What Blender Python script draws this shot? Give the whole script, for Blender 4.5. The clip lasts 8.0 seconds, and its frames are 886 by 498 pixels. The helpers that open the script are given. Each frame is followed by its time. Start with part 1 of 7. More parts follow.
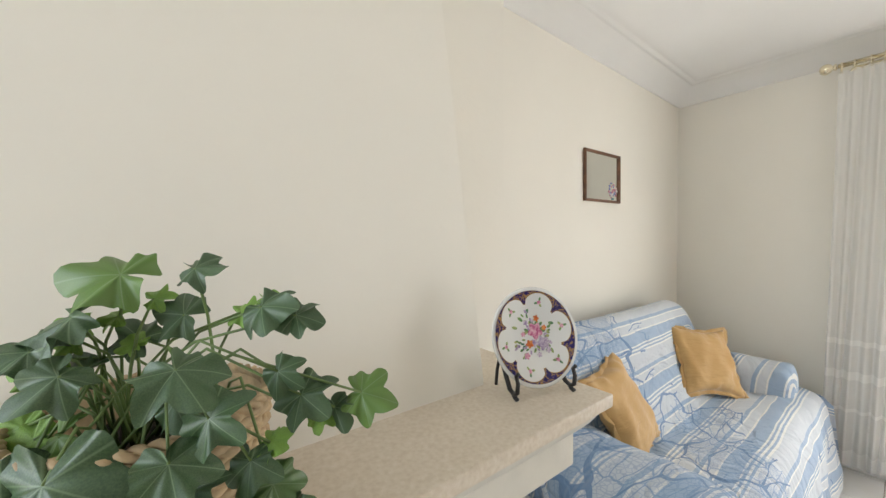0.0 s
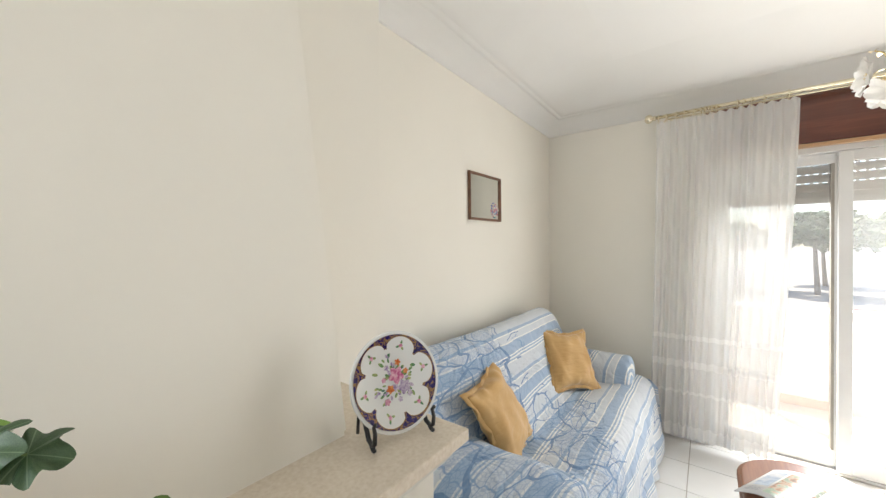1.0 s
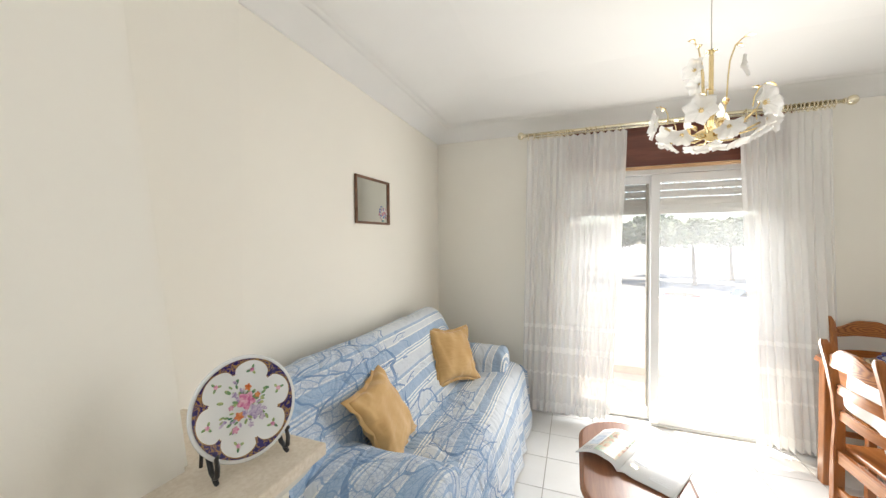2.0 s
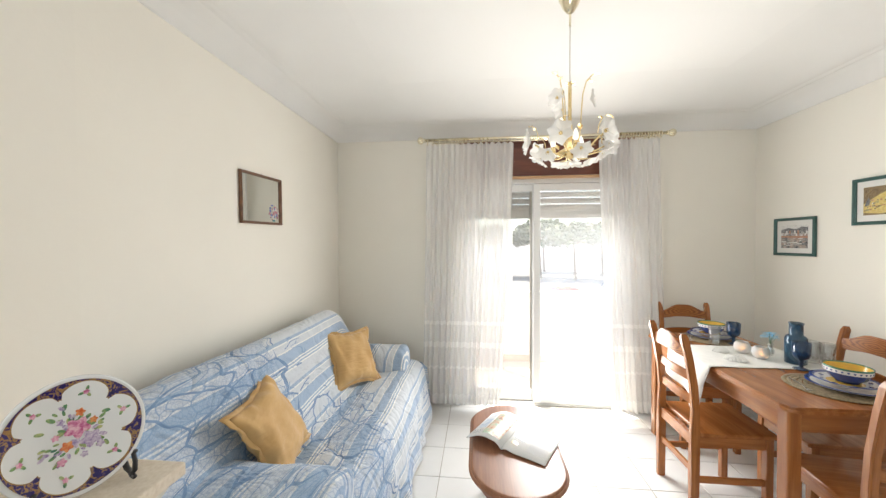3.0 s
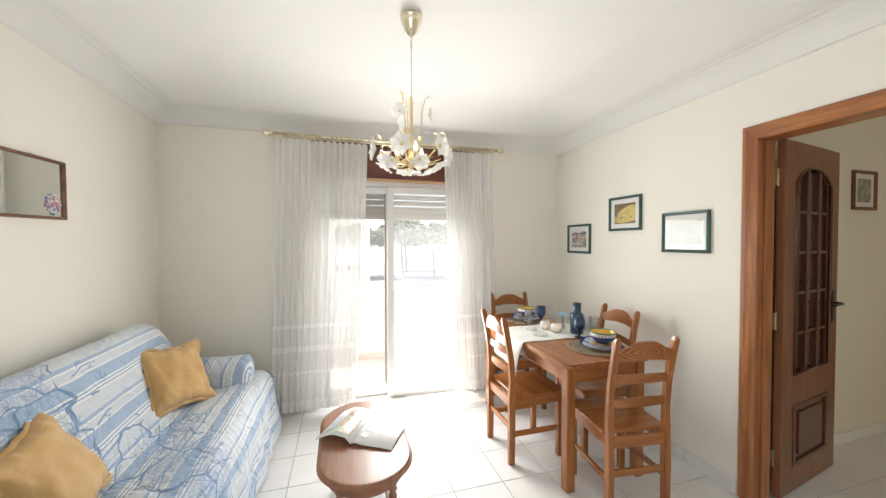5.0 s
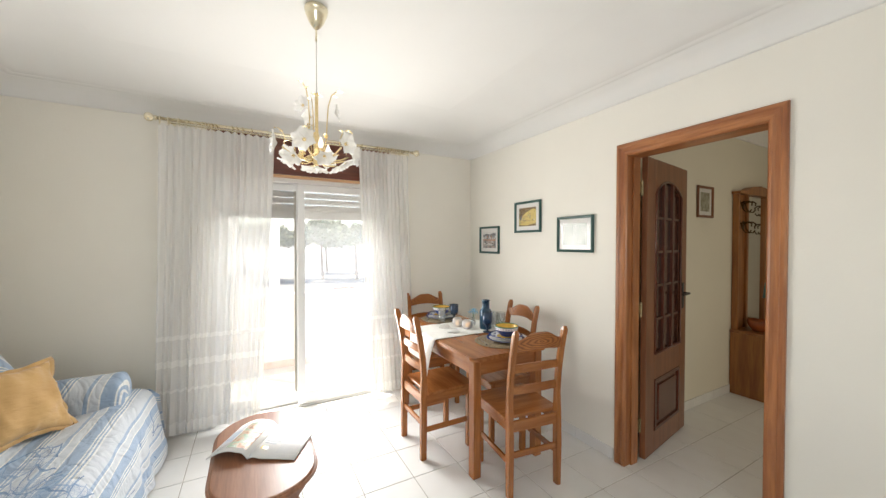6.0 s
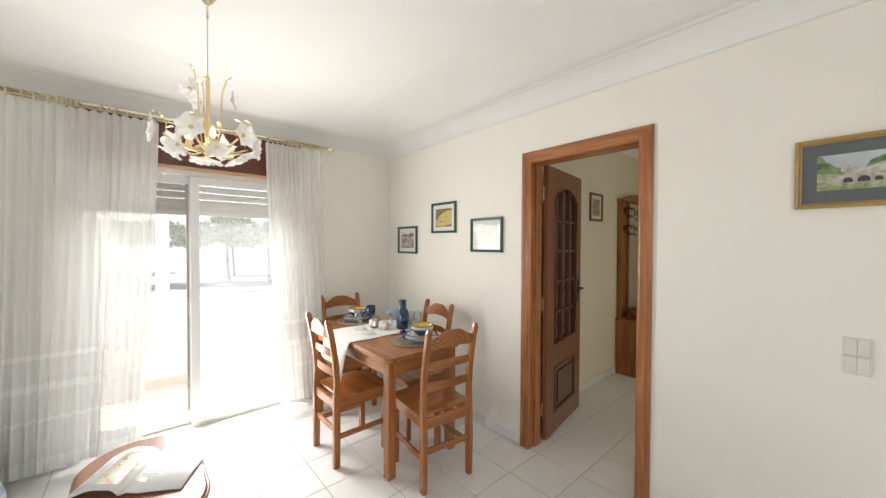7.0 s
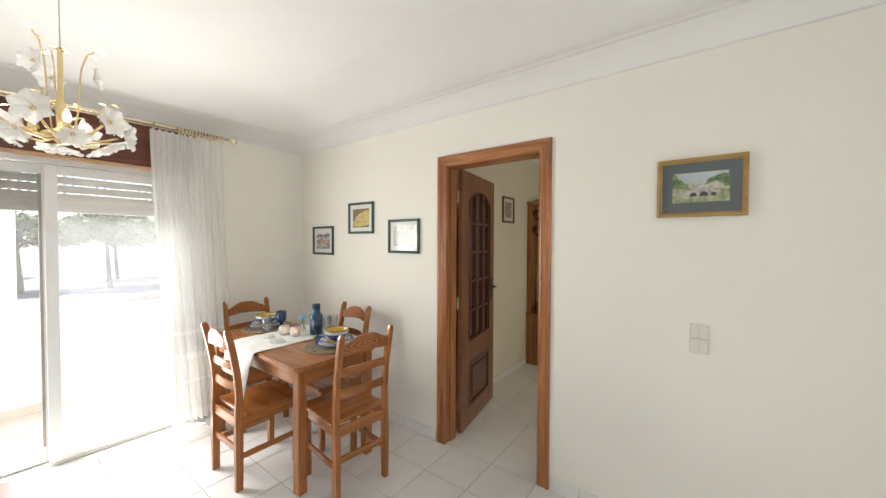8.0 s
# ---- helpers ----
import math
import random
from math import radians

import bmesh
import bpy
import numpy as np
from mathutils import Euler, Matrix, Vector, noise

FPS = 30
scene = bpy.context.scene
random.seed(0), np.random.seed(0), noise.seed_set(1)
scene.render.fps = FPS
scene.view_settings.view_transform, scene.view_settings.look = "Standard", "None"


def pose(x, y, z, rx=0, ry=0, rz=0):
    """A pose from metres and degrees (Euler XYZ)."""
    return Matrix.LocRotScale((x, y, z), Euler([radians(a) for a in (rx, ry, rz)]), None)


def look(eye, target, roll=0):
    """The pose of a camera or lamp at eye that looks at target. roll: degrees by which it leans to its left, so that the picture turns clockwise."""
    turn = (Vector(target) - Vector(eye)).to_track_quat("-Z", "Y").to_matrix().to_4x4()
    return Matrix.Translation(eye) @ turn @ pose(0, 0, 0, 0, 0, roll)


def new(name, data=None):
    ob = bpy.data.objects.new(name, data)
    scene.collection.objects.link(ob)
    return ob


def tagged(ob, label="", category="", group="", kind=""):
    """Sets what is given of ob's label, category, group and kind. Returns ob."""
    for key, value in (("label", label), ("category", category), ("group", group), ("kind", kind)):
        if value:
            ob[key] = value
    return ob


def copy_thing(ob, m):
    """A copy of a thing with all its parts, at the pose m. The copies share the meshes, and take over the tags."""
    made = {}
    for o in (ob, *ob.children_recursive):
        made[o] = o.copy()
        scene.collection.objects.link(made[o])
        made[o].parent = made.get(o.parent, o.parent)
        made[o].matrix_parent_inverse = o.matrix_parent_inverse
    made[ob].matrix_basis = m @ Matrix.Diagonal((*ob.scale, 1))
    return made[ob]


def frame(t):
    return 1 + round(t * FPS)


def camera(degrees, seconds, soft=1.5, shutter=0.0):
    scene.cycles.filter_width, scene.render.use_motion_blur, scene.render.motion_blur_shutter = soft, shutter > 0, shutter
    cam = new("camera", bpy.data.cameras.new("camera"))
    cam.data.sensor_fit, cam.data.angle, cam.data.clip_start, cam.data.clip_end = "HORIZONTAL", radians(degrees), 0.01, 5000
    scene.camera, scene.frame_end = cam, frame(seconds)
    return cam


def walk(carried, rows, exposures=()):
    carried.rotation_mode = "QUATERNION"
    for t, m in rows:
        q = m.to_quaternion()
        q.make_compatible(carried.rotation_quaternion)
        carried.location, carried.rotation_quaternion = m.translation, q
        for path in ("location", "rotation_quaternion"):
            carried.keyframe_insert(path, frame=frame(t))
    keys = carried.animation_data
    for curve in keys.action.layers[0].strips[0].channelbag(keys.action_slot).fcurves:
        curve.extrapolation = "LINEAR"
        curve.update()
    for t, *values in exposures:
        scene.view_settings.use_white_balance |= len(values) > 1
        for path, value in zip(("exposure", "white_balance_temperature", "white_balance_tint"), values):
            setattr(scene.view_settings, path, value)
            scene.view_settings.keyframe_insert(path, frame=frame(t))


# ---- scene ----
cam = camera(103.5, 8.0, soft=1.4)
PATH = [
    (0, (-3.156, 2.477, 1.351), (-1.949, 4.072, 1.306), -0.15),
    (0.5, (-3.134, 2.446, 1.398), (-1.752, 3.888, 1.359), -0.2),
    (1, (-3.104, 2.432, 1.416), (-1.503, 3.638, 1.401), -0.25),
    (1.5, (-3.094, 2.397, 1.442), (-1.338, 3.357, 1.417), -0.25),
    (3, (-3.127, 2.275, 1.464), (-1.138, 2.476, 1.428), -0.2),
    (3.5, (-3.131, 2.274, 1.467), (-1.13, 2.258, 1.431), -0.2),
    (4, (-3.155, 2.262, 1.47), (-1.165, 2.069, 1.433), -0.15),
    (4.5, (-3.188, 2.238, 1.47), (-1.222, 1.871, 1.43), -0.1),
    (6, (-3.275, 2.139, 1.46), (-1.52, 1.18, 1.429), 0.1),
    (6.5, (-3.294, 2.117, 1.459), (-1.649, 0.981, 1.43), 0.2),
    (7, (-3.31, 2.095, 1.466), (-1.803, 0.779, 1.433), 0.2),
    (7.5, (-3.34, 2.079, 1.476), (-1.978, 0.618, 1.441), 0.2),
    (8, (-3.364, 2.053, 1.491), (-2.167, 0.452, 1.449), 0.2),
]
walk(cam, [(t, look(eye, target, roll)) for t, eye, target, roll in PATH],
     exposures=[(0.0, 2.30), (3.0, 2.34), (8.0, 2.28)])

# ---- world, sun, daylight and added fill ----
world = bpy.data.worlds.new("world")
scene.world = world
world.use_nodes = True
wn = world.node_tree.nodes
wl = world.node_tree.links
sky = wn.new("ShaderNodeTexSky")
sky.sky_type = 'NISHITA'
sky.sun_disc = False
SUN_EL, SUN_AZ = radians(70), radians(48)   # azimuth from +y towards +x
sky.sun_elevation, sky.sun_rotation = SUN_EL, SUN_AZ
wn["Background"].inputs[1].default_value = 0.12
wl.new(sky.outputs[0], wn["Background"].inputs[0])

sun = new("sun", bpy.data.lights.new("sun", 'SUN'))
sun.data.energy, sun.data.angle, sun.data.color = 3.0, radians(0.6), (1.0, 0.93, 0.82)
sun_from = Vector((math.cos(SUN_EL) * math.sin(SUN_AZ), math.cos(SUN_EL) * math.cos(SUN_AZ), math.sin(SUN_EL)))
sun.matrix_world = look(sun_from * 30, (0, 0, 0))


def sky_or_fill(name, at, toward, wide, high, watts, tint):
    """Area lamp for sky light at a window, and for added fill."""
    lamp = new(name, bpy.data.lights.new(name, 'AREA'))
    lamp.data.shape, lamp.data.size, lamp.data.size_y = 'RECTANGLE', wide, high
    lamp.data.energy, lamp.data.color = watts, tint
    lamp.matrix_world = look(at, toward)
    return lamp


sky_or_fill("sky_daylight", (0.60, 1.70, 2.00), (-2.0, 1.70, 0.2), 1.5, 0.8, 12.0, (1.0, 0.985, 0.95))
sky_or_fill("window_daylight", (-0.16, 1.62, 1.10), (-2, 1.62, 1.25), 0.64, 1.25, 6.4, (1.0, 0.985, 0.945))
# fill lamp added behind the view, at the unseen rear opening
sky_or_fill("rear_window_daylight", (-4.66, 2.72, 1.5), (0, 1.9, 1.5), 1.0, 1.1, 3.3, (0.965, 0.985, 1.0))
# fill lamp added inside the hall; the wall behind it has no opening
sky_or_fill("hall_daylight", (-4.16, -1.4, 1.3), (-2, -1.4, 1.2), 0.9, 1.7, 2.1, (1.0, 0.90, 0.74))

# the chandelier's bulbs are lit
lamp = new("chandelier_light", bpy.data.lights.new("chandelier_light", 'POINT'))
lamp.data.energy, lamp.data.shadow_soft_size, lamp.data.color = 0.02, 0.05, (1.0, 0.93, 0.82)
lamp.location = (-1.479, 1.86, 1.93)
# ---- materials ----
def tree_of(name):
    m = bpy.data.materials.new(name)
    m.use_nodes = True
    n, l = m.node_tree.nodes, m.node_tree.links
    return m, n, l, n["Principled BSDF"]


def noise_tex(n, l, scale, detail=4.0, stretch=None, space="Object"):
    tc = n.new("ShaderNodeTexCoord")
    t = n.new("ShaderNodeTexNoise")
    t.inputs["Scale"].default_value, t.inputs["Detail"].default_value = scale, detail
    if stretch:
        mp = n.new("ShaderNodeMapping")
        mp.inputs["Scale"].default_value = stretch
        l.new(tc.outputs[space], mp.inputs[0])
        l.new(mp.outputs[0], t.inputs["Vector"])
    else:
        l.new(tc.outputs[space], t.inputs["Vector"])
    return t


def ramp(n, l, src, stops):
    r = n.new("ShaderNodeValToRGB")
    while len(r.color_ramp.elements) < len(stops):
        r.color_ramp.elements.new(0.5)
    for e, (p, c) in zip(r.color_ramp.elements, stops):
        e.position, e.color = p, (*c, 1)
    l.new(src, r.inputs[0])
    return r


def bump(n, l, src, b, strength, dist):
    k = n.new("ShaderNodeBump")
    k.inputs["Strength"].default_value, k.inputs["Distance"].default_value = strength, dist
    l.new(src, k.inputs["Height"])
    l.new(k.outputs[0], b.inputs["Normal"])


def plain(name, color, rough=0.5, metal=0.0, vary=0.08, scale=12.0, bump_s=0.1, bump_d=0.002, coat=0.0, fine=None, space="Object"):
    m, n, l, b = tree_of(name)
    t = noise_tex(n, l, scale, space=space)
    dark = tuple(c * (1 - vary) for c in color)
    lite = tuple(min(1, c * (1 + vary)) for c in color)
    r = ramp(n, l, t.outputs["Fac"], [(0.3, dark), (0.7, lite)])
    l.new(r.outputs[0], b.inputs["Base Color"])
    b.inputs["Roughness"].default_value, b.inputs["Metallic"].default_value = rough, metal
    b.inputs["Coat Weight"].default_value = coat
    if bump_s:
        f = noise_tex(n, l, fine or scale * 12, 3.0, space=space)
        bump(n, l, f.outputs["Fac"], b, bump_s, bump_d)
    return m


def wood(name, dark, lite, axis=2, rough=0.35, scale=1.0, coat=0.25, rings=True, space="Object"):
    """Grain that runs along one axis of the thing."""
    m, n, l, b = tree_of(name)
    st = [14.0 * scale] * 3
    st[axis] = 1.1 * scale
    tc = n.new("ShaderNodeTexCoord")
    oi = n.new("ShaderNodeObjectInfo")
    add = n.new("ShaderNodeVectorMath")
    l.new(tc.outputs[space], add.inputs[0])
    sc = n.new("ShaderNodeVectorMath")
    sc.operation = 'SCALE'
    sc.inputs[0].default_value = (3.1, 5.7, 2.3)
    l.new(oi.outputs["Random"], sc.inputs["Scale"])
    l.new(sc.outputs[0], add.inputs[1])
    mp = n.new("ShaderNodeMapping")
    mp.inputs["Scale"].default_value = st
    l.new(add.outputs[0], mp.inputs[0])
    t = n.new("ShaderNodeTexNoise")
    t.inputs["Scale"].default_value, t.inputs["Detail"].default_value, t.inputs["Distortion"].default_value = 1.6, 5.0, 0.6
    l.new(mp.outputs[0], t.inputs["Vector"])
    mp2 = n.new("ShaderNodeMapping")
    mp2.inputs["Scale"].default_value = [s * 6 for s in st]
    l.new(add.outputs[0], mp2.inputs[0])
    f = n.new("ShaderNodeTexNoise")
    f.inputs["Scale"].default_value, f.inputs["Detail"].default_value = 1.5, 3.0
    l.new(mp2.outputs[0], f.inputs["Vector"])
    mid = tuple((a + c) / 2 for a, c in zip(dark, lite))
    r = ramp(n, l, t.outputs["Fac"], [(0.3, dark), (0.5, mid), (0.62, lite), (0.72, mid)] if rings else [(0.3, dark), (0.7, lite)])
    mx = n.new("ShaderNodeMixRGB")
    mx.blend_type = 'MULTIPLY'
    mx.inputs[0].default_value = 0.28
    r2 = ramp(n, l, f.outputs["Fac"], [(0.35, (0.55, 0.5, 0.45)), (0.6, (1, 1, 1))])
    l.new(r.outputs[0], mx.inputs[1])
    l.new(r2.outputs[0], mx.inputs[2])
    l.new(mx.outputs[0], b.inputs["Base Color"])
    b.inputs["Roughness"].default_value, b.inputs["Coat Weight"].default_value = rough, coat
    b.inputs["Coat Roughness"].default_value = 0.2
    bump(n, l, f.outputs["Fac"], b, 0.12, 0.001)
    return m


WALL = plain("cream_wall_paint", (0.85, 0.82, 0.745), 0.75, vary=0.02, scale=1.5, bump_s=0.18, bump_d=0.002, fine=60)
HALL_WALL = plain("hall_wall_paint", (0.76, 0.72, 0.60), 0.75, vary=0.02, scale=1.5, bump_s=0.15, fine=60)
CEIL = plain("ceiling_paint", (0.87, 0.865, 0.845), 0.8, vary=0.015, scale=1.2, bump_s=0.08, fine=80)
CROWN = plain("crown_plaster", (0.85, 0.845, 0.825), 0.65, vary=0.015, scale=3, bump_s=0.05)
GROUT = plain("tile_grout", (0.40, 0.36, 0.31), 0.9, vary=0.15, scale=20)
SKIRT = plain("white_skirting_tile", (0.80, 0.795, 0.77), 0.25, vary=0.03, scale=5, bump_s=0.02)
PINE = wood("honey_pine", (0.285, 0.092, 0.023), (0.44, 0.168, 0.047), 2, 0.27, coat=0.35)
PINE_X = wood("honey_pine_along_x", (0.285, 0.092, 0.023), (0.44, 0.168, 0.047), 0, 0.27, coat=0.35)
PINE_Y = wood("honey_pine_along_y", (0.285, 0.092, 0.023), (0.44, 0.168, 0.047), 1, 0.27, coat=0.35)
FRAME_Z = wood("door_frame_wood", (0.27, 0.085, 0.024), (0.47, 0.19, 0.065), 2, 0.35)
FRAME_X = wood("door_frame_wood_along_x", (0.27, 0.085, 0.024), (0.47, 0.19, 0.065), 0, 0.35)
LEAF = wood("door_leaf_wood", (0.17, 0.062, 0.026), (0.27, 0.105, 0.045), 2, 0.32)
BEAD = wood("dark_red_door_bead", (0.075, 0.020, 0.010), (0.13, 0.036, 0.018), 2, 0.26)
MAHOG = wood("mahogany_panel", (0.10, 0.024, 0.012), (0.175, 0.048, 0.025), 1, 0.3)
COFFEE = wood("reddish_coffee_table_wood", (0.24, 0.098, 0.046), (0.34, 0.148, 0.072), 0, 0.32, coat=0.3)
RACK = wood("hall_rack_wood", (0.22, 0.075, 0.018), (0.40, 0.16, 0.04), 2, 0.4)


def flamed_wood(name, dark, lite, centre):
    """Rail cut across a branch: oval growth rings round a dark heart."""
    m, n, l, b = tree_of(name)
    tc = n.new("ShaderNodeTexCoord")
    mp = n.new("ShaderNodeMapping")
    mp.vector_type = 'TEXTURE'
    mp.inputs["Location"].default_value = centre
    mp.inputs["Scale"].default_value = (0.105, 1.0, 0.030)
    l.new(tc.outputs["Object"], mp.inputs[0])
    oi = n.new("ShaderNodeObjectInfo")
    wob = n.new("ShaderNodeTexNoise")
    wob.noise_dimensions = '4D'
    wob.inputs["Scale"].default_value = 1.3
    l.new(mp.outputs[0], wob.inputs["Vector"])
    l.new(oi.outputs["Random"], wob.inputs["W"])
    add = n.new("ShaderNodeVectorMath")
    add.operation = 'MULTIPLY_ADD'
    add.inputs[1].default_value = (0.7, 0.0, 0.5)
    l.new(wob.outputs["Color"], add.inputs[0])
    l.new(mp.outputs[0], add.inputs[2])
    ctr = n.new("ShaderNodeVectorMath")
    ctr.operation = 'SUBTRACT'
    ctr.inputs[1].default_value = (0.35, 0.0, 0.25)
    l.new(add.outputs[0], ctr.inputs[0])
    wv = n.new("ShaderNodeTexWave")
    wv.wave_type = 'RINGS'
    wv.rings_direction = 'Y'
    wv.inputs["Scale"].default_value, wv.inputs["Distortion"].default_value = 0.95, 1.2
    wv.inputs["Detail"].default_value = 2.0
    l.new(ctr.outputs[0], wv.inputs["Vector"])
    mid = tuple(a * 0.4 + c * 0.6 for a, c in zip(dark, lite))
    r = ramp(n, l, wv.outputs["Fac"], [(0.1, lite), (0.6, mid), (0.95, dark)])
    l.new(r.outputs[0], b.inputs["Base Color"])
    b.inputs["Roughness"].default_value, b.inputs["Coat Weight"].default_value = 0.32, 0.25
    b.inputs["Coat Roughness"].default_value = 0.2
    bump(n, l, wv.outputs["Fac"], b, 0.05, 0.001)
    return m


FLAMED = flamed_wood("flamed_honey_pine", (0.20, 0.062, 0.017), (0.43, 0.165, 0.047), (0, 0, 0.900))
PVC = plain("white_window_profile", (0.82, 0.82, 0.81), 0.35, vary=0.02, scale=6, bump_s=0.0)
BRASS = plain("polished_brass", (0.80, 0.58, 0.27), 0.2, 1.0, vary=0.06, scale=20, bump_s=0.03)
PALE_BRASS = plain("pale_brass", (0.83, 0.76, 0.58), 0.24, 1.0, vary=0.05, scale=20, bump_s=0.03)
GOLD = plain("gold_plating", (0.86, 0.69, 0.38), 0.22, 1.0, vary=0.05, scale=20, bump_s=0.02)
STEEL = plain("brushed_steel", (0.6, 0.58, 0.54), 0.3, 1.0, vary=0.05, scale=30, bump_s=0.03)
BLACK = plain("black_plastic", (0.02, 0.02, 0.022), 0.35, vary=0.1, bump_s=0.03)


def tile_material():
    m, n, l, b = tree_of("white_floor_tile")
    oi = n.new("ShaderNodeObjectInfo")
    t = noise_tex(n, l, 6.0, 5.0)
    r = ramp(n, l, t.outputs["Fac"], [(0.3, (0.735, 0.725, 0.695)), (0.7, (0.77, 0.765, 0.74))])
    hs = n.new("ShaderNodeHueSaturation")
    mr = n.new("ShaderNodeMapRange")
    mr.inputs["To Min"].default_value, mr.inputs["To Max"].default_value = 0.985, 1.015
    l.new(oi.outputs["Random"], mr.inputs[0])
    l.new(mr.outputs[0], hs.inputs["Value"])
    l.new(r.outputs[0], hs.inputs["Color"])
    l.new(hs.outputs[0], b.inputs["Base Color"])
    f = noise_tex(n, l, 9.0, 3.0)
    rr = n.new("ShaderNodeMapRange")
    rr.inputs["To Min"].default_value, rr.inputs["To Max"].default_value = 0.40, 0.60
    l.new(f.outputs["Fac"], rr.inputs[0])
    l.new(rr.outputs[0], b.inputs["Roughness"])
    bump(n, l, f.outputs["Fac"], b, 0.05, 0.002)
    return m


TILE = tile_material()


def glass_material(name, tint=(1, 1, 1), rough=0.0, clear=0.93, shine=0.05):
    """Thin clear pane: mostly see-through with a gloss."""
    m = bpy.data.materials.new(name)
    m.use_nodes = True
    n, l = m.node_tree.nodes, m.node_tree.links
    n.clear()
    out = n.new("ShaderNodeOutputMaterial")
    tr = n.new("ShaderNodeBsdfTransparent")
    tr.inputs[0].default_value = (*[c * clear for c in tint], 1)
    gl = n.new("ShaderNodeBsdfGlossy")
    gl.inputs["Roughness"].default_value = rough
    fr = n.new("ShaderNodeLayerWeight")
    pw = n.new("ShaderNodeMath")
    pw.operation = 'POWER'
    pw.inputs[1].default_value = 4.0
    l.new(fr.outputs["Facing"], pw.inputs[0])
    sc = n.new("ShaderNodeMath")
    sc.operation = 'MULTIPLY_ADD'
    sc.inputs[1].default_value, sc.inputs[2].default_value = 0.7, shine
    l.new(pw.outputs[0], sc.inputs[0])
    mx = n.new("ShaderNodeMixShader")
    l.new(sc.outputs[0], mx.inputs[0])
    l.new(tr.outputs[0], mx.inputs[1])
    l.new(gl.outputs[0], mx.inputs[2])
    l.new(mx.outputs[0], out.inputs[0])
    return m




def glare_hazed(m, tint, weight):
    """A pale translucent film that puts glare haze into the pane."""
    n, l = m.node_tree.nodes, m.node_tree.links
    out = [k for k in n if k.type == 'OUTPUT_MATERIAL'][0]
    src = out.inputs[0].links[0].from_socket
    tl = n.new("ShaderNodeBsdfTranslucent")
    tl.inputs[0].default_value = (*tint, 1)
    t = noise_tex(n, l, 2.5, 4.0)
    mr = n.new("ShaderNodeMapRange")
    mr.inputs["To Min"].default_value, mr.inputs["To Max"].default_value = weight * 0.6, weight * 1.4
    l.new(t.outputs["Fac"], mr.inputs[0])
    mx = n.new("ShaderNodeMixShader")
    l.new(mr.outputs[0], mx.inputs[0])
    l.new(src, mx.inputs[1])
    l.new(tl.outputs[0], mx.inputs[2])
    l.new(mx.outputs[0], out.inputs[0])
    return m


# glare over the outside view is put into both panes as a film
PANE = glass_material("glare_hazed_window_glass", tint=(1.0, 0.99, 0.97), clear=0.86)
glare_hazed(PANE, (0.9, 0.88, 0.84), 0.15)
DARK_PANE = glass_material("tinted_window_glass", tint=(1.0, 0.98, 0.95), clear=0.62, shine=0.07)
glare_hazed(DARK_PANE, (0.9, 0.88, 0.84), 0.06)


# ---- mesh helpers ----
def link(name, bm, material, parent=None, label="", smooth=False):
    me = bpy.data.meshes.new(name)
    bmesh.ops.recalc_face_normals(bm, faces=bm.faces)
    bm.to_mesh(me)
    bm.free()
    for mm in material if isinstance(material, (list, tuple)) else [material]:
        me.materials.append(mm)
    if smooth:
        for p in me.polygons:
            p.use_smooth = True
    ob = new(name, me)
    if parent:
        ob.parent = parent
    if label:
        ob["label"] = label
    return ob


def part(name, bm, material, parent, label="", smooth=False):
    return link(name, bm, material, parent, label, smooth)


def box(bm, x0, x1, y0, y1, z0, z1, bev=0.0, seg=2):
    m = Matrix.Translation(((x0 + x1) / 2, (y0 + y1) / 2, (z0 + z1) / 2)) @ Matrix.Diagonal((abs(x1 - x0), abs(y1 - y0), abs(z1 - z0), 1))
    r = bmesh.ops.create_cube(bm, size=1, matrix=m)
    if bev:
        es = list({e for v in r["verts"] for e in v.link_edges})
        bmesh.ops.bevel(bm, geom=es, offset=bev, segments=seg, profile=0.6, affect='EDGES')
    return bm


def boxes(*dims, bev=0.0, seg=2):
    bm = bmesh.new()
    for d in dims:
        box(bm, *d, bev=bev, seg=seg)
    return bm


def lathe(profile, seg=32, bm=None, m=None):
    """Turns (radius, height) pairs round z."""
    bm = bm or bmesh.new()
    m = m or Matrix.Identity(4)
    rings = []
    for r, z in profile:
        if r < 1e-5:
            rings.append([bm.verts.new(m @ Vector((0, 0, z)))])
        else:
            rings.append([bm.verts.new(m @ Vector((r * math.cos(2 * math.pi * i / seg), r * math.sin(2 * math.pi * i / seg), z))) for i in range(seg)])
    for a, b in zip(rings, rings[1:]):
        for i in range(seg):
            j = (i + 1) % seg
            if len(a) == 1 and len(b) == 1:
                continue
            if len(a) == 1:
                bm.faces.new((a[0], b[i], b[j]))
            elif len(b) == 1:
                bm.faces.new((a[i], a[j], b[0]))
            else:
                bm.faces.new((a[i], a[j], b[j], b[i]))
    return bm


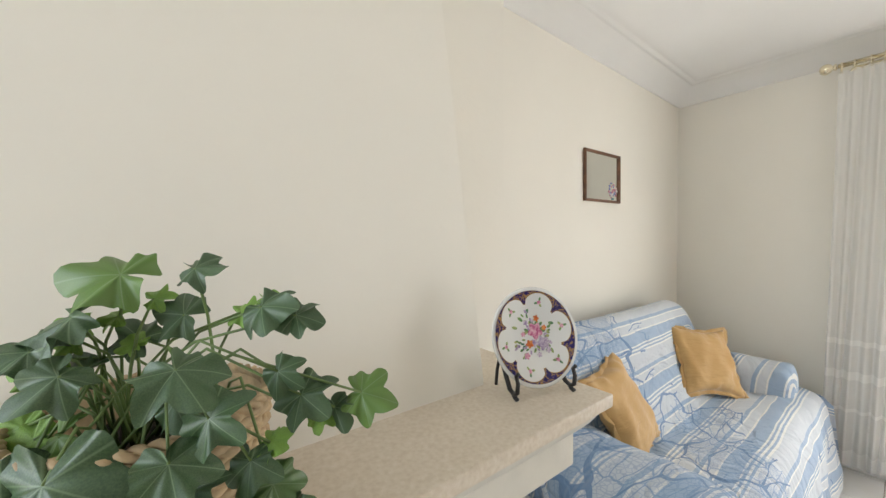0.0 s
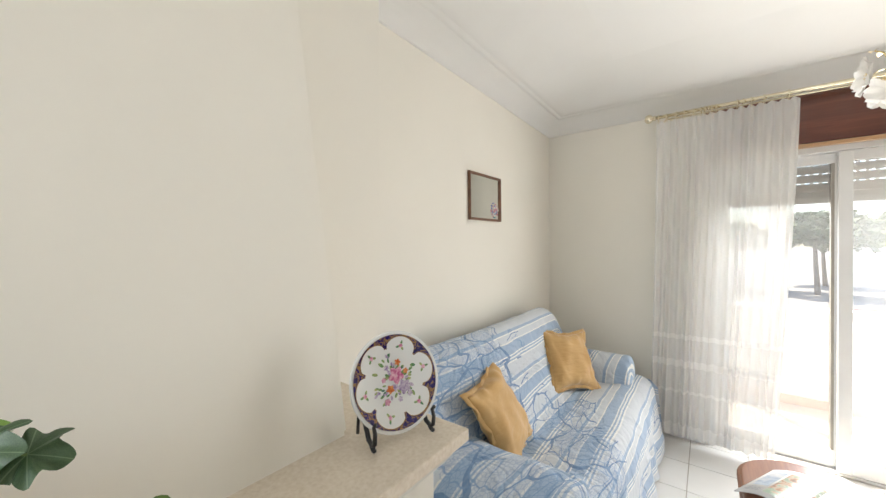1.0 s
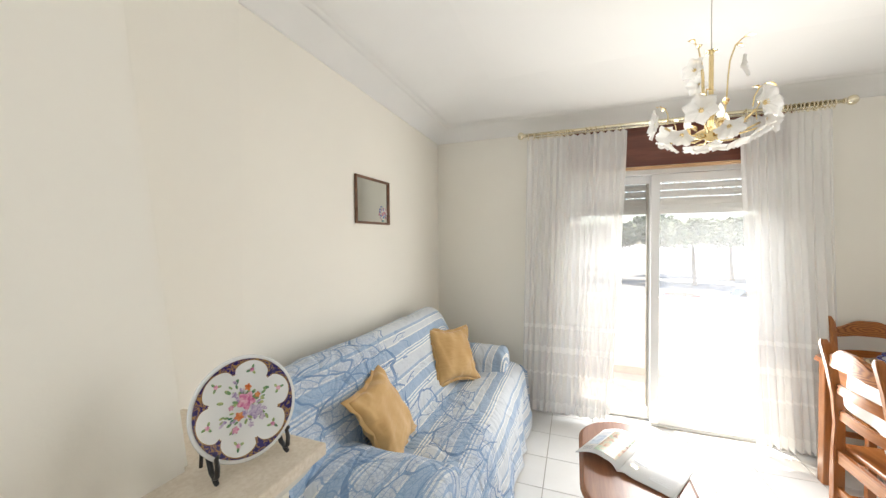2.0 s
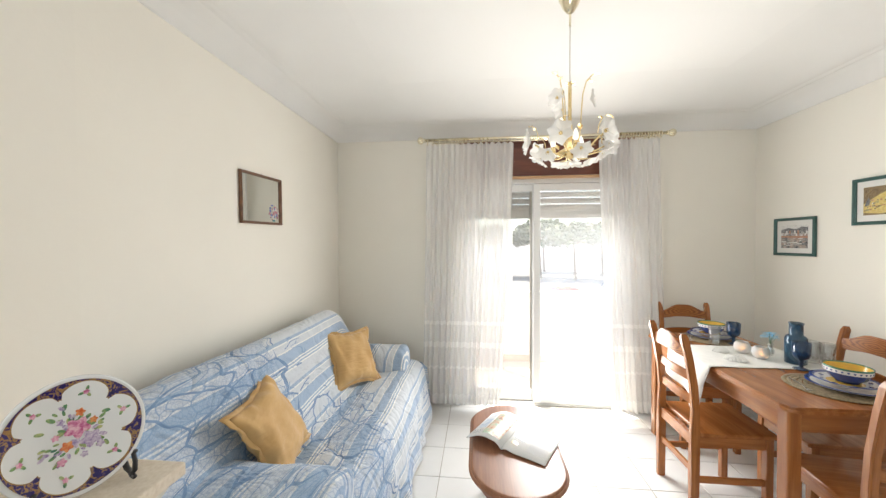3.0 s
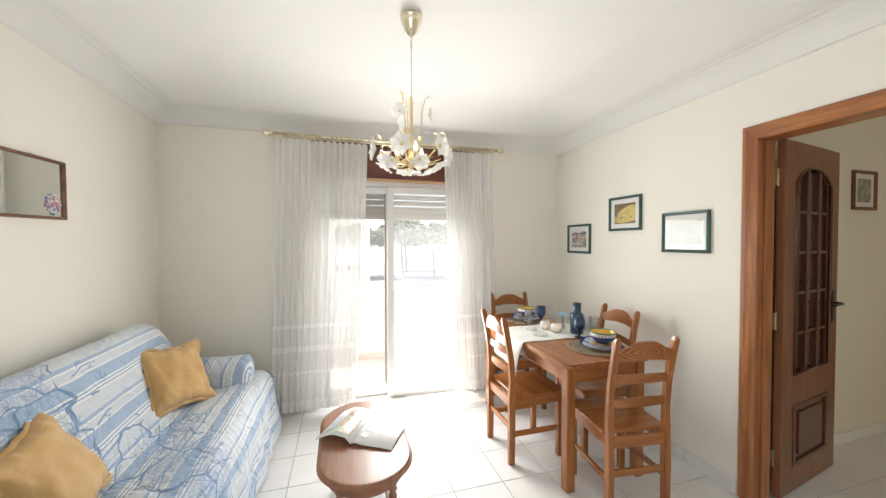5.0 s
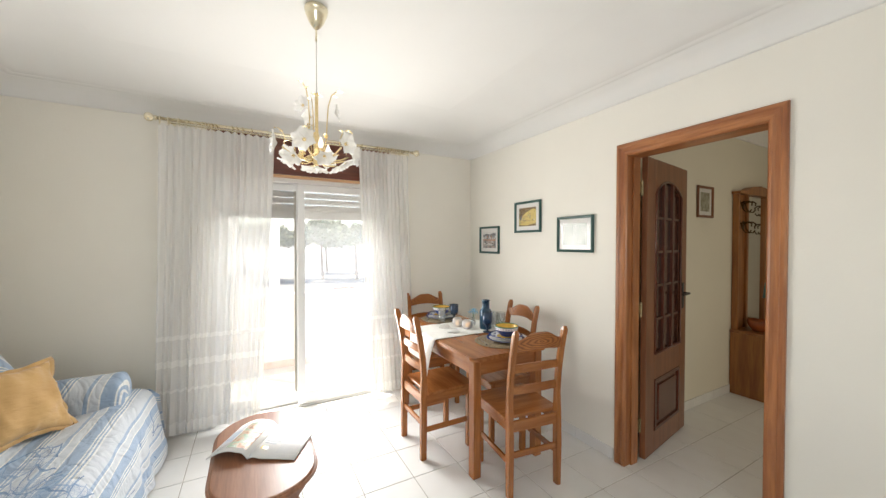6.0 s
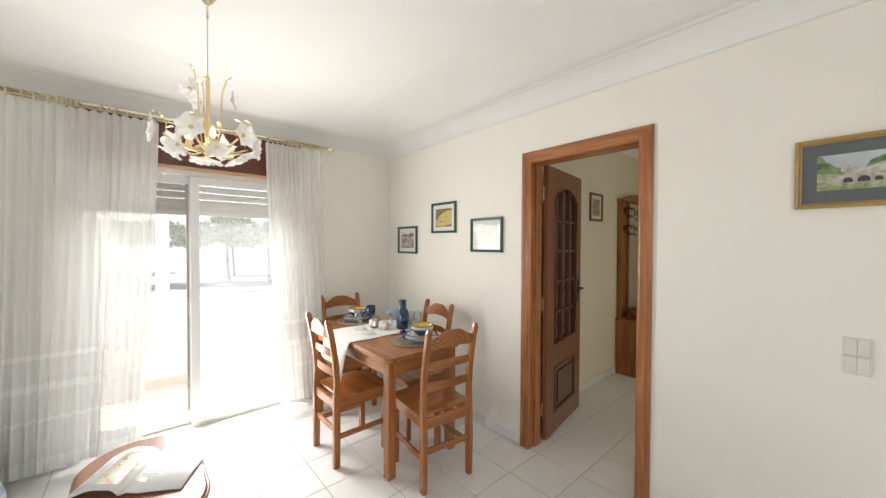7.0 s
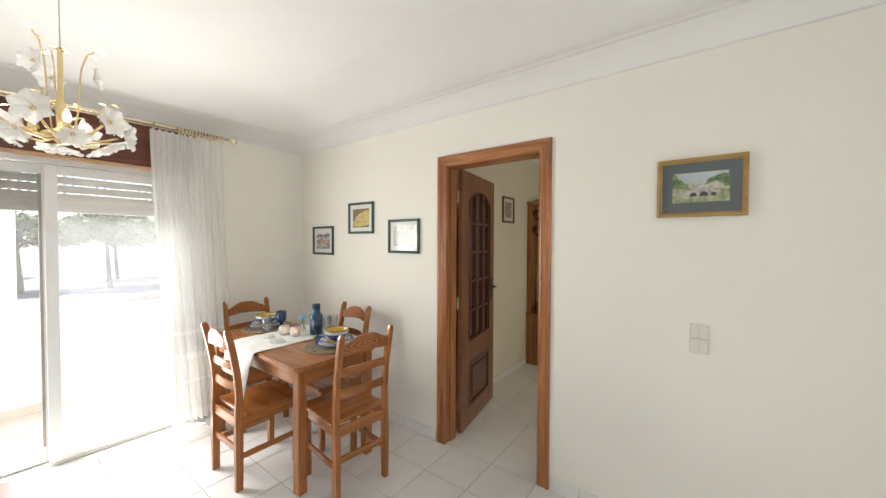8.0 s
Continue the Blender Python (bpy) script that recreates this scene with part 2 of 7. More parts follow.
def tube(pts, r, seg=8, bm=None, r_end=None):
    """A round bar along a line of points."""
    bm = bm or bmesh.new()
    pts = [Vector(p) for p in pts]
    rings = []
    up = Vector((0.31, 0.2, 0.93))
    for i, p in enumerate(pts):
        d = (pts[min(i + 1, len(pts) - 1)] - pts[max(i - 1, 0)]).normalized()
        a = d.cross(up)
        if a.length < 0.05:
            a = d.cross(Vector((1, 0, 0)))
        a.normalize()
        b = d.cross(a)
        rr = r if r_end is None else r + (r_end - r) * i / (len(pts) - 1)
        rings.append([bm.verts.new(p + (a * math.cos(2 * math.pi * k / seg) + b * math.sin(2 * math.pi * k / seg)) * rr) for k in range(seg)])
    for a, b in zip(rings, rings[1:]):
        for k in range(seg):
            bm.faces.new((a[k], a[(k + 1) % seg], b[(k + 1) % seg], b[k]))
    bm.faces.new(rings[0])
    bm.faces.new(rings[-1])
    return bm


def prism(outline, lo, hi, axis="z", bm=None, bev=0.0):
    """An outline of (a, b) pairs pushed from lo to hi along an axis."""
    bm = bm or bmesh.new()
    put = {"z": lambda a, b, c: (a, b, c), "y": lambda a, b, c: (a, c, b), "x": lambda a, b, c: (c, a, b)}[axis]
    lower = [bm.verts.new(put(a, b, lo)) for a, b in outline]
    upper = [bm.verts.new(put(a, b, hi)) for a, b in outline]
    fs = [bm.faces.new(lower), bm.faces.new(upper)]
    k = len(outline)
    for i in range(k):
        fs.append(bm.faces.new((lower[i], lower[(i + 1) % k], upper[(i + 1) % k], upper[i])))
    if bev:
        es = list({e for f in fs[:2] for e in f.edges})
        bmesh.ops.bevel(bm, geom=es, offset=bev, segments=2, profile=0.6, affect='EDGES')
    return bm


def empty(name, at=(0, 0, 0), rz=0.0):
    ob = new(name)
    ob.matrix_world = pose(*at, 0, 0, rz)
    return ob


def sheet(nu, nv, fn, bm=None):
    """A grid of points fn(u, v), u and v from 0 to 1."""
    bm = bm or bmesh.new()
    g = [[bm.verts.new(fn(i / nu, j / nv)) for j in range(nv + 1)] for i in range(nu + 1)]
    for i in range(nu):
        for j in range(nv):
            bm.faces.new((g[i][j], g[i + 1][j], g[i + 1][j + 1], g[i][j + 1]))
    return bm
# ---- structure ----
W, L, H = -4.7, 3.565, 2.60          # back wall, sofa wall, ceiling
T = 0.12
OPY0, OPY1, OPZ = 0.98, 2.42, 2.035  # balcony door opening
DX0, DX1, DZ = -2.575, -1.845, 2.045   # inner door opening
HALL_Y = -2.9


def setting(name, bm, material, label, category="wall"):
    return tagged(link(name, bm, material, smooth=name == "crown_molding"), label, category, kind="structure")


setting("wall_window", boxes((0, 0.25, -T, OPY0, -0.1, H), (0, 0.25, OPY1, L + T, -0.1, H), (0, 0.25, OPY0, OPY1, OPZ, H)), WALL,
        "cream painted wall with the balcony door opening")
setting("wall_sofa", boxes((W - T, 0, L, L + T, -0.1, H)), WALL, "cream painted plaster wall behind the sofa")
setting("wall_door", boxes((DX1, 0, -T, 0, -0.1, H), (W - T, DX0, -T, 0, -0.1, H), (DX0, DX1, -T, 0, DZ, H)), WALL,
        "cream painted wall with an open hall doorway")
# the rear opening and its frame are added, unseen, to carry the fill
setting("wall_back", boxes((W - T, W, 0, 2.10, -0.1, H), (W - T, W, 3.35, L, -0.1, H), (W - T, W, 2.10, 3.35, -0.1, 0.9), (W - T, W, 2.10, 3.35, 2.1, H)), WALL, "cream wall that closes the room, with an added opening for fill light")
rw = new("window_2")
tagged(rw, "white framed opening added in the unseen rear wall for fill", "window", kind="structure")
setting("ceiling", boxes((W - T, 0.25, HALL_Y - T, L + T, H, H + 0.12)), CEIL, "flat white painted ceiling", "ceiling")
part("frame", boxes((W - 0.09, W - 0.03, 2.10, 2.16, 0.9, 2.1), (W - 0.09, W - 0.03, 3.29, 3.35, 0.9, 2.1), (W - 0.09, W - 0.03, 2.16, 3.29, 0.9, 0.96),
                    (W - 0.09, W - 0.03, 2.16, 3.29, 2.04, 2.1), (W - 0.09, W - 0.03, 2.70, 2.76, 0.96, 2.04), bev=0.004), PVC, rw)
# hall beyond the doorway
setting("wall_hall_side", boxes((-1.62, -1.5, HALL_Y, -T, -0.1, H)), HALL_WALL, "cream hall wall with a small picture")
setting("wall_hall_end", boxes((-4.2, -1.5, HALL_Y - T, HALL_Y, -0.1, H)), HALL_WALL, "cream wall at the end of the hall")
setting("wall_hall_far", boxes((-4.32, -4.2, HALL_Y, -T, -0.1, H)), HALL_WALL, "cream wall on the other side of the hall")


def crown_ring():
    """Plaster cornice: a cove with two small steps, all round the room."""
    prof = [(0.0, 2.388), (0.006, 2.388), (0.010, 2.396), (0.020, 2.41), (0.035, 2.432), (0.058, 2.456), (0.085, 2.474), (0.112, 2.484),
            (0.116, 2.488), (0.124, 2.489), (0.129, 2.486), (0.150, 2.490), (0.155, 2.494), (0.163, 2.495), (0.168, 2.493), (0.21, 2.502), (0.27, 2.524),
            (0.34, 2.549), (0.41, 2.573), (0.47, 2.587), (0.53, 2.595), (0.60, 2.5985), (0.66, 2.5998)]
    bm = bmesh.new()
    rows = []
    for d, z in prof:
        rows.append([bm.verts.new(p) for p in ((-d, d, z), (-d, L - d, z), (W + d, L - d, z), (W + d, d, z))])
    for a, b in zip(rows, rows[1:]):
        for i in range(4):
            bm.faces.new((a[i], a[(i + 1) % 4], b[(i + 1) % 4], b[i]))
    return bm


crown = crown_ring()
setting("crown_molding", crown, CROWN, "white plaster cornice round the ceiling", "cornice")
setting("hall_crown_molding", prism([(-1.62, 2.5), (-1.64, 2.5), (-1.65, 2.53), (-1.70, 2.58), (-1.74, 2.59), (-1.74, 2.60), (-1.62, 2.60)], HALL_Y, -T, "y"), CROWN,
        "white plaster cornice in the hall", "cornice")

# floor: grout bed, tiles come last in the file
floor = setting("floor", boxes((W - T, 0.0, 0.0, L + T, -0.12, -0.003), (-4.32, -1.5, HALL_Y - T, 0.0, -0.12, -0.003)), GROUT,
                "white ceramic tile floor with grey joints", "floor")

# skirting tiles
bb = new("baseboard")
tagged(bb, "white tiled skirting along the walls", "skirting", kind="structure")


def skirt_run(a, b, along, at, out):
    p = a
    while p < b - 0.01:
        q = min(p + 0.313, b)
        lo, hi = (at, at + out) if out > 0 else (at + out, at)
        d = (p, q - 0.002, lo, hi, 0.001, 0.078) if along == "x" else (lo, hi, p, q - 0.002, 0.001, 0.078)
        part("skirting_tile", boxes(d, bev=0.0015, seg=1), SKIRT, bb)
        p += 0.315


skirt_run(-1.775, -0.011, "x", 0.0, 0.010)
skirt_run(W, -2.65, "x", 0.0, 0.010)
skirt_run(-2.46, -0.011, "x", L, -0.010)
skirt_run(0.0, OPY0 - 0.01, "y", 0.0, -0.010)
skirt_run(OPY1 + 0.01, L - 0.011, "y", 0.0, -0.010)
skirt_run(HALL_Y, -0.15, "y", -1.62, -0.010)

# chimney breast with its tapered hood
setting("chimney_breast", boxes((-3.9, -2.458, 3.13, L, 0, H)), WALL, "cream plastered chimney breast", "chimney breast")


def hood():
    bm = bmesh.new()
    y0, y1, z0, z1 = 2.908, 3.13, 1.105, H
    vs = []
    for z in (z0, z1):
        d = z - z0
        a, b, y = -3.66 + 0.04 * d, -2.732 - 0.04 * d, y0 + 0.12 * d
        vs.append([bm.verts.new(p) for p in ((a, y, z), (b, y, z), (b, y1, z), (a, y1, z))])
    bm.faces.new(vs[0]), bm.faces.new(vs[1])
    for i in range(4):
        bm.faces.new((vs[0][i], vs[0][(i + 1) % 4], vs[1][(i + 1) % 4], vs[1][i]))
    bmesh.ops.bevel(bm, geom=[e for e in bm.edges if abs(e.verts[0].co.z - e.verts[1].co.z) > 1], offset=0.012, segments=3, affect='EDGES')
    return bm


setting("chimney_hood", hood(), WALL, "cream plastered tapering chimney hood", "chimney hood")
# ---- balcony door, shutter, curtains ----
SLAT = plain("shutter_slat", (0.80, 0.79, 0.77), 0.5, vary=0.03, scale=8, bump_s=0.03)
SILL_TRIM = wood("pale_wood_trim", (0.55, 0.32, 0.16), (0.68, 0.44, 0.25), 1, 0.4)


SEAL = plain("glazing_seal", (0.38, 0.35, 0.30), 0.6, vary=0.1, bump_s=0.03)


MARBLE = plain("white_marble", (0.74, 0.73, 0.70), 0.3, vary=0.06, scale=7, bump_s=0.02)


def balcony_door():
    d = new("door_1")
    tagged(d, "white framed sliding balcony door with glare haze put into its glass", "balcony door", kind="structure")
    x0, x1 = 0.05, 0.15
    part("frame_side", boxes((x0, x1, OPY0, OPY0 + 0.05, 0, OPZ), bev=0.004), PVC, d)
    part("frame_side", boxes((x0, x1, OPY1 - 0.05, OPY1, 0, OPZ), bev=0.004), PVC, d)
    part("frame_head", boxes((x0, x1, OPY0 + 0.05, OPY1 - 0.05, OPZ - 0.045, OPZ), bev=0.004), PVC, d)
    part("threshold", boxes((x0, x1, OPY0 + 0.05, OPY1 - 0.05, 0.0, 0.016), bev=0.004), PVC, d)
    # the sliding leaf is drawn shut so its pane carries the glare haze
    for name, a, b, xx in (("fixed_sash", 1.735, 2.365, 0.105), ("sliding_sash", 1.035, 1.785, 0.055)):
        lo, hi = 0.018, OPZ - 0.05
        s = part(name, boxes((xx, xx + 0.035, a, a + 0.06, lo, hi), (xx, xx + 0.035, b - 0.06, b, lo, hi),
                             (xx, xx + 0.035, a + 0.06, b - 0.06, hi - 0.06, hi), (xx, xx + 0.035, a + 0.06, b - 0.06, lo, lo + 0.11), bev=0.003), PVC, d)
        g = part("pane", sheet(1, 1, lambda u, v: (xx + 0.017, a + 0.055 + (b - a - 0.11) * u, lo + 0.10 + (hi - lo - 0.155) * v)), DARK_PANE if xx > 0.1 else PANE, s, "glass pane")
        g.visible_shadow = False
        part("seal_strip", boxes((xx - 0.002, xx + 0.036, a + 0.058, a + 0.072, lo + 0.11, hi - 0.06)) if xx > 0.1 else boxes((xx - 0.002, xx + 0.036, a + 0.054, a + 0.062, lo + 0.11, hi - 0.06)), SEAL, s, "brown grey glazing seal")
    # lintel cover panel and the pale trim under it
    sl = link("door_sill", boxes((0.0, 0.25, OPY0, OPY1, -0.1, -0.001)), MARBLE)
    tagged(sl, "white marble sill under the balcony door", "sill", kind="structure")
    p = link("shutter_box_panel", boxes((-0.016, 0.0, OPY0 - 0.02, OPY1 + 0.02, 2.045, 2.36), bev=0.003), MAHOG)
    tagged(p, "reddish brown wooden shutter box panel above the window", "wooden panel", kind="structure")
    t = link("trim", boxes((-0.012, 0.03, OPY0 - 0.01, OPY1 + 0.01, 2.022, 2.043), bev=0.002), SILL_TRIM)
    tagged(t, "pale wooden trim under the shutter box", "trim", kind="structure")
    r = link("reveal_jamb", boxes((-0.004, 0.05, OPY0, OPY0 + 0.018, 0, 2.02), (-0.004, 0.05, OPY1 - 0.018, OPY1, 0, 2.02), bev=0.002), PVC)
    tagged(r, "white lining of the balcony door reveal", "trim", kind="structure")


balcony_door()


def shutter():
    s = new("roller_shutter")
    tagged(s, "pale grey roller shutter with slotted slats, mostly raised", "roller shutter")
    z, step = 2.0425, 0.0573
    for k in range(5):
        zt, zb = z - step * k, z - step * (k + 1)
        bm = bmesh.new()
        n = 10
        lo = zb + (0.0065 if k < 4 else 0.001)
        out = [(0.186, lo), (0.186, zt)] + [(0.174 - 0.005 * math.sin(math.pi * i / n), zt + (lo - zt) * i / n) for i in range(n + 1)]
        lo_v = [bm.verts.new((x, OPY0 + 0.012, zz)) for x, zz in out]
        hi_v = [bm.verts.new((x, OPY1 - 0.012, zz)) for x, zz in out]
        bm.faces.new(lo_v), bm.faces.new(hi_v)
        for i in range(len(out)):
            bm.faces.new((lo_v[i], lo_v[(i + 1) % len(out)], hi_v[(i + 1) % len(out)], hi_v[i]))
        y = OPY0 + 0.013
        while k < 4 and y < OPY1 - 0.03:
            box(bm, 0.176, 0.184, y, y + 0.016, zb, zb + 0.0065)
            y += 0.040
        part("slat", bm, SLAT, s)
    z = zb
    part("bottom_bar", boxes((0.164, 0.190, OPY0 + 0.012, OPY1 - 0.012, 1.683, 1.722), (0.170, 0.186, OPY0 + 0.012, OPY1 - 0.012, 1.722, z), bev=0.003), PVC, s)
    for a in (OPY0, OPY1 - 0.012):
        part("guide_rail", boxes((0.165, 0.195, a, a + 0.012, 0.0, 2.035)), PVC, s)


shutter()


def sheer_material():
    m = bpy.data.materials.new("sheer_white_voile")
    m.use_nodes = True
    n, l = m.node_tree.nodes, m.node_tree.links
    n.clear()
    out = n.new("ShaderNodeOutputMaterial")
    df = n.new("ShaderNodeBsdfDiffuse")
    tl = n.new("ShaderNodeBsdfTranslucent")
    tr = n.new("ShaderNodeBsdfTransparent")
    tc = n.new("ShaderNodeTexCoord")
    mp = n.new("ShaderNodeMapping")
    mp.inputs["Scale"].default_value = (260, 260, 260)
    l.new(tc.outputs["Object"], mp.inputs[0])
    t = n.new("ShaderNodeTexNoise")
    t.inputs["Scale"].default_value = 1.5
    l.new(mp.outputs[0], t.inputs["Vector"])
    r = ramp(n, l, t.outputs["Fac"], [(0.3, (0.88, 0.87, 0.845)), (0.7, (0.92, 0.91, 0.885))])
    l.new(r.outputs[0], df.inputs[0])
    l.new(r.outputs[0], tl.inputs[0])
    a = n.new("ShaderNodeMixShader")
    a.inputs[0].default_value = 0.20
    l.new(df.outputs[0], a.inputs[1])
    l.new(tl.outputs[0], a.inputs[2])
    # woven bands near the hem are denser
    sep = n.new("ShaderNodeSeparateXYZ")
    l.new(tc.outputs["Object"], sep.inputs[0])
    total = None
    for z, w in ((0.765, 0.016), (0.575, 0.024), (0.375, 0.010), (0.09, 0.05)):
        c = n.new("ShaderNodeMath")
        c.operation = 'COMPARE'
        c.inputs[1].default_value, c.inputs[2].default_value = z, w
        l.new(sep.outputs[2], c.inputs[0])
        if total is None:
            total = c
        else:
            ad = n.new("ShaderNodeMath")
            ad.operation = 'MAXIMUM'
            l.new(total.outputs[0], ad.inputs[0])
            l.new(c.outputs[0], ad.inputs[1])
            total = ad
    mr = n.new("ShaderNodeMapRange")
    mr.inputs["To Min"].default_value, mr.inputs["To Max"].default_value = 0.22, 0.11
    l.new(total.outputs[0], mr.inputs[0])
    b = n.new("ShaderNodeMixShader")
    l.new(mr.outputs[0], b.inputs[0])
    l.new(a.outputs[0], b.inputs[1])
    l.new(tr.outputs[0], b.inputs[2])
    l.new(b.outputs[0], out.inputs[0])
    return m


VOILE = sheer_material()


def curtain(top0, top1, bot0, bot1, folds, seed, label):
    """Pleated hanging; top0/top1 and bot0/bot1: its span in y above and below."""
    rnd = random.Random(seed)
    ph = [rnd.uniform(0, 6.28) for _ in range(4)]
    z1, z0 = 2.305, 0.055

    def fn(u, v):
        z = z0 + (z1 - z0) * v
        a, b = top0 + (bot0 - top0) * (1 - v) ** 1.3, top1 + (bot1 - top1) * (1 - v) ** 1.3
        uu = u + 0.014 * math.sin(7 * u * 3.14 + ph[0] + v * 1.1) * (1 - v * 0.7)
        y = a + (b - a) * min(1, max(0, uu))
        w = folds * 6.283 * u
        # each fold has its own depth, and some merge on the way down
        own = 0.62 + 0.38 * math.sin(3.7 * u * 6.28 + ph[1]) * math.sin(1.3 * u * 6.28 + ph[2])
        amp = (0.016 + 0.016 * (1 - v) ** 0.8) * own
        x = -0.105 + amp * (math.sin(w + 0.9 * math.sin(2.1 * u * 6.28 + ph[1]) * (1 - 0.6 * v)) + 0.30 * math.sin(0.5 * w + ph[2]) * (1 - v) + 0.10 * math.sin(2.3 * w + ph[3] + 2 * v))
        # pinched pleats under the heading tape
        pinch = math.exp(-((v - 0.962) / 0.022) ** 2)
        x += pinch * (-0.022 * max(0.0, math.sin(w * 0.5)) ** 6) - 0.4 * pinch * (x + 0.105)
        zz = z + (0.010 * math.sin(w + ph[3]) if v < 0.02 else 0) + (0.016 * abs(math.sin(w * 0.5)) if v > 0.985 else 0)
        return (x, y, zz)
    bm = sheet(int(folds * 16), 48, fn)
    c = link("curtain", bm, VOILE, smooth=True)
    tagged(c, label, "curtain", "window curtains")
    return c


curtain(1.975, 2.725, 2.08, 2.775, 15, 3, "sheer white pleated curtain with woven bands near the hem")
curtain(0.80, 1.28, 0.715, 1.17, 12, 7, "gathered sheer white pleated curtain on brass rings")


def torus(bm, R, r, m, a=20, b=8):
    g = [[bm.verts.new(m @ Vector(((R + r * math.cos(6.2832 * j / b)) * math.cos(6.2832 * i / a), (R + r * math.cos(6.2832 * j / b)) * math.sin(6.2832 * i / a), r * math.sin(6.2832 * j / b)))) for j in range(b)] for i in range(a)]
    for i in range(a):
        for j in range(b):
            bm.faces.new((g[i][j], g[(i + 1) % a][j], g[(i + 1) % a][(j + 1) % b], g[i][(j + 1) % b]))
    return bm


def curtain_rod():
    r = new("curtain_rod")
    tagged(r, "pale brass curtain rod with ball finials and rings", "curtain rod")
    z, x = 2.347, -0.12
    part("pole", tube([(x, 0.76, z), (x, 1.7, z), (x, 2.725, z)], 0.013, 14), PALE_BRASS, r, smooth=True)
    part("rear_pole", tube([(-0.06, 0.82, z - 0.008), (-0.06, 2.66, z - 0.008)], 0.006, 10), PALE_BRASS, r, smooth=True)
    for y, s in ((0.745, -1), (2.74, 1)):
        prof = [(0.0, 0.0), (0.016, 0.0), (0.019, 0.006), (0.015, 0.012), (0.012, 0.017), (0.022, 0.022), (0.029, 0.034), (0.0305, 0.044), (0.027, 0.057), (0.016, 0.067), (0.0, 0.071)]
        part("finial", lathe(prof, 20, m=Matrix.Translation((x, y - s * 0.012, z)) @ pose(0, 0, 0, -90 * s)), PALE_BRASS, r, smooth=True)
    for y in (0.86, 2.66):
        bm = tube([(0.0, y, z - 0.012), (-0.06, y, z - 0.012), (x, y, z - 0.013)], 0.007, 8)
        lathe([(0, 0), (0.026, 0), (0.026, 0.006), (0.014, 0.012), (0, 0.012)], 16, bm, pose(0.0, y, z - 0.012, 0, -90, 0))
        part("bracket", bm, PALE_BRASS, r, smooth=True)
    ys = [2.71, 2.66, 2.60, 2.555, 2.50, 2.46, 2.44, 2.42, 2.40, 2.38, 2.27, 2.24, 2.20, 2.14, 2.03] + [0.80 + 0.022 * i for i in range(15)] + [1.255]
    ring = None
    for y in ys:
        if ring is None:
            bm = torus(bmesh.new(), 0.0215, 0.004, pose(0, 0, 0, 90, 0, 0))
            torus(bm, 0.005, 0.0013, pose(0, 0, -0.031, 0, 90, 0), 10, 6)
            ring = part("ring", bm, PALE_BRASS, r, smooth=True)
            ring.location = (x, y, z - 0.007)
        else:
            o = new("ring", ring.data)
            o.parent = r
            o.location = (x, y, z - 0.007)
        o = r.children[-1]
        o.rotation_euler = (0, 0, 0.12 * math.sin(y * 91))


curtain_rod()


# ---- inner door ----
def door_frame():
    f = new("door_2_frame")
    tagged(f, "reddish varnished wooden door frame with moulded architrave", "door frame", kind="structure")
    w, o = 0.075, 0.018
    x0, x1 = DX0 - 0.06, DX1 + 0.06      # outer edges
    prof = lambda a, s: [(a, 0.001), (a, o * 0.7), (a + s * 0.008, o), (a + s * 0.022, o), (a + s * 0.028, o * 0.75), (a + s * 0.045, o * 0.7), (a + s * 0.058, o * 0.95), (a + s * 0.068, o * 0.8), (a + s * w, 0.008), (a + s * w, 0.001)]
    zt = DZ + 0.065
    for a, s in ((x0, 1), (x1, -1)):
        bm = bmesh.new()
        pr = prof(a, s)
        lo = [bm.verts.new((x, y, 0.0)) for x, y in pr]
        hi = [bm.verts.new((x, y, zt - abs(x - a))) for x, y in pr]
        for i in range(len(pr) - 1):
            bm.faces.new((lo[i], lo[i + 1], hi[i + 1], hi[i]))
        bm.faces.new(lo), bm.faces.new(hi)
        part("architrave_post", bm, FRAME_Z, f)
    bm = bmesh.new()
    pr = prof(0.0, 1)
    le = [bm.verts.new((x0 + d, y, zt - d)) for d, y in pr]
    ri = [bm.verts.new((x1 - d, y, zt - d)) for d, y in pr]
    for i in range(len(pr) - 1):
        bm.faces.new((le[i], le[i + 1], ri[i + 1], ri[i]))
    bm.faces.new(le), bm.faces.new(ri)
    part("architrave_head", bm, FRAME_X, f)
    e = 0.014
    part("jamb", boxes((DX1 - e, DX1 + 0.001, -T - 0.012, 0.004, 0, DZ), (DX1 - e - 0.012, DX1 - e, -T + 0.01, -0.045, 0, DZ - 0.01), bev=0.002), FRAME_Z, f)
    part("jamb", boxes((DX0 - 0.001, DX0 + e, -T - 0.012, 0.004, 0, DZ), (DX0 + e, DX0 + e + 0.012, -T + 0.01, -0.045, 0, DZ - 0.01), bev=0.002), FRAME_Z, f)
    part("jamb_head", boxes((DX0 + e, DX1 - e, -T - 0.012, 0.004, DZ - e, DZ), bev=0.002), FRAME_X, f)


door_frame()
HINGE = plain("worn_brass_hinge", (0.34, 0.28, 0.17), 0.4, 1.0, vary=0.2, scale=40, bump_s=0.05)
DOOR_GLASS = plain("dark_bevelled_door_glass", (0.055, 0.018, 0.012), 0.08, vary=0.25, scale=14, bump_s=0.25, bump_d=0.004, fine=40)


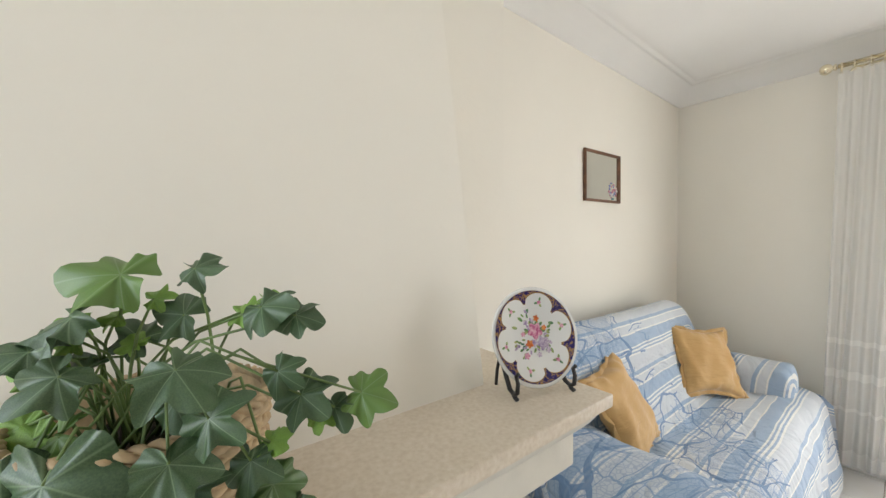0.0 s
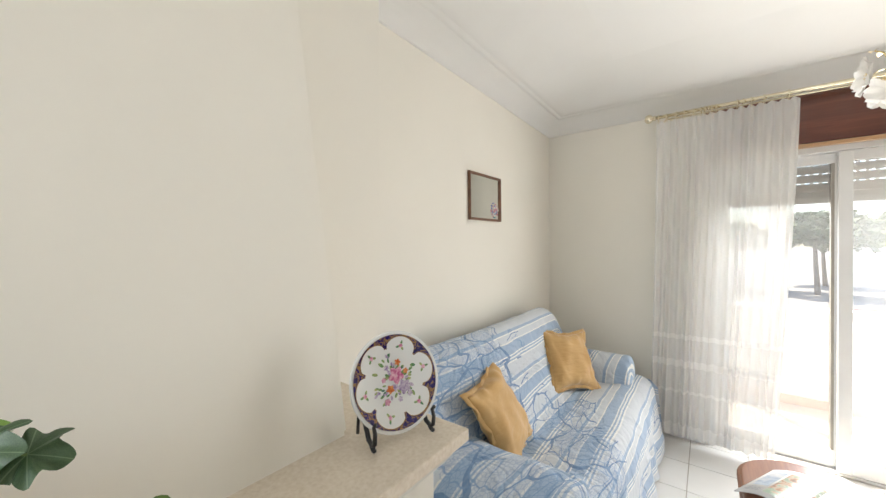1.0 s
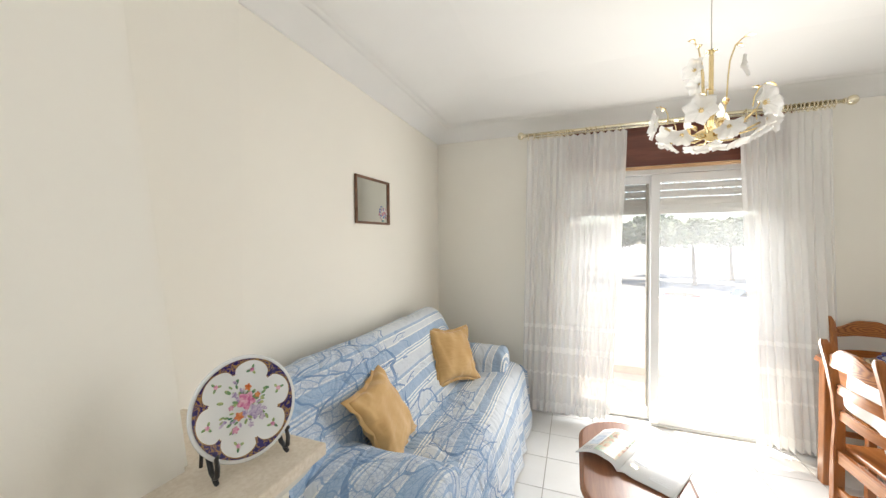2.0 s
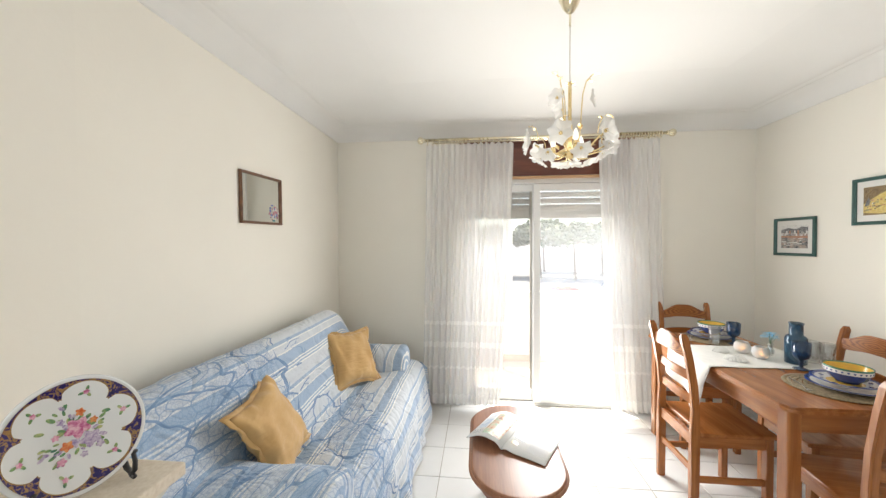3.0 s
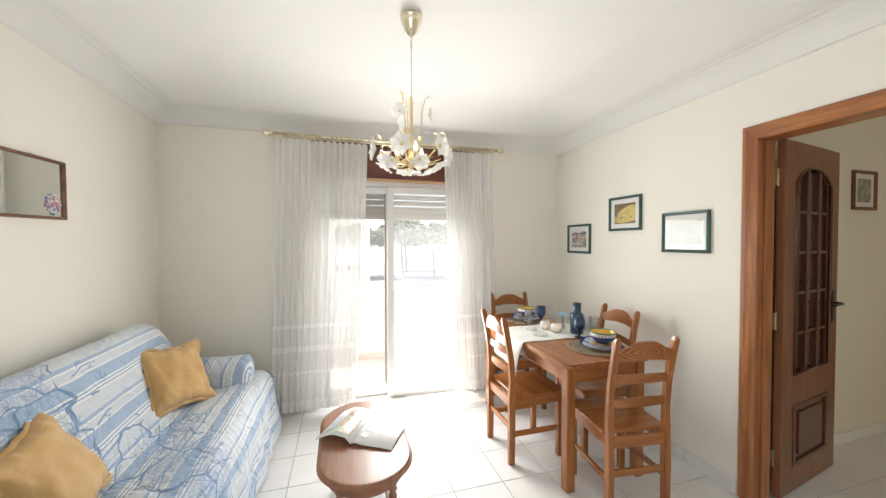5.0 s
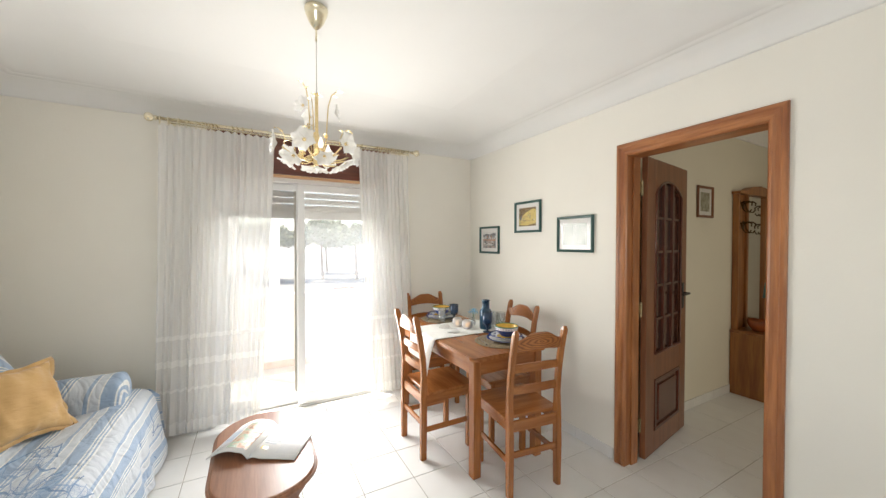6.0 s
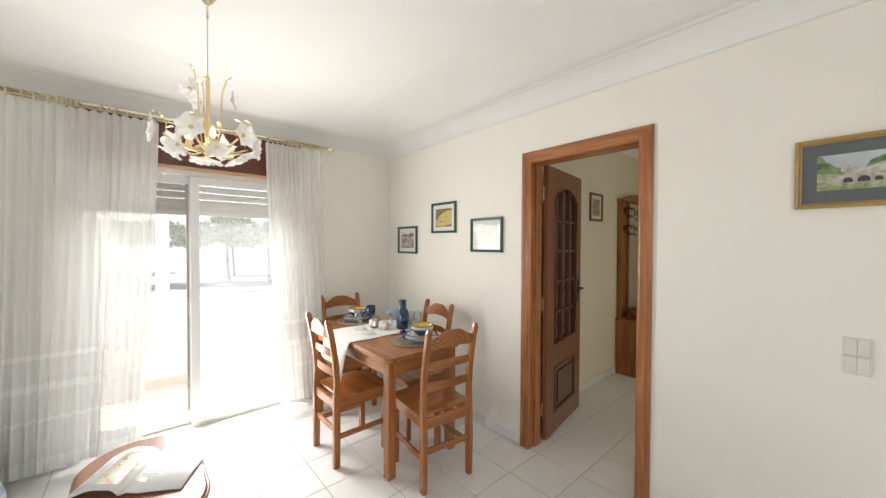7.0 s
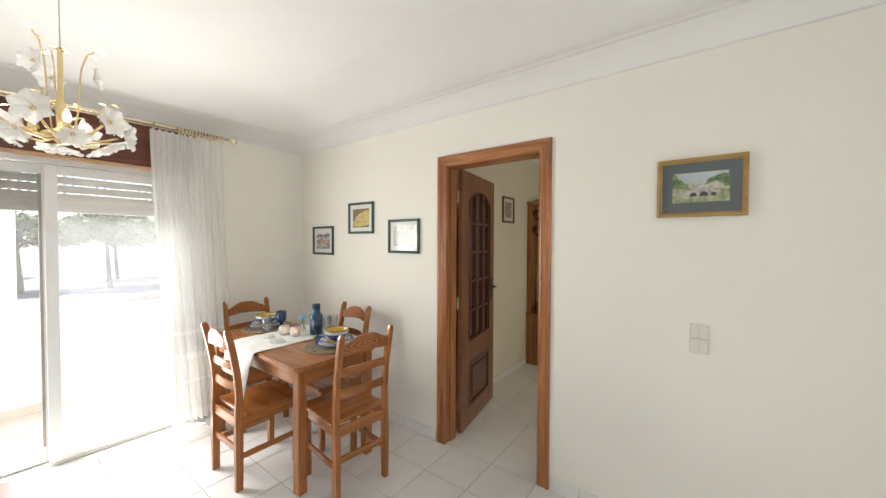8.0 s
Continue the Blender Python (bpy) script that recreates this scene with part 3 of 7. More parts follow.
def door_leaf():
    d = new("door_2")
    tagged(d, "open dark wooden door with arched glazed upper panel", "door", kind="structure")
    y0, y1, x0, x1, zt = 0.0, -0.725, -0.040, -0.003, 2.040   # hinge edge, free edge, faces, top
    d.matrix_world = pose(-1.850, -0.157, 0, 0, 0, 9.3)
    wy = lambda a: y0 + (y1 - y0) * a
    a0, a1 = 0.19, 0.83
    zb, zs, za = 0.70, 1.81, 1.905      # glazing: foot, spring, crown
    bm = boxes((x0, x1, wy(a0), wy(0), 0.012, zt), (x0, x1, wy(1), wy(a1), 0.012, zt), (x0, x1, wy(a1), wy(a0), 0.012, 0.16), (x0, x1, wy(a1), wy(a0), 0.52, zb), bev=0.0025)
    # head with an arched lower edge
    n = 14
    out = [(wy(a0), zt), (wy(a1), zt)] + [(wy(a1 + (a0 - a1) * i / n), zs + (za - zs) * math.sin(math.pi * i / n) ** 0.7) for i in range(n + 1)]
    prism(out, x0, x1, "x", bm)
    leaf = part("leaf", bm, LEAF, d)
    part("raised_panel", boxes((x0 + 0.006, x1 - 0.006, wy(a1), wy(a0), 0.16, 0.52), (x0 - 0.004, x1 + 0.004, wy(a1 - 0.10), wy(a0 + 0.10), 0.215, 0.465), bev=0.004), BEAD, d)
    for zz0, zz1 in ((0.16, 0.185), (0.495, 0.52)):
        part("panel_bead", boxes((x0 - 0.006, x1 + 0.006, wy(a1), wy(a0), zz0, zz1), bev=0.005), BEAD, d)
    for b0, b1 in ((a0, a0 + 0.045), (a1 - 0.045, a1)):
        part("panel_bead", boxes((x0 - 0.006, x1 + 0.006, wy(b1), wy(b0), 0.185, 0.495), bev=0.005), BEAD, d)
    # glazing bars
    for i in (1, 2):
        a = a0 + (a1 - a0) * i / 3
        part("glazing_bar", boxes((x0 - 0.003, x1 + 0.003, wy(a + 0.019), wy(a - 0.019), zb, za - 0.012 if i else za), bev=0.004), BEAD, d)
    for i in range(1, 5):
        z = zb + (za - 0.03 - zb) * i / 5
        part("glazing_bar", boxes((x0 + 0.001, x1 - 0.001, wy(a1), wy(a0), z - 0.010, z + 0.010), bev=0.004), BEAD, d)
    # raised bead round the glazing
    rim = [(wy(a0), zb), (wy(a1), zb)] + [(wy(a1 + (a0 - a1) * i / n), zs + (za - zs) * math.sin(math.pi * i / n) ** 0.7) for i in range(n + 1)] + [(wy(a0), zb)]
    for xx in (x0 - 0.001, x1 + 0.001):
        part("glazing_bead", tube([(xx, yy, zz) for yy, zz in rim], 0.009, 8), BEAD, d, smooth=True)
    for i in range(3):
        for j in range(5):
            b0, b1 = a0 + (a1 - a0) * i / 3, a0 + (a1 - a0) * (i + 1) / 3
            part("pane", boxes((x0 + 0.015, x1 - 0.015, wy(b1), wy(b0), zb + (za - zb) * j / 5, zb + (za - zb) * (j + 1) / 5)), DOOR_GLASS, d)
    for z in (1.83, 1.02, 0.24):
        h = boxes((-0.010, -0.002, -0.004, 0.044, z - 0.045, z + 0.045), bev=0.002)
        lathe([(0, -0.05), (0.007, -0.05), (0.007, 0.05), (0, 0.05)], 10, h, Matrix.Translation((-0.012, 0.016, z)))
        part("hinge", h, HINGE, d)
    h = boxes((x0 - 0.006, x0, wy(0.93), wy(0.88), 0.96, 1.16), bev=0.002)
    tube([(x0 - 0.004, wy(0.905), 1.08), (x0 - 0.045, wy(0.905), 1.08), (x0 - 0.05, wy(0.88), 1.08), (x0 - 0.048, wy(0.72), 1.078)], 0.008, 10, h)
    box(h, x1, x1 + 0.006, wy(0.93), wy(0.88), 0.96, 1.16)
    tube([(x1 + 0.004, wy(0.905), 1.08), (x1 + 0.045, wy(0.905), 1.08), (x1 + 0.048, wy(0.72), 1.078)], 0.008, 10, h)
    part("door_handle", h, BLACK, d, smooth=False)


door_leaf()

# hall: coat rack with chest
MIRROR = plain("mirror_silver", (0.80, 0.81, 0.79), 0.015, 1.0, vary=0.01, bump_s=0.0)
BRONZE = plain("dark_bronze", (0.10, 0.065, 0.03), 0.35, 1.0, vary=0.2, bump_s=0.1)


def hall_rack():
    r = empty("coat_rack", (-1.625, -2.0, 0))
    tagged(r, "brown wooden hall coat rack with hooks, mirror and chest", "coat rack")
    part("chest", boxes((-0.30, 0, -0.86, 0.02, 0, 0.60), bev=0.004), RACK, r)
    part("chest_top", boxes((-0.315, 0, -0.87, 0.03, 0.60, 0.625), bev=0.006), RACK, r)
    part("side_post", boxes((-0.05, 0, -0.03, 0.0, 0.625, 1.95), bev=0.003), RACK, r)
    part("back_panel", boxes((-0.025, 0, -0.20, -0.03, 0.625, 1.95), bev=0.003), RACK, r)
    part("mullion", boxes((-0.045, 0, -0.235, -0.20, 0.625, 1.95), bev=0.003), RACK, r)
    part("mirror_glass", boxes((-0.02, 0, -0.62, -0.235, 0.68, 1.93)), MIRROR, r, "tall mirror pane")
    part("far_panel", boxes((-0.04, 0, -0.86, -0.62, 0.625, 1.95), bev=0.003), RACK, r)
    out = [(-0.88, 1.95), (0.02, 1.95), (0.02, 1.975), (-0.12, 1.985), (-0.25, 2.03), (-0.43, 2.05), (-0.61, 2.03), (-0.75, 1.985), (-0.88, 1.975)]
    part("pediment", prism(out, -0.07, 0.0, "x"), RACK, r)
    for y in (-0.08, -0.16, -0.72, -0.80):
        for z in (1.86, 1.66):
            h = tube([(-0.025, y, z), (-0.06, y, z + 0.012), (-0.10, y, z + 0.015), (-0.125, y, z - 0.005), (-0.12, y, z - 0.03)], 0.007, 8)
            tube([(-0.04, y, z), (-0.05, y, z - 0.05), (-0.075, y, z - 0.085), (-0.105, y, z - 0.09), (-0.12, y, z - 0.065)], 0.006, 8, h)
            box(h, -0.03, -0.024, y - 0.014, y + 0.014, z - 0.05, z + 0.03)
            part("hook", h, BRONZE, r, "dark bronze double hook")


hall_rack()
CLAY = plain("glazed_brown_pottery", (0.28, 0.07, 0.02), 0.15, vary=0.3, scale=10, bump_s=0.05)
TEAL = plain("teal_glaze", (0.05, 0.26, 0.27), 0.35, vary=0.1)
v = link("pottery_bowl", lathe([(0, 0), (0.05, 0), (0.055, 0.01), (0.085, 0.05), (0.095, 0.10), (0.09, 0.105), (0.078, 0.055), (0.04, 0.02), (0, 0.018)], 24), CLAY, smooth=True)
v.location = (-1.80, -2.13, 0.626)
tagged(v, "glossy brown pottery bowl on the hall chest", "bowl")
v = link("teal_lamp", lathe([(0, 0), (0.06, 0), (0.06, 0.012), (0.016, 0.03), (0.02, 0.10), (0.014, 0.22), (0.014, 0.30), (0.075, 0.30), (0.06, 0.45), (0.055, 0.45), (0.07, 0.305), (0.0, 0.305)], 24), TEAL, smooth=True)
v.location = (-1.82, -2.36, 0.626)
tagged(v, "small teal table lamp on the hall chest", "lamp")
# ---- dining set ----
def chair_master():
    c = new("dining_chair")
    w = 0.185

    def post(s):
        """Rear post: straight below, bowed back above the seat."""
        pts = [(0.0, 0.0), (0.0, 0.25), (0.0, 0.44), (0.004, 0.55), (-0.006, 0.68), (-0.03, 0.82), (-0.055, 0.93)]
        bm = bmesh.new()
        rows = []
        for k, (y, z) in enumerate(pts):
            dpt = 0.021 if z < 0.5 else 0.019
            wd = 0.0165
            rows.append([bm.verts.new((s * (w - 0.0165) + dx * wd, y + dy * dpt, z)) for dx, dy in ((-1, -1), (1, -1), (1, 1), (-1, 1))])
        y, z = pts[-1]
        rows.append([bm.verts.new((s * (w - 0.0165) + dx * 0.010, y - 0.004 + dy * 0.012, z + 0.02)) for dx, dy in ((-1, -1), (1, -1), (1, 1), (-1, 1))])
        for a, b in zip(rows, rows[1:]):
            for i in range(4):
                bm.faces.new((a[i], a[(i + 1) % 4], b[(i + 1) % 4], b[i]))
        bm.faces.new(rows[0]), bm.faces.new(rows[-1])
        bmesh.ops.bevel(bm, geom=[e for e in bm.edges if abs(e.verts[0].co.z - e.verts[1].co.z) > 0.005], offset=0.006, segments=3, affect='EDGES')
        return bm

    for s in (-1, 1):
        part("rear_post", post(s), PINE, c, smooth=False)
        part("front_leg", boxes((s * w - (0.036 if s > 0 else 0), s * w + (0.036 if s < 0 else 0), 0.345, 0.381, 0, 0.425), bev=0.005), PINE, c)
        part("side_rail", boxes((s * (w - 0.018) - 0.010, s * (w - 0.018) + 0.010, 0.02, 0.346, 0.365, 0.425), bev=0.003), PINE_Y, c)
        part("side_stretcher", boxes((s * (w - 0.018) - 0.008, s * (w - 0.018) + 0.008, 0.02, 0.346, 0.175, 0.208), bev=0.004), PINE_Y, c)
    part("front_rail", boxes((-w + 0.035, w - 0.035, 0.353, 0.373, 0.365, 0.425), bev=0.003), PINE_X, c)
    part("rear_rail", boxes((-w + 0.032, w - 0.032, -0.010, 0.010, 0.365, 0.425), bev=0.003), PINE_X, c)
    part("rear_stretcher", boxes((-w + 0.032, w - 0.032, -0.008, 0.008, 0.215, 0.25), bev=0.004), PINE_X, c)
    part("seat", boxes((-0.195, 0.195, 0.022, 0.405, 0.425, 0.447), bev=0.008, seg=3), PINE_X, c, "smooth varnished plank seat")

    def rail(z0, z1, y_off, arch, thick=0.016):
        n = 16

        def back(x):
            return y_off - 0.022 * (1 - (x / 0.155) ** 2)
        bm = bmesh.new()
        rows = []
        for i in range(n + 1):
            x = -0.155 + 0.31 * i / n
            t = 1 - abs(x) / 0.155
            top = z1 + arch * (0.5 - 0.5 * math.cos(math.pi * min(1, t * 1.25)))
            low = z0 + 0.25 * arch * (0.5 - 0.5 * math.cos(math.pi * min(1, t * 1.25))) if arch else z0
            if not arch:
                top += 0.010 * (1 - (x / 0.155) ** 2)
                low += 0.006 * (1 - (x / 0.155) ** 2)
            y = back(x)
            rows.append([bm.verts.new(p) for p in ((x, y - thick / 2, low), (x, y + thick / 2, low), (x, y + thick / 2, top), (x, y - thick / 2, top))])
        for a, b in zip(rows, rows[1:]):
            for i in range(4):
                bm.faces.new((a[i], a[(i + 1) % 4], b[(i + 1) % 4], b[i]))
        bm.faces.new(rows[0]), bm.faces.new(rows[-1])
        bmesh.ops.bevel(bm, geom=[e for e in bm.edges if abs(e.verts[0].co.x - e.verts[1].co.x) > 0.01], offset=0.004, segments=2, affect='EDGES')
        return bm
    part("top_rail", rail(0.825, 0.885, -0.035, 0.045, 0.018), FLAMED, c, "arched top rail with flamed grain")
    part("back_slat", rail(0.70, 0.745, -0.008, 0.0), PINE_X, c)
    part("back_slat", rail(0.575, 0.62, 0.003, 0.0), PINE_X, c)
    for ob in c.children:          # a tall chair
        ob.data.transform(Matrix.Diagonal((1, 1, 1.025, 1)))
    return tagged(c, "honey pine ladder-back dining chair with arched top rail", "chair", "chairs round the dining table")


chair = chair_master()
chair.matrix_world = pose(-0.99, 1.132, 0, 0, 0, 180)
copy_thing(chair, pose(-1.06, 0.228, 0, 0, 0, -3))
copy_thing(chair, pose(-1.735, 0.680, 0, 0, 0, -97))
copy_thing(chair, pose(-0.165, 0.625, 0, 0, 0, 84))

TX0, TX1, TY0, TY1 = -1.53, -0.28, 0.365, 0.978


def dining_table():
    t = new("dining_table")
    tagged(t, "honey pine dining table laid for a meal", "table")
    c = 0.045
    out = []
    for qx, qy, a0 in ((TX1 - c, TY1 - c, 0), (TX0 + c, TY1 - c, 90), (TX0 + c, TY0 + c, 180), (TX1 - c, TY0 + c, 270)):
        out += [(qx + c * math.cos(radians(a0 + 15 * k)), qy + c * math.sin(radians(a0 + 15 * k))) for k in range(7)]
    cx, cy = (TX0 + TX1) / 2, (TY0 + TY1) / 2
    ins = lambda d: [(cx + (x - cx) * (1 - d / 0.6), cy + (y - cy) * (1 - d / 0.3)) for x, y in out]
    bm = prism(ins(0.004), 0.751, 0.765, bev=0.004)
    prism(out, 0.737, 0.7525, bm=bm, bev=0.005)
    part("tabletop", bm, PINE_X, t, "round-cornered plank top with a stepped edge")
    lx, ly, s = 0.03, 0.025, 0.058
    for x in (TX0 + lx, TX1 - lx - s):
        for y in (TY0 + ly, TY1 - ly - s):
            part("leg", boxes((x, x + s, y, y + s, 0, 0.737), bev=0.008, seg=3), PINE, t)
    for y in (TY0 + ly + 0.012, TY1 - ly - 0.032):
        part("apron", boxes((TX0 + lx + s, TX1 - lx - s, y, y + 0.02, 0.640, 0.737), bev=0.003), PINE_X, t)
    for x in (TX0 + lx + 0.012, TX1 - lx - 0.032):
        part("apron", boxes((x, x + 0.02, TY0 + ly + s, TY1 - ly - s, 0.640, 0.737), bev=0.003), PINE_Y, t)


dining_table()

LINEN = plain("white_linen", (0.80, 0.79, 0.75), 0.85, vary=0.04, scale=25, bump_s=0.25, bump_d=0.001, fine=500)


def runner():
    """Cloth across the table with a pointed overhang at its end."""
    x0, x1 = -1.055, -0.63
    zt = 0.7685

    def fn(u, v):
        x = x0 + (x1 - x0) * u
        tip = 0.13 + 0.14 * (1 - u)
        s = v * (TY1 - TY0 + 0.016 + tip)
        y = TY0 - 0.012 + s
        edge = TY1 + 0.004
        if y <= edge:
            return (x, y, zt + 0.0012 * math.sin(x * 37 + y * 23))
        d = y - edge
        arc = 0.014
        if d < arc:
            return (x, edge + arc * math.sin(d / arc * 1.35) * 0.8, zt - arc * (1 - math.cos(d / arc * 1.35)))
        dd = d - arc
        wob = 0.016 * math.sin(u * 9.5 + 0.6) * min(1, dd / 0.08)
        return (x - 0.10 * dd * (0.5 - u), edge + 0.011 + wob * 1.5 + 0.22 * dd, zt - arc * 0.8 - dd)
    bm = sheet(28, 90, fn)
    r = link("table_runner", bm, LINEN, smooth=True)
    sol = r.modifiers.new("thick", 'SOLIDIFY')
    sol.thickness, sol.offset = 0.0016, 1.0
    tagged(r, "white embroidered linen runner hanging over the table edge", "table runner")


runner()
STRAW = plain("woven_seagrass", (0.27, 0.21, 0.13), 0.85, vary=0.4, scale=90, bump_s=0.6, bump_d=0.003, fine=260)
NAVY = plain("navy_glaze", (0.02, 0.05, 0.22), 0.12, vary=0.15, scale=30, bump_s=0.02)
YELLOW = plain("yellow_glaze", (0.75, 0.47, 0.07), 0.15, vary=0.08, scale=30, bump_s=0.02)
WHITE_GLAZE = plain("white_glaze", (0.80, 0.79, 0.76), 0.1, vary=0.03, scale=20, bump_s=0.01)
GREEN = plain("green_glaze", (0.05, 0.20, 0.12), 0.15, vary=0.1, bump_s=0.01)


def placemat(x, y):
    p = empty("placemat", (x, y, 0.766))
    tagged(p, "round brown woven seagrass placemat", "placemat", "placemats")
    for k in range(9):
        R = 0.012 + 0.0195 * k
        part("braid_ring", torus(bmesh.new(), R, 0.0085, Matrix.Translation((0, 0, 0.0036)) @ Matrix.Diagonal((1, 1, 0.42, 1)), 40, 8), STRAW, p)


def plate(name, x, y, z, R, label, inner):
    p = empty(name, (x, y, z), (x * 700) % 360)
    tagged(p, label, "plate")
    prof = [(0, 0.002), (R * 0.55, 0.0), (R * 0.62, 0.003), (R * 0.97, 0.017), (R, 0.0195), (R * 0.98, 0.0215), (R * 0.62, 0.0085), (R * 0.55, 0.006), (0, 0.006)]
    part("body", lathe(prof, 48), WHITE_GLAZE, p, smooth=True)
    zz = lambda r: 0.0085 + (r / R - 0.62) / 0.36 * 0.013
    part("rim_band", lathe([(R * 0.86, zz(R * 0.86) + 0.0008), (R * 0.985, zz(R * 0.985) + 0.0008), (R * 1.002, 0.0195)], 48), NAVY, p, "dark blue rim band", True)
    if inner:
        part("centre", lathe([(0, 0.0068), (R * 0.53, 0.0068)], 40), YELLOW, p, "yellow centre", True)
        k = 8
        for i in range(k):
            a = 6.2832 * i / k
            r0 = R * 0.73
            out = [(r0 * math.cos(a) + 0.011 * (0.7 + 0.3 * math.cos(5 * t)) * math.cos(t), r0 * math.sin(a) + 0.011 * (0.7 + 0.3 * math.cos(5 * t)) * math.sin(t)) for t in [6.2832 * j / 20 for j in range(20)]]
            part("flower_motif", prism(out, zz(r0) - 0.001, zz(r0) + 0.0022), NAVY, p, "small painted flower")
    return p


def bowl(x, y, z):
    b = empty("bowl", (x, y, z))
    tagged(b, "painted bowl, yellow inside with navy and dotted bands", "bowl", "bowls")
    R, h = 0.082, 0.072
    part("body", lathe([(0, 0.0), (0.04, 0), (0.042, 0.006), (0.062, 0.02), (0.0765, 0.045), (0.0795, 0.0475)], 48), NAVY, b, "navy foot and lower wall", True)
    part("dotted_band", lathe([(0.0795, 0.0475), (0.0815, 0.066)], 48), WHITE_GLAZE, b, "white band with dark dots", True)
    part("rim", lathe([(0.0815, 0.066), (0.083, h), (0.080, h + 0.002), (0.078, h - 0.003)], 48), GREEN, b, "green rim", True)
    part("inside", lathe([(0.078, h - 0.003), (0.072, 0.045), (0.055, 0.02), (0.03, 0.009), (0, 0.008)], 48), YELLOW, b, "yellow glazed inside", True)
    bm = bmesh.new()
    for i in range(26):
        a = 6.2832 * i / 26
        bmesh.ops.create_icosphere(bm, subdivisions=1, radius=0.0048, matrix=pose(0.0803 * math.cos(a), 0.0803 * math.sin(a), 0.057, 0, 0, math.degrees(a)) @ Matrix.Diagonal((0.3, 1, 1, 1)))
    part("dots", bm, NAVY, b, "row of dark blue dots")


FORK = plain("cutlery_steel", (0.6, 0.59, 0.57), 0.18, 1.0, vary=0.03, bump_s=0.0)


def fork(x, y, rz):
    k = empty("fork", (x, y, 0.775), rz)
    tagged(k, "steel fork resting on the placemat", "fork")
    bm = tube([(0, -0.09, 0.002), (0, -0.03, 0.004), (0, 0.03, 0.006), (0, 0.05, 0.003)], 0.003, 6)
    for d in (-0.008, -0.0027, 0.0027, 0.008):
        tube([(0, 0.045, 0.003), (d, 0.058, 0.001), (d, 0.085, 0.004)], 0.0013, 5, bm)
    part("body", bm, FORK, k)


for mx, my, px, py in ((-1.30, 0.60, -1.315, 0.56), (-0.45, 0.62, -0.43, 0.61)):
    placemat(mx, my)
    plate("dinner_plate", px, py, 0.7745, 0.135, "white dinner plate with a navy rim", False)
    plate("side_plate", px, py, 0.7965, 0.118, "white plate with yellow centre and navy rim", True)
    bowl(px, py - 0.01, 0.806)
fork(-1.29, 0.735, 75)
fork(-0.48, 0.765, 60)


def blue_glass():
    m, n, l, b = tree_of("cobalt_glass")
    b.inputs["Base Color"].default_value = (0.010, 0.045, 0.12, 1)
    b.inputs["Roughness"].default_value = 0.05
    b.inputs["Transmission Weight"].default_value = 0.35
    b.inputs["Coat Weight"].default_value = 0.3
    t = noise_tex(n, l, 30)
    bump(n, l, t.outputs["Fac"], b, 0.08, 0.002)
    return m


def clear_glass():
    return glass_material("clear_drinking_glass", tint=(0.95, 0.97, 0.97), rough=0.03, clear=0.93, shine=0.16)


COBALT, CLEAR = blue_glass(), clear_glass()
BOTTLE_BLUE = blue_glass()
BOTTLE_BLUE.name = "teal_blue_bottle_glass"
BOTTLE_BLUE.node_tree.nodes["Principled BSDF"].inputs["Base Color"].default_value = (0.035, 0.13, 0.24, 1)
BOTTLE_BLUE.node_tree.nodes["Principled BSDF"].inputs["Transmission Weight"].default_value = 0.55


def turned(name, prof, at, material, label, category, seg=32, group=""):
    o = link(name, lathe(prof, seg), material, smooth=True)
    o.location = at
    return tagged(o, label, category, group)


ZT = 0.7705
turned("bottle", [(0, 0), (0.045, 0), (0.049, 0.004), (0.049, 0.135), (0.048, 0.146), (0.042, 0.156), (0.034, 0.161), (0.0305, 0.164), (0.0305, 0.222), (0.0335, 0.226), (0.0335, 0.232), (0.029, 0.232), (0.028, 0.165), (0.04, 0.15), (0.045, 0.135), (0.045, 0.008), (0, 0.008)],
       (-0.955, 0.475, ZT), BOTTLE_BLUE, "cobalt blue glass bottle with a wide neck", "bottle")
GOB = [(0, 0), (0.034, 0), (0.035, 0.003), (0.012, 0.008), (0.007, 0.016), (0.011, 0.022), (0.007, 0.028), (0.012, 0.034), (0.008, 0.042), (0.014, 0.05), (0.034, 0.066), (0.038, 0.085), (0.0395, 0.145), (0.037, 0.145), (0.0345, 0.085), (0.028, 0.068), (0, 0.056)]
turned("goblet", GOB, (-1.055, 0.53, ZT), COBALT, "cobalt blue glass goblet with a knopped stem", "goblet", group="goblets")
turned("goblet", GOB, (-0.585, 0.555, ZT), COBALT, "cobalt blue glass goblet with a knopped stem", "goblet", group="goblets")


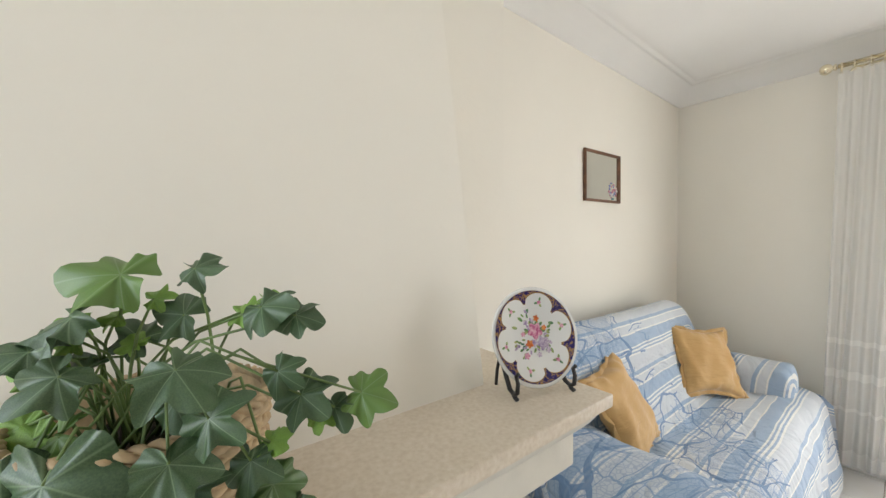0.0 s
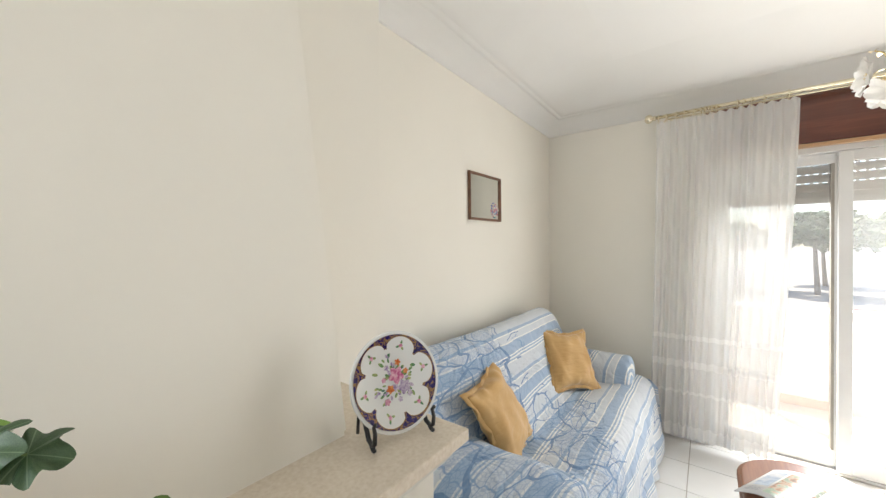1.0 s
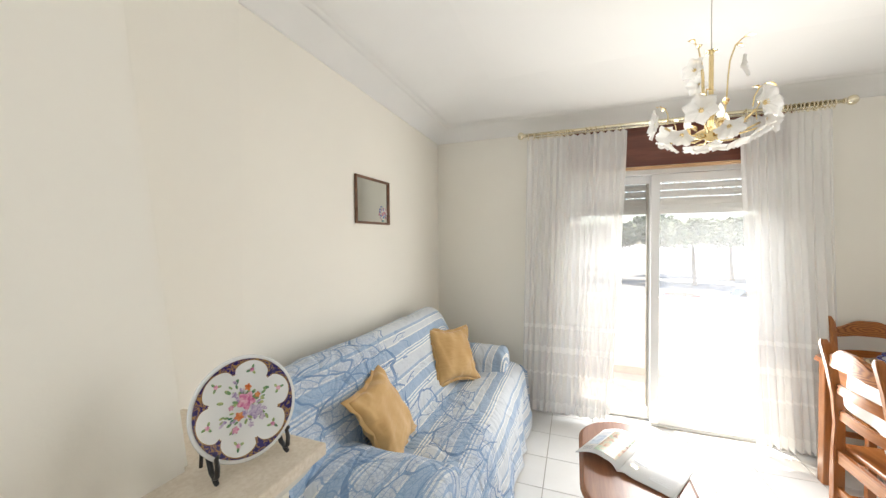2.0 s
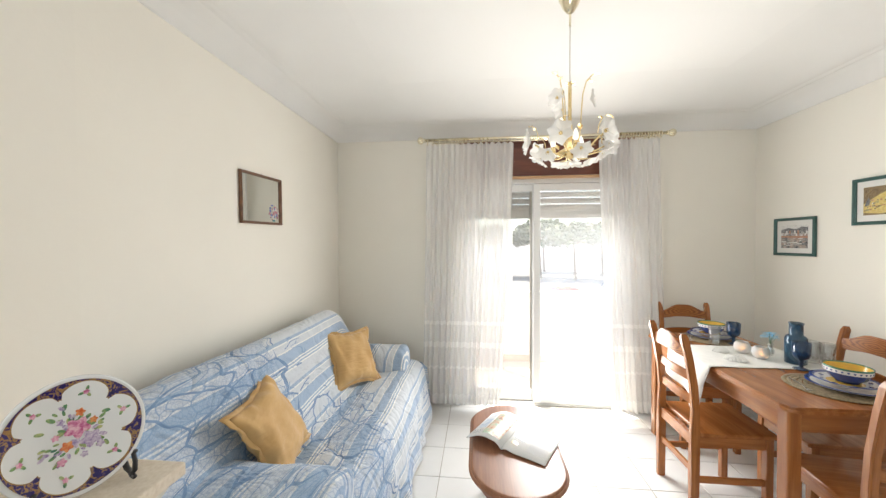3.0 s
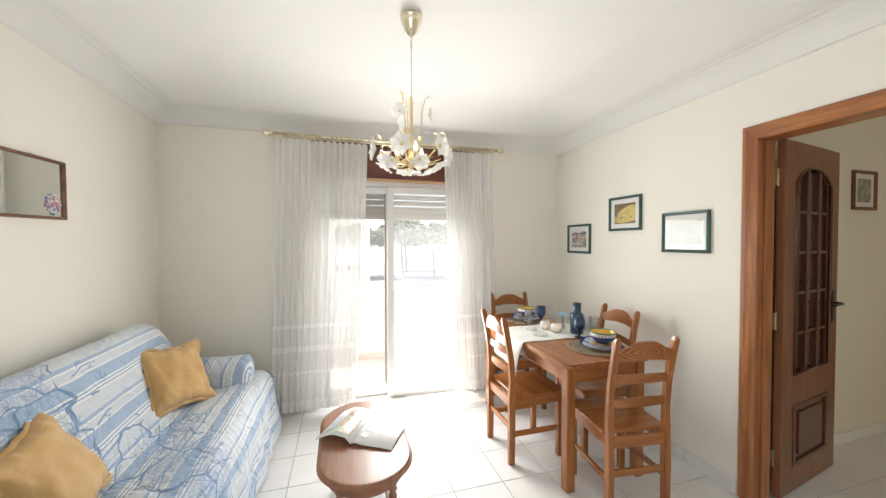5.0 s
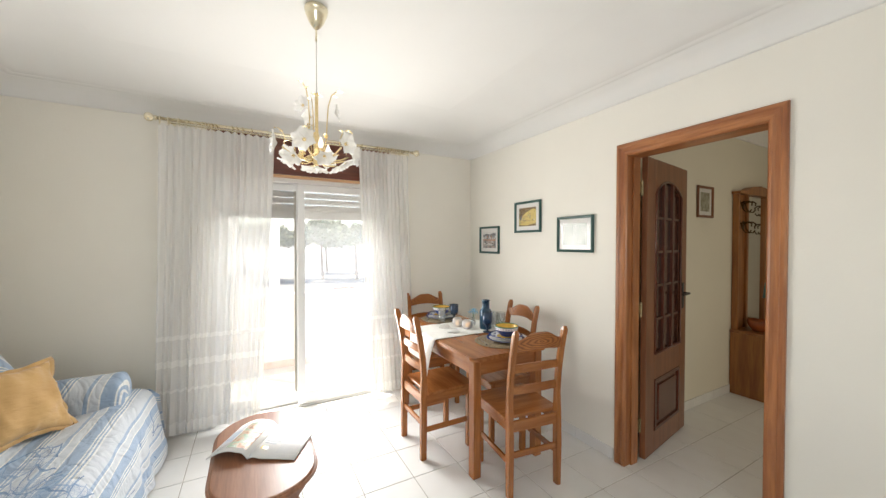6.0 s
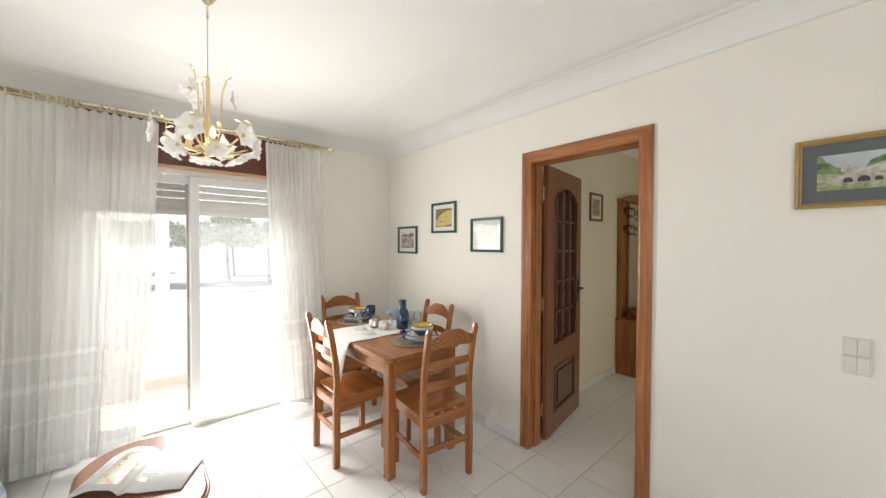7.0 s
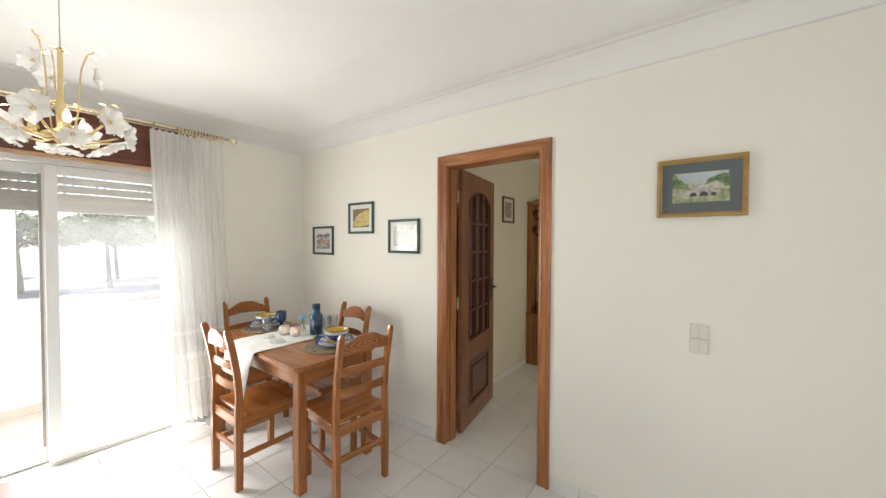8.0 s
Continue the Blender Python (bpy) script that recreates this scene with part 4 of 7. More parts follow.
def tumbler(x, y, z):
    bm = bmesh.new()
    seg = 36
    prof = [(0.0, 0.0), (0.026, 0.0), (0.029, 0.004), (0.030, 0.03), (0.0335, 0.125), (0.0315, 0.125), (0.0275, 0.03), (0.02, 0.014), (0, 0.012)]
    rings = []
    for k, (r, h) in enumerate(prof):
        if r == 0:
            rings.append([bm.verts.new((0, 0, h))])
            continue
        rings.append([bm.verts.new(((r + (0.0014 * (i % 2) if k < 5 and h < 0.11 else 0)) * math.cos(6.2832 * i / seg), (r + (0.0014 * (i % 2) if k < 5 and h < 0.11 else 0)) * math.sin(6.2832 * i / seg), h)) for i in range(seg)])
    for a, b in zip(rings, rings[1:]):
        for i in range(seg):
            j = (i + 1) % seg
            if len(a) == 1:
                bm.faces.new((a[0], b[i], b[j]))
            elif len(b) == 1:
                bm.faces.new((a[i], a[j], b[0]))
            else:
                bm.faces.new((a[i], a[j], b[j], b[i]))
    o = link("drinking_glass", bm, CLEAR, smooth=True)
    o.location = (x, y, z)
    tagged(o, "clear ribbed drinking glass", "glass", "drinking glasses")


tumbler(-0.60, 0.685, 0.7705)
tumbler(-0.935, 0.375, 0.7705)
tumbler(-0.97, 0.325, 0.7665)
FROST = plain("frosted_glass", (0.86, 0.86, 0.85), 0.45, vary=0.04, bump_s=0.05)
_b = FROST.node_tree.nodes["Principled BSDF"]
_b.inputs["Transmission Weight"].default_value = 0.55
FLAME, fn_, fl_, fb_ = tree_of("candle_flame")
fb_.inputs["Emission Color"].default_value = (1.0, 0.42, 0.12, 1)
fb_.inputs["Emission Strength"].default_value = 6.0
WAX = plain("white_wax", (0.8, 0.76, 0.68), 0.6, vary=0.03, bump_s=0.03)
for cx_, cy_ in ((-0.885, 0.607), (-0.78, 0.637)):
    c = empty("tealight_holder", (cx_, cy_, ZT))
    tagged(c, "round frosted glass tealight holder with a lit candle", "candle holder", "tealight holders")
    part("globe", lathe([(0, 0), (0.024, 0), (0.036, 0.012), (0.043, 0.034), (0.040, 0.055), (0.030, 0.070), (0.027, 0.070), (0.036, 0.054), (0.039, 0.034), (0.033, 0.014), (0.022, 0.004), (0, 0.004)], 32), FROST, c, smooth=True)
    part("candle", lathe([(0, 0.005), (0.019, 0.005), (0.019, 0.02), (0, 0.021)], 20), WAX, c)
    part("flame", lathe([(0, 0.022), (0.003, 0.026), (0.0035, 0.03), (0, 0.042)], 10), FLAME, c, smooth=True)


def shell(x, y, rz, s):
    def fn(u, v):
        a = (u - 0.5) * 2.5
        r = 0.045 * s * v * (1 + 0.03 * math.cos(u * 11 * 6.2832)) * (1 - 0.12 * (2 * u - 1) ** 2)
        rib = 0.0042 * math.cos(u * 11 * 6.2832) * v
        dome = 0.018 * s * math.sin(min(1, v * 1.05) * math.pi) ** 0.8 * math.cos(a * 0.55)
        return (r * math.sin(a), r * math.cos(a), dome + rib * 0.6 + 0.001)
    o = link("scallop_shell", sheet(66, 12, fn), WHITE_GLAZE, smooth=True)
    sol = o.modifiers.new("thick", 'SOLIDIFY')
    sol.thickness = 0.0015
    o.matrix_world = pose(x, y, ZT + 0.002, 0, 0, rz)
    tagged(o, "white ribbed scallop shell on the runner", "shell", "scallop shells")


shell(-0.915, 0.765, 60, 1.5)
shell(-0.745, 0.755, 95, 1.35)
PETAL_B = plain("pale_blue_petal", (0.22, 0.52, 0.72), 0.7, vary=0.25, scale=60, bump_s=0.1)
STEM_G = plain("thin_green_stem", (0.08, 0.16, 0.04), 0.6, vary=0.2)


def posy():
    o = empty("flower_vase", (-0.81, 0.50, ZT))
    tagged(o, "small clear vase with pale blue dried flowers", "vase")
    part("vase", lathe([(0, 0), (0.016, 0), (0.021, 0.01), (0.022, 0.03), (0.013, 0.05), (0.012, 0.06), (0.018, 0.07), (0.016, 0.07), (0.010, 0.06), (0.011, 0.05), (0.019, 0.03), (0.018, 0.012), (0, 0.005)], 24), CLEAR, o, smooth=True)
    rnd = random.Random(5)
    bm, st = bmesh.new(), bmesh.new()
    for i in range(75):
        a, e, r = rnd.uniform(0, 6.28), rnd.uniform(-0.2, 1.5), 0.046 * rnd.uniform(0.5, 1)
        p = Vector((r * math.cos(a) * math.cos(e), r * math.sin(a) * math.cos(e), 0.104 + r * 0.8 * math.sin(e)))
        for j in range(4):
            b = 1.57 * j + rnd.random()
            q = p + Vector((math.cos(b), math.sin(b), rnd.uniform(-0.3, 0.5))) * 0.009
            bm.faces.new([bm.verts.new(v) for v in (p, q + Vector((0.002, 0, 0.003)), q * 1.0 + (q - p) * 0.5, q - Vector((0.002, 0, -0.002)))])
        if i % 8 == 0:
            tube([(0, 0, 0.02), (0, 0, 0.06), p], 0.0009, 5, st)
    part("blossom", bm, PETAL_B, o)
    part("stems", st, STEM_G, o)


posy()
# ---- sofa under its striped throw ----
def throw_material():
    m, n, l, b = tree_of("blue_striped_throw")
    uv = n.new("ShaderNodeUVMap")
    uv.uv_map = "UVMap"
    sep = n.new("ShaderNodeSeparateXYZ")
    # slight waviness of the weave
    wn_ = n.new("ShaderNodeTexNoise")
    wn_.inputs["Scale"].default_value = 3.0
    l.new(uv.outputs[0], wn_.inputs["Vector"])
    mixv = n.new("ShaderNodeVectorMath")
    mixv.operation = 'MULTIPLY_ADD'
    mixv.inputs[1].default_value = (0.03, 0.03, 0.0)
    l.new(wn_.outputs["Color"], mixv.inputs[0])
    l.new(uv.outputs[0], mixv.inputs[2])
    l.new(mixv.outputs[0], sep.inputs[0])

    def math_node(op, a, bb=None, c=None):
        k = n.new("ShaderNodeMath")
        k.operation = op
        for i, s in enumerate((a, bb, c)):
            if s is None:
                continue
            if isinstance(s, (int, float)):
                k.inputs[i].default_value = s
            else:
                l.new(s, k.inputs[i])
        return k.outputs[0]
    v = sep.outputs[1]
    per = math_node('FRACT', math_node('DIVIDE', v, 0.235))
    stripes = ramp(n, l, per, [(0.0, (0.62, 0.68, 0.75))])
    cr = stripes.color_ramp
    cr.interpolation = 'CONSTANT'
    light, blue, white = (0.66, 0.705, 0.76, 1), (0.38, 0.50, 0.66, 1), (0.86, 0.86, 0.84, 1)
    cr.elements[0].color = light
    cr.elements[1].position, cr.elements[1].color = 0.20, white
    for p, c in ((0.235, blue), (0.27, white), (0.305, blue), (0.34, white), (0.375, blue), (0.62, white), (0.65, light), (0.80, white), (0.83, blue), (0.90, light)):
        e = cr.elements.new(p)
        e.color = c
    # swirling printed branches with netted outlines
    mp = n.new("ShaderNodeMapping")
    mp.inputs["Scale"].default_value = (4.2, 8.5, 1)
    l.new(uv.outputs[0], mp.inputs[0])
    bend = n.new("ShaderNodeTexNoise")
    bend.inputs["Scale"].default_value, bend.inputs["Detail"].default_value = 0.9, 1.5
    l.new(mp.outputs[0], bend.inputs["Vector"])
    bent = n.new("ShaderNodeVectorMath")
    bent.operation = 'MULTIPLY_ADD'
    bent.inputs[1].default_value = (1.5, 1.5, 0.0)
    l.new(bend.outputs["Color"], bent.inputs[0])
    l.new(mp.outputs[0], bent.inputs[2])
    big = n.new("ShaderNodeTexVoronoi")
    big.feature = 'DISTANCE_TO_EDGE'
    big.voronoi_dimensions = '2D'
    big.inputs["Scale"].default_value = 1.0
    l.new(bent.outputs[0], big.inputs["Vector"])
    thick = math_node('MULTIPLY_ADD', wn_.outputs["Fac"], 0.085, -0.014)
    area = n.new("ShaderNodeTexNoise")
    area.inputs["Scale"].default_value = 2.3
    l.new(uv.outputs[0], area.inputs["Vector"])
    raw = n.new("ShaderNodeSeparateXYZ")
    l.new(uv.outputs[0], raw.inputs[0])
    grad = math_node('MAXIMUM', math_node('MINIMUM', math_node('MULTIPLY_ADD', raw.outputs[0], -0.40, -0.50), 0.20), -0.12)
    spread = math_node('ADD', area.outputs["Fac"], grad)
    region = math_node('GREATER_THAN', spread, 0.50)
    d = big.outputs["Distance"]
    vein = math_node('MULTIPLY', math_node('LESS_THAN', d, thick), region)
    edge = math_node('MULTIPLY', math_node('SUBTRACT', math_node('LESS_THAN', d, math_node('MULTIPLY', thick, 1.25)), math_node('LESS_THAN', d, math_node('MULTIPLY', thick, 0.8))), region)
    # finer twigs between the branches
    twig = n.new("ShaderNodeTexVoronoi")
    twig.feature = 'DISTANCE_TO_EDGE'
    twig.voronoi_dimensions = '2D'
    twig.inputs["Scale"].default_value = 2.7
    l.new(bent.outputs[0], twig.inputs["Vector"])
    twigs = math_node('MULTIPLY', math_node('LESS_THAN', twig.outputs["Distance"], math_node('MULTIPLY_ADD', area.outputs["Fac"], 0.11, -0.012)), math_node('GREATER_THAN', spread, 0.535))
    net = n.new("ShaderNodeTexVoronoi")
    net.feature = 'DISTANCE_TO_EDGE'
    net.inputs["Scale"].default_value = 70.0
    l.new(uv.outputs[0], net.inputs["Vector"])
    mesh_ = math_node('LESS_THAN', net.outputs["Distance"], 0.07)
    netted = math_node('MULTIPLY', mesh_, math_node('GREATER_THAN', spread, 0.58))
    mx = n.new("ShaderNodeMixRGB")
    l.new(math_node('MULTIPLY', vein, 0.85), mx.inputs[0])
    # ground turns darker blue towards the left end, part print, part painted shading
    deep = n.new("ShaderNodeMixRGB")
    l.new(math_node('MULTIPLY', math_node('GREATER_THAN', spread, 0.60), 0.22), deep.inputs[0])
    l.new(stripes.outputs[0], deep.inputs[1])
    deep.inputs[2].default_value = (0.27, 0.40, 0.585, 1)
    l.new(deep.outputs[0], mx.inputs[1])
    mx.inputs[2].default_value = (0.13, 0.25, 0.47, 1)
    mx2 = n.new("ShaderNodeMixRGB")
    l.new(math_node('MULTIPLY', edge, 0.7), mx2.inputs[0])
    l.new(mx.outputs[0], mx2.inputs[1])
    mx2.inputs[2].default_value = (0.13, 0.24, 0.46, 1)
    mx3 = n.new("ShaderNodeMixRGB")
    l.new(math_node('MULTIPLY', netted, 0.40), mx3.inputs[0])
    l.new(mx2.outputs[0], mx3.inputs[1])
    mx3.inputs[2].default_value = (0.19, 0.31, 0.53, 1)
    mx4 = n.new("ShaderNodeMixRGB")
    l.new(math_node('MULTIPLY', twigs, 0.75), mx4.inputs[0])
    l.new(mx3.outputs[0], mx4.inputs[1])
    mx4.inputs[2].default_value = (0.22, 0.35, 0.56, 1)
    l.new(mx4.outputs[0], b.inputs["Base Color"])
    b.inputs["Roughness"].default_value = 0.9
    b.inputs["Sheen Weight"].default_value = 0.2
    weave = noise_tex(n, l, 420, 2.0)
    soft = noise_tex(n, l, 9, 3.0)
    crease = noise_tex(n, l, 3.2, 3.0)
    crease.inputs["Distortion"].default_value = 1.6
    ridge = math_node('ABSOLUTE', math_node('SUBTRACT', crease.outputs["Fac"], 0.5))
    folds = math_node('MINIMUM', math_node('MULTIPLY', ridge, 9.0), 1.0)
    add = math_node('MULTIPLY_ADD', soft.outputs["Fac"], 4.0, math_node('MULTIPLY_ADD', folds, 3.0, math_node('MULTIPLY', weave.outputs["Fac"], 0.7)))
    bump(n, l, add, b, 0.55, 0.006)
    return m


THROW = throw_material()


def swept(profile, x0, x1, nx, wrinkle, seed, uoff=0.0, scale_uv=1.0, edit=None, close=True):
    """A (y, z) profile carried along x, with cloth creases and a UV in metres."""
    pts = [Vector((0, y, z)) for y, z in profile]
    # resample evenly
    ln = [0.0]
    for a, b in zip(pts, pts[1:]):
        ln.append(ln[-1] + (b - a).length)
    m = max(10, int(ln[-1] / 0.018))
    line = []
    for k in range(m + 1):
        s = ln[-1] * k / m
        i = max(j for j in range(len(ln) - 1) if ln[j] <= s + 1e-9)
        f = (s - ln[i]) / max(1e-9, ln[i + 1] - ln[i])
        line.append((pts[i].lerp(pts[i + 1], f), s))
    for _ in range(3):     # soften corners
        line = [line[0]] + [((a[0] + b[0] * 2 + c[0]) / 4, b[1]) for a, b, c in zip(line, line[1:], line[2:])] + [line[-1]]
    bm = bmesh.new()
    uvl = bm.loops.layers.uv.new("UVMap")
    grid, info = [], {}
    for i in range(nx + 1):
        x = x0 + (x1 - x0) * i / nx
        col = []
        for k, (p, s) in enumerate(line):
            q = Vector((x, p.y, p.z))
            a, b = line[max(0, k - 1)][0], line[min(m, k + 1)][0]
            nrm = Vector((0, -(b - a).z, (b - a).y)).normalized()
            w = noise.noise(Vector((x * 3.1 + seed, s * 5.0, seed))) + 0.5 * noise.noise(Vector((x * 9 + s * 6, s * 11 - x * 5, seed + 3)))
            fold = max(0, noise.noise(Vector((x * 4 + s * 9, s * 3 - x * 7, seed + 9)))) ** 2
            q += nrm * (wrinkle * w + wrinkle * 1.6 * fold)
            if edit:
                q = edit(q, s)
            vtx = bm.verts.new(q)
            info[vtx] = (uoff + x * scale_uv, s)
            col.append(vtx)
        grid.append(col)
    for i in range(nx):
        for k in range(m):
            f = bm.faces.new((grid[i][k], grid[i + 1][k], grid[i + 1][k + 1], grid[i][k + 1]))
            for lp in f.loops:
                lp[uvl].uv = info[lp.vert]
    return bm


def no_norm(name, bm, parent, label=""):
    me = bpy.data.meshes.new(name)
    bm.to_mesh(me)
    bm.free()
    me.materials.append(THROW)
    for p in me.polygons:
        p.use_smooth = True
    ob = new(name, me)
    ob.parent = parent
    if label:
        ob["label"] = label
    return ob


SX0, SX1 = -2.25, -0.27


def sofa():
    s = new("sofa")
    tagged(s, "sofa covered with a blue and white striped throw", "sofa")
    prof = [(2.665, 0.015), (2.70, 0.25), (2.725, 0.42), (2.76, 0.475), (2.82, 0.492), (3.00, 0.472), (3.12, 0.465), (3.17, 0.50), (3.26, 0.74), (3.315, 0.91), (3.345, 0.955), (3.40, 0.968), (3.46, 0.95), (3.49, 0.90), (3.51, 0.5), (3.515, 0.02)]

    def slump(q, sd):
        # the back falls away towards the window end, and the cloth hollows between seat and arms
        e = max(0.0, (q.x + 0.62) / 0.30)
        if q.z > 0.52 and e > 0:
            q.z = 0.52 + (q.z - 0.52) * max(0.0, 1 - 0.72 * min(1.15, e) ** 1.4)
        if q.z < 0.46 and q.y < 2.8:
            q.y += 0.010 * math.sin(q.x * 23 + 1.3 * math.sin(q.x * 9)) * (0.46 - q.z) / 0.4
        return q
    no_norm("seat_and_back_cover", swept(prof, SX0 + 0.03, SX1, 120, 0.0105, 2.0, edit=slump), s)

    def arm(x0, x1, seed, name, back=3.40, top=0.63, front=2.735):
        """Rolled arm seen along y: the throw goes over it and down its front."""
        n_a, n_l = 26, 40
        bm = bmesh.new()
        uvl = bm.loops.layers.uv.new("UVMap")
        cx, hw = (x0 + x1) / 2, (x1 - x0) / 2
        grid, info = [], {}
        for j in range(n_l + 1):
            v = j / n_l
            yy = front + (back - front) * max(0.0, (v - 0.22) / 0.78)
            col = []
            for i in range(n_a + 1):
                a = i / n_a
                # outline: up the side, round the roll, down the inner side
                if a < 0.25:
                    px, pz = -1.0, 0.02 + (top - 0.11) * a / 0.25
                elif a > 0.75:
                    px, pz = 1.0, 0.40 + (top - 0.49) * (1 - a) / 0.25
                else:
                    t = (a - 0.25) / 0.5 * math.pi
                    px, pz = -math.cos(t), top - 0.09 + 0.09 * math.sin(t)
                if v < 0.22:                      # rounded front
                    t = v / 0.22
                    r = math.sin(t * math.pi / 2) ** 0.6
                    q = Vector((cx + px * hw * (0.12 + 0.88 * r), front - 0.055 * math.cos(t * math.pi / 2), (top - 0.14) + (pz - (top - 0.14)) * (0.1 + 0.9 * r) if pz > top - 0.14 else pz))
                else:
                    q = Vector((cx + px * hw, yy, pz))
                w = noise.noise(Vector((q.x * 9, q.y * 6, q.z * 9 + seed))) + 0.6 * noise.noise(Vector((q.x * 20, q.y * 14, q.z * 20 + seed)))
                q += Vector((px * 0.5, -0.2, 0.6)) * 0.017 * w
                vtx = bm.verts.new(q)
                info[vtx] = (a * 0.78 + (-2.3 if x0 < -1 else seed), q.y * 0.9 + 0.12 * a + seed)
                col.append(vtx)
            grid.append(col)
        for j in range(n_l):
            for i in range(n_a):
                f = bm.faces.new((grid[j][i], grid[j][i + 1], grid[j + 1][i + 1], grid[j + 1][i]))
                for lp in f.loops:
                    lp[uvl].uv = info[lp.vert]
        bm.faces.new([grid[n_l][i] for i in range(n_a + 1)])
        f = bm.faces.new([grid[0][i] for i in reversed(range(n_a + 1))])
        for lp in f.loops:
            lp[uvl].uv = info[lp.vert]
        no_norm(name, bm, s)
    arm(-2.20, -1.80, 0.3, "armrest", top=0.64, front=2.79)
    arm(-0.53, -0.275, 1.7, "armrest", top=0.645, front=2.88)
    for name, xe, sg in (("end_drape", SX1, 1), ("end_drape", SX0 + 0.03, -1)):
        def hang(u, v, xe=xe, sg=sg):
            y = 2.70 + 0.80 * u
            top = 0.475 - 0.05 * math.exp(-((y - 2.70) / 0.03) ** 2) + (0.0 if y < 3.1 else 0.10 * (y - 3.1))
            z = 0.01 + (top - 0.01) * v
            return (xe + sg * (0.012 + 0.012 * (1 - v) * math.sin(y * 31 + 2 * math.sin(y * 13)) + 0.02 * (1 - v)) * (1 - 0.7 * v ** 6), y - 0.035 * (1 - v) * (1 - u), z)
        bm = sheet(40, 14, hang)
        uvl = bm.loops.layers.uv.new("UVMap")
        for f in bm.faces:
            for lp in f.loops:
                lp[uvl].uv = (lp.vert.co.y, 0.6 + lp.vert.co.z)
        no_norm(name, bm, s)
    part("base_frame", boxes((SX0 + 0.06, SX1 - 0.03, 2.75, 3.5, 0.0, 0.40), bev=0.02), BLACK, s)


sofa()


def cushion_material():
    m, n, l, b = tree_of("mustard_cotton")
    t = noise_tex(n, l, 5, 3.0)
    r = ramp(n, l, t.outputs["Fac"], [(0.3, (0.54, 0.325, 0.118)), (0.7, (0.63, 0.40, 0.16))])
    l.new(r.outputs[0], b.inputs["Base Color"])
    b.inputs["Roughness"].default_value, b.inputs["Sheen Weight"].default_value = 0.75, 0.3
    w = noise_tex(n, l, 14, 3.0, (1, 3.2, 1))
    bump(n, l, w.outputs["Fac"], b, 0.5, 0.012)
    return m


MUSTARD = cushion_material()


def cushion(m, half, seed, label):
    """Square stuffed cushion with a flat flange edge; its face looks along +z of m."""
    c = new("cushion")
    tagged(c, label, "cushion", "mustard cushions")
    n = 30

    def side(sgn):
        def fn(u, v):
            x, y = 2 * u - 1, 2 * v - 1
            k = (1 - x ** 4) * (1 - y ** 4)
            h = 0.066 * max(0, (1 - x * x) * (1 - y * y)) ** 0.42
            pin = 1 - 0.185 * ((1 - x * x) * y * y + (1 - y * y) * x * x)
            wr = 0.018 * noise.noise(Vector((x * 2.2 + seed, y * 2.2, sgn))) + 0.020 * noise.noise(Vector((x * 5 + seed, y * 3 + x * 3, sgn * 2 + 5))) * (1 - k)
            return (x * half * pin, y * half * pin, sgn * (h + wr * min(1, k * 4)))
        return fn
    bm = sheet(n, n, side(1))
    sheet(n, n, side(-1), bm)
    bmesh.ops.remove_doubles(bm, verts=bm.verts, dist=0.0004)
    part("body", bm, MUSTARD, c, smooth=True)
    fl = bmesh.new()
    ring_i, ring_o = [], []
    k = 80
    for i in range(k):
        t = i / k * 4
        e, f = int(t), t - int(t)
        x, y = ((2 * f - 1, -1), (1, 2 * f - 1), (1 - 2 * f, 1), (-1, 1 - 2 * f))[e]
        pin = 1 - 0.185 * ((1 - x * x) * y * y + (1 - y * y) * x * x)
        wob = 0.006 * math.sin(i * 1.1 + seed) + 0.003 * math.sin(i * 2.3)
        ring_i.append((x * half * pin * 0.975, y * half * pin * 0.975, wob * 0.3))
        ring_o.append((x * half * pin * 1.11, y * half * pin * 1.11, wob * 1.6))
    top = [[fl.verts.new((p[0], p[1], p[2] + dz)) for p in r] for r, dz in ((ring_i, 0.004), (ring_o, 0.0025), (ring_o, -0.0025), (ring_i, -0.004))]
    for a, b in zip(top, top[1:]):
        for i in range(k):
            fl.faces.new((a[i], a[(i + 1) % k], b[(i + 1) % k], b[i]))
    part("flange", fl, MUSTARD, c, "stitched flat edge", True)
    c.matrix_world = m
    return c


def facing(at, normal, spin):
    z = Vector(normal).normalized()
    x = Vector((0, 0, 1)).cross(z).normalized()
    y = z.cross(x)
    r = Matrix((x, y, z)).transposed().to_4x4()
    return Matrix.Translation(at) @ r @ pose(0, 0, 0, 0, 0, spin)


cushion(facing((-1.681, 3.175, 0.650), (0.163, -0.857, 0.489), 7), 0.198, 1.0, "mustard cotton cushion propped on its corner against the backrest")
cushion(facing((-0.762, 3.155, 0.663), (-0.371, -0.802, 0.468), -8), 0.196, 4.0, "mustard cotton cushion with a stitched flange, leaning upright")


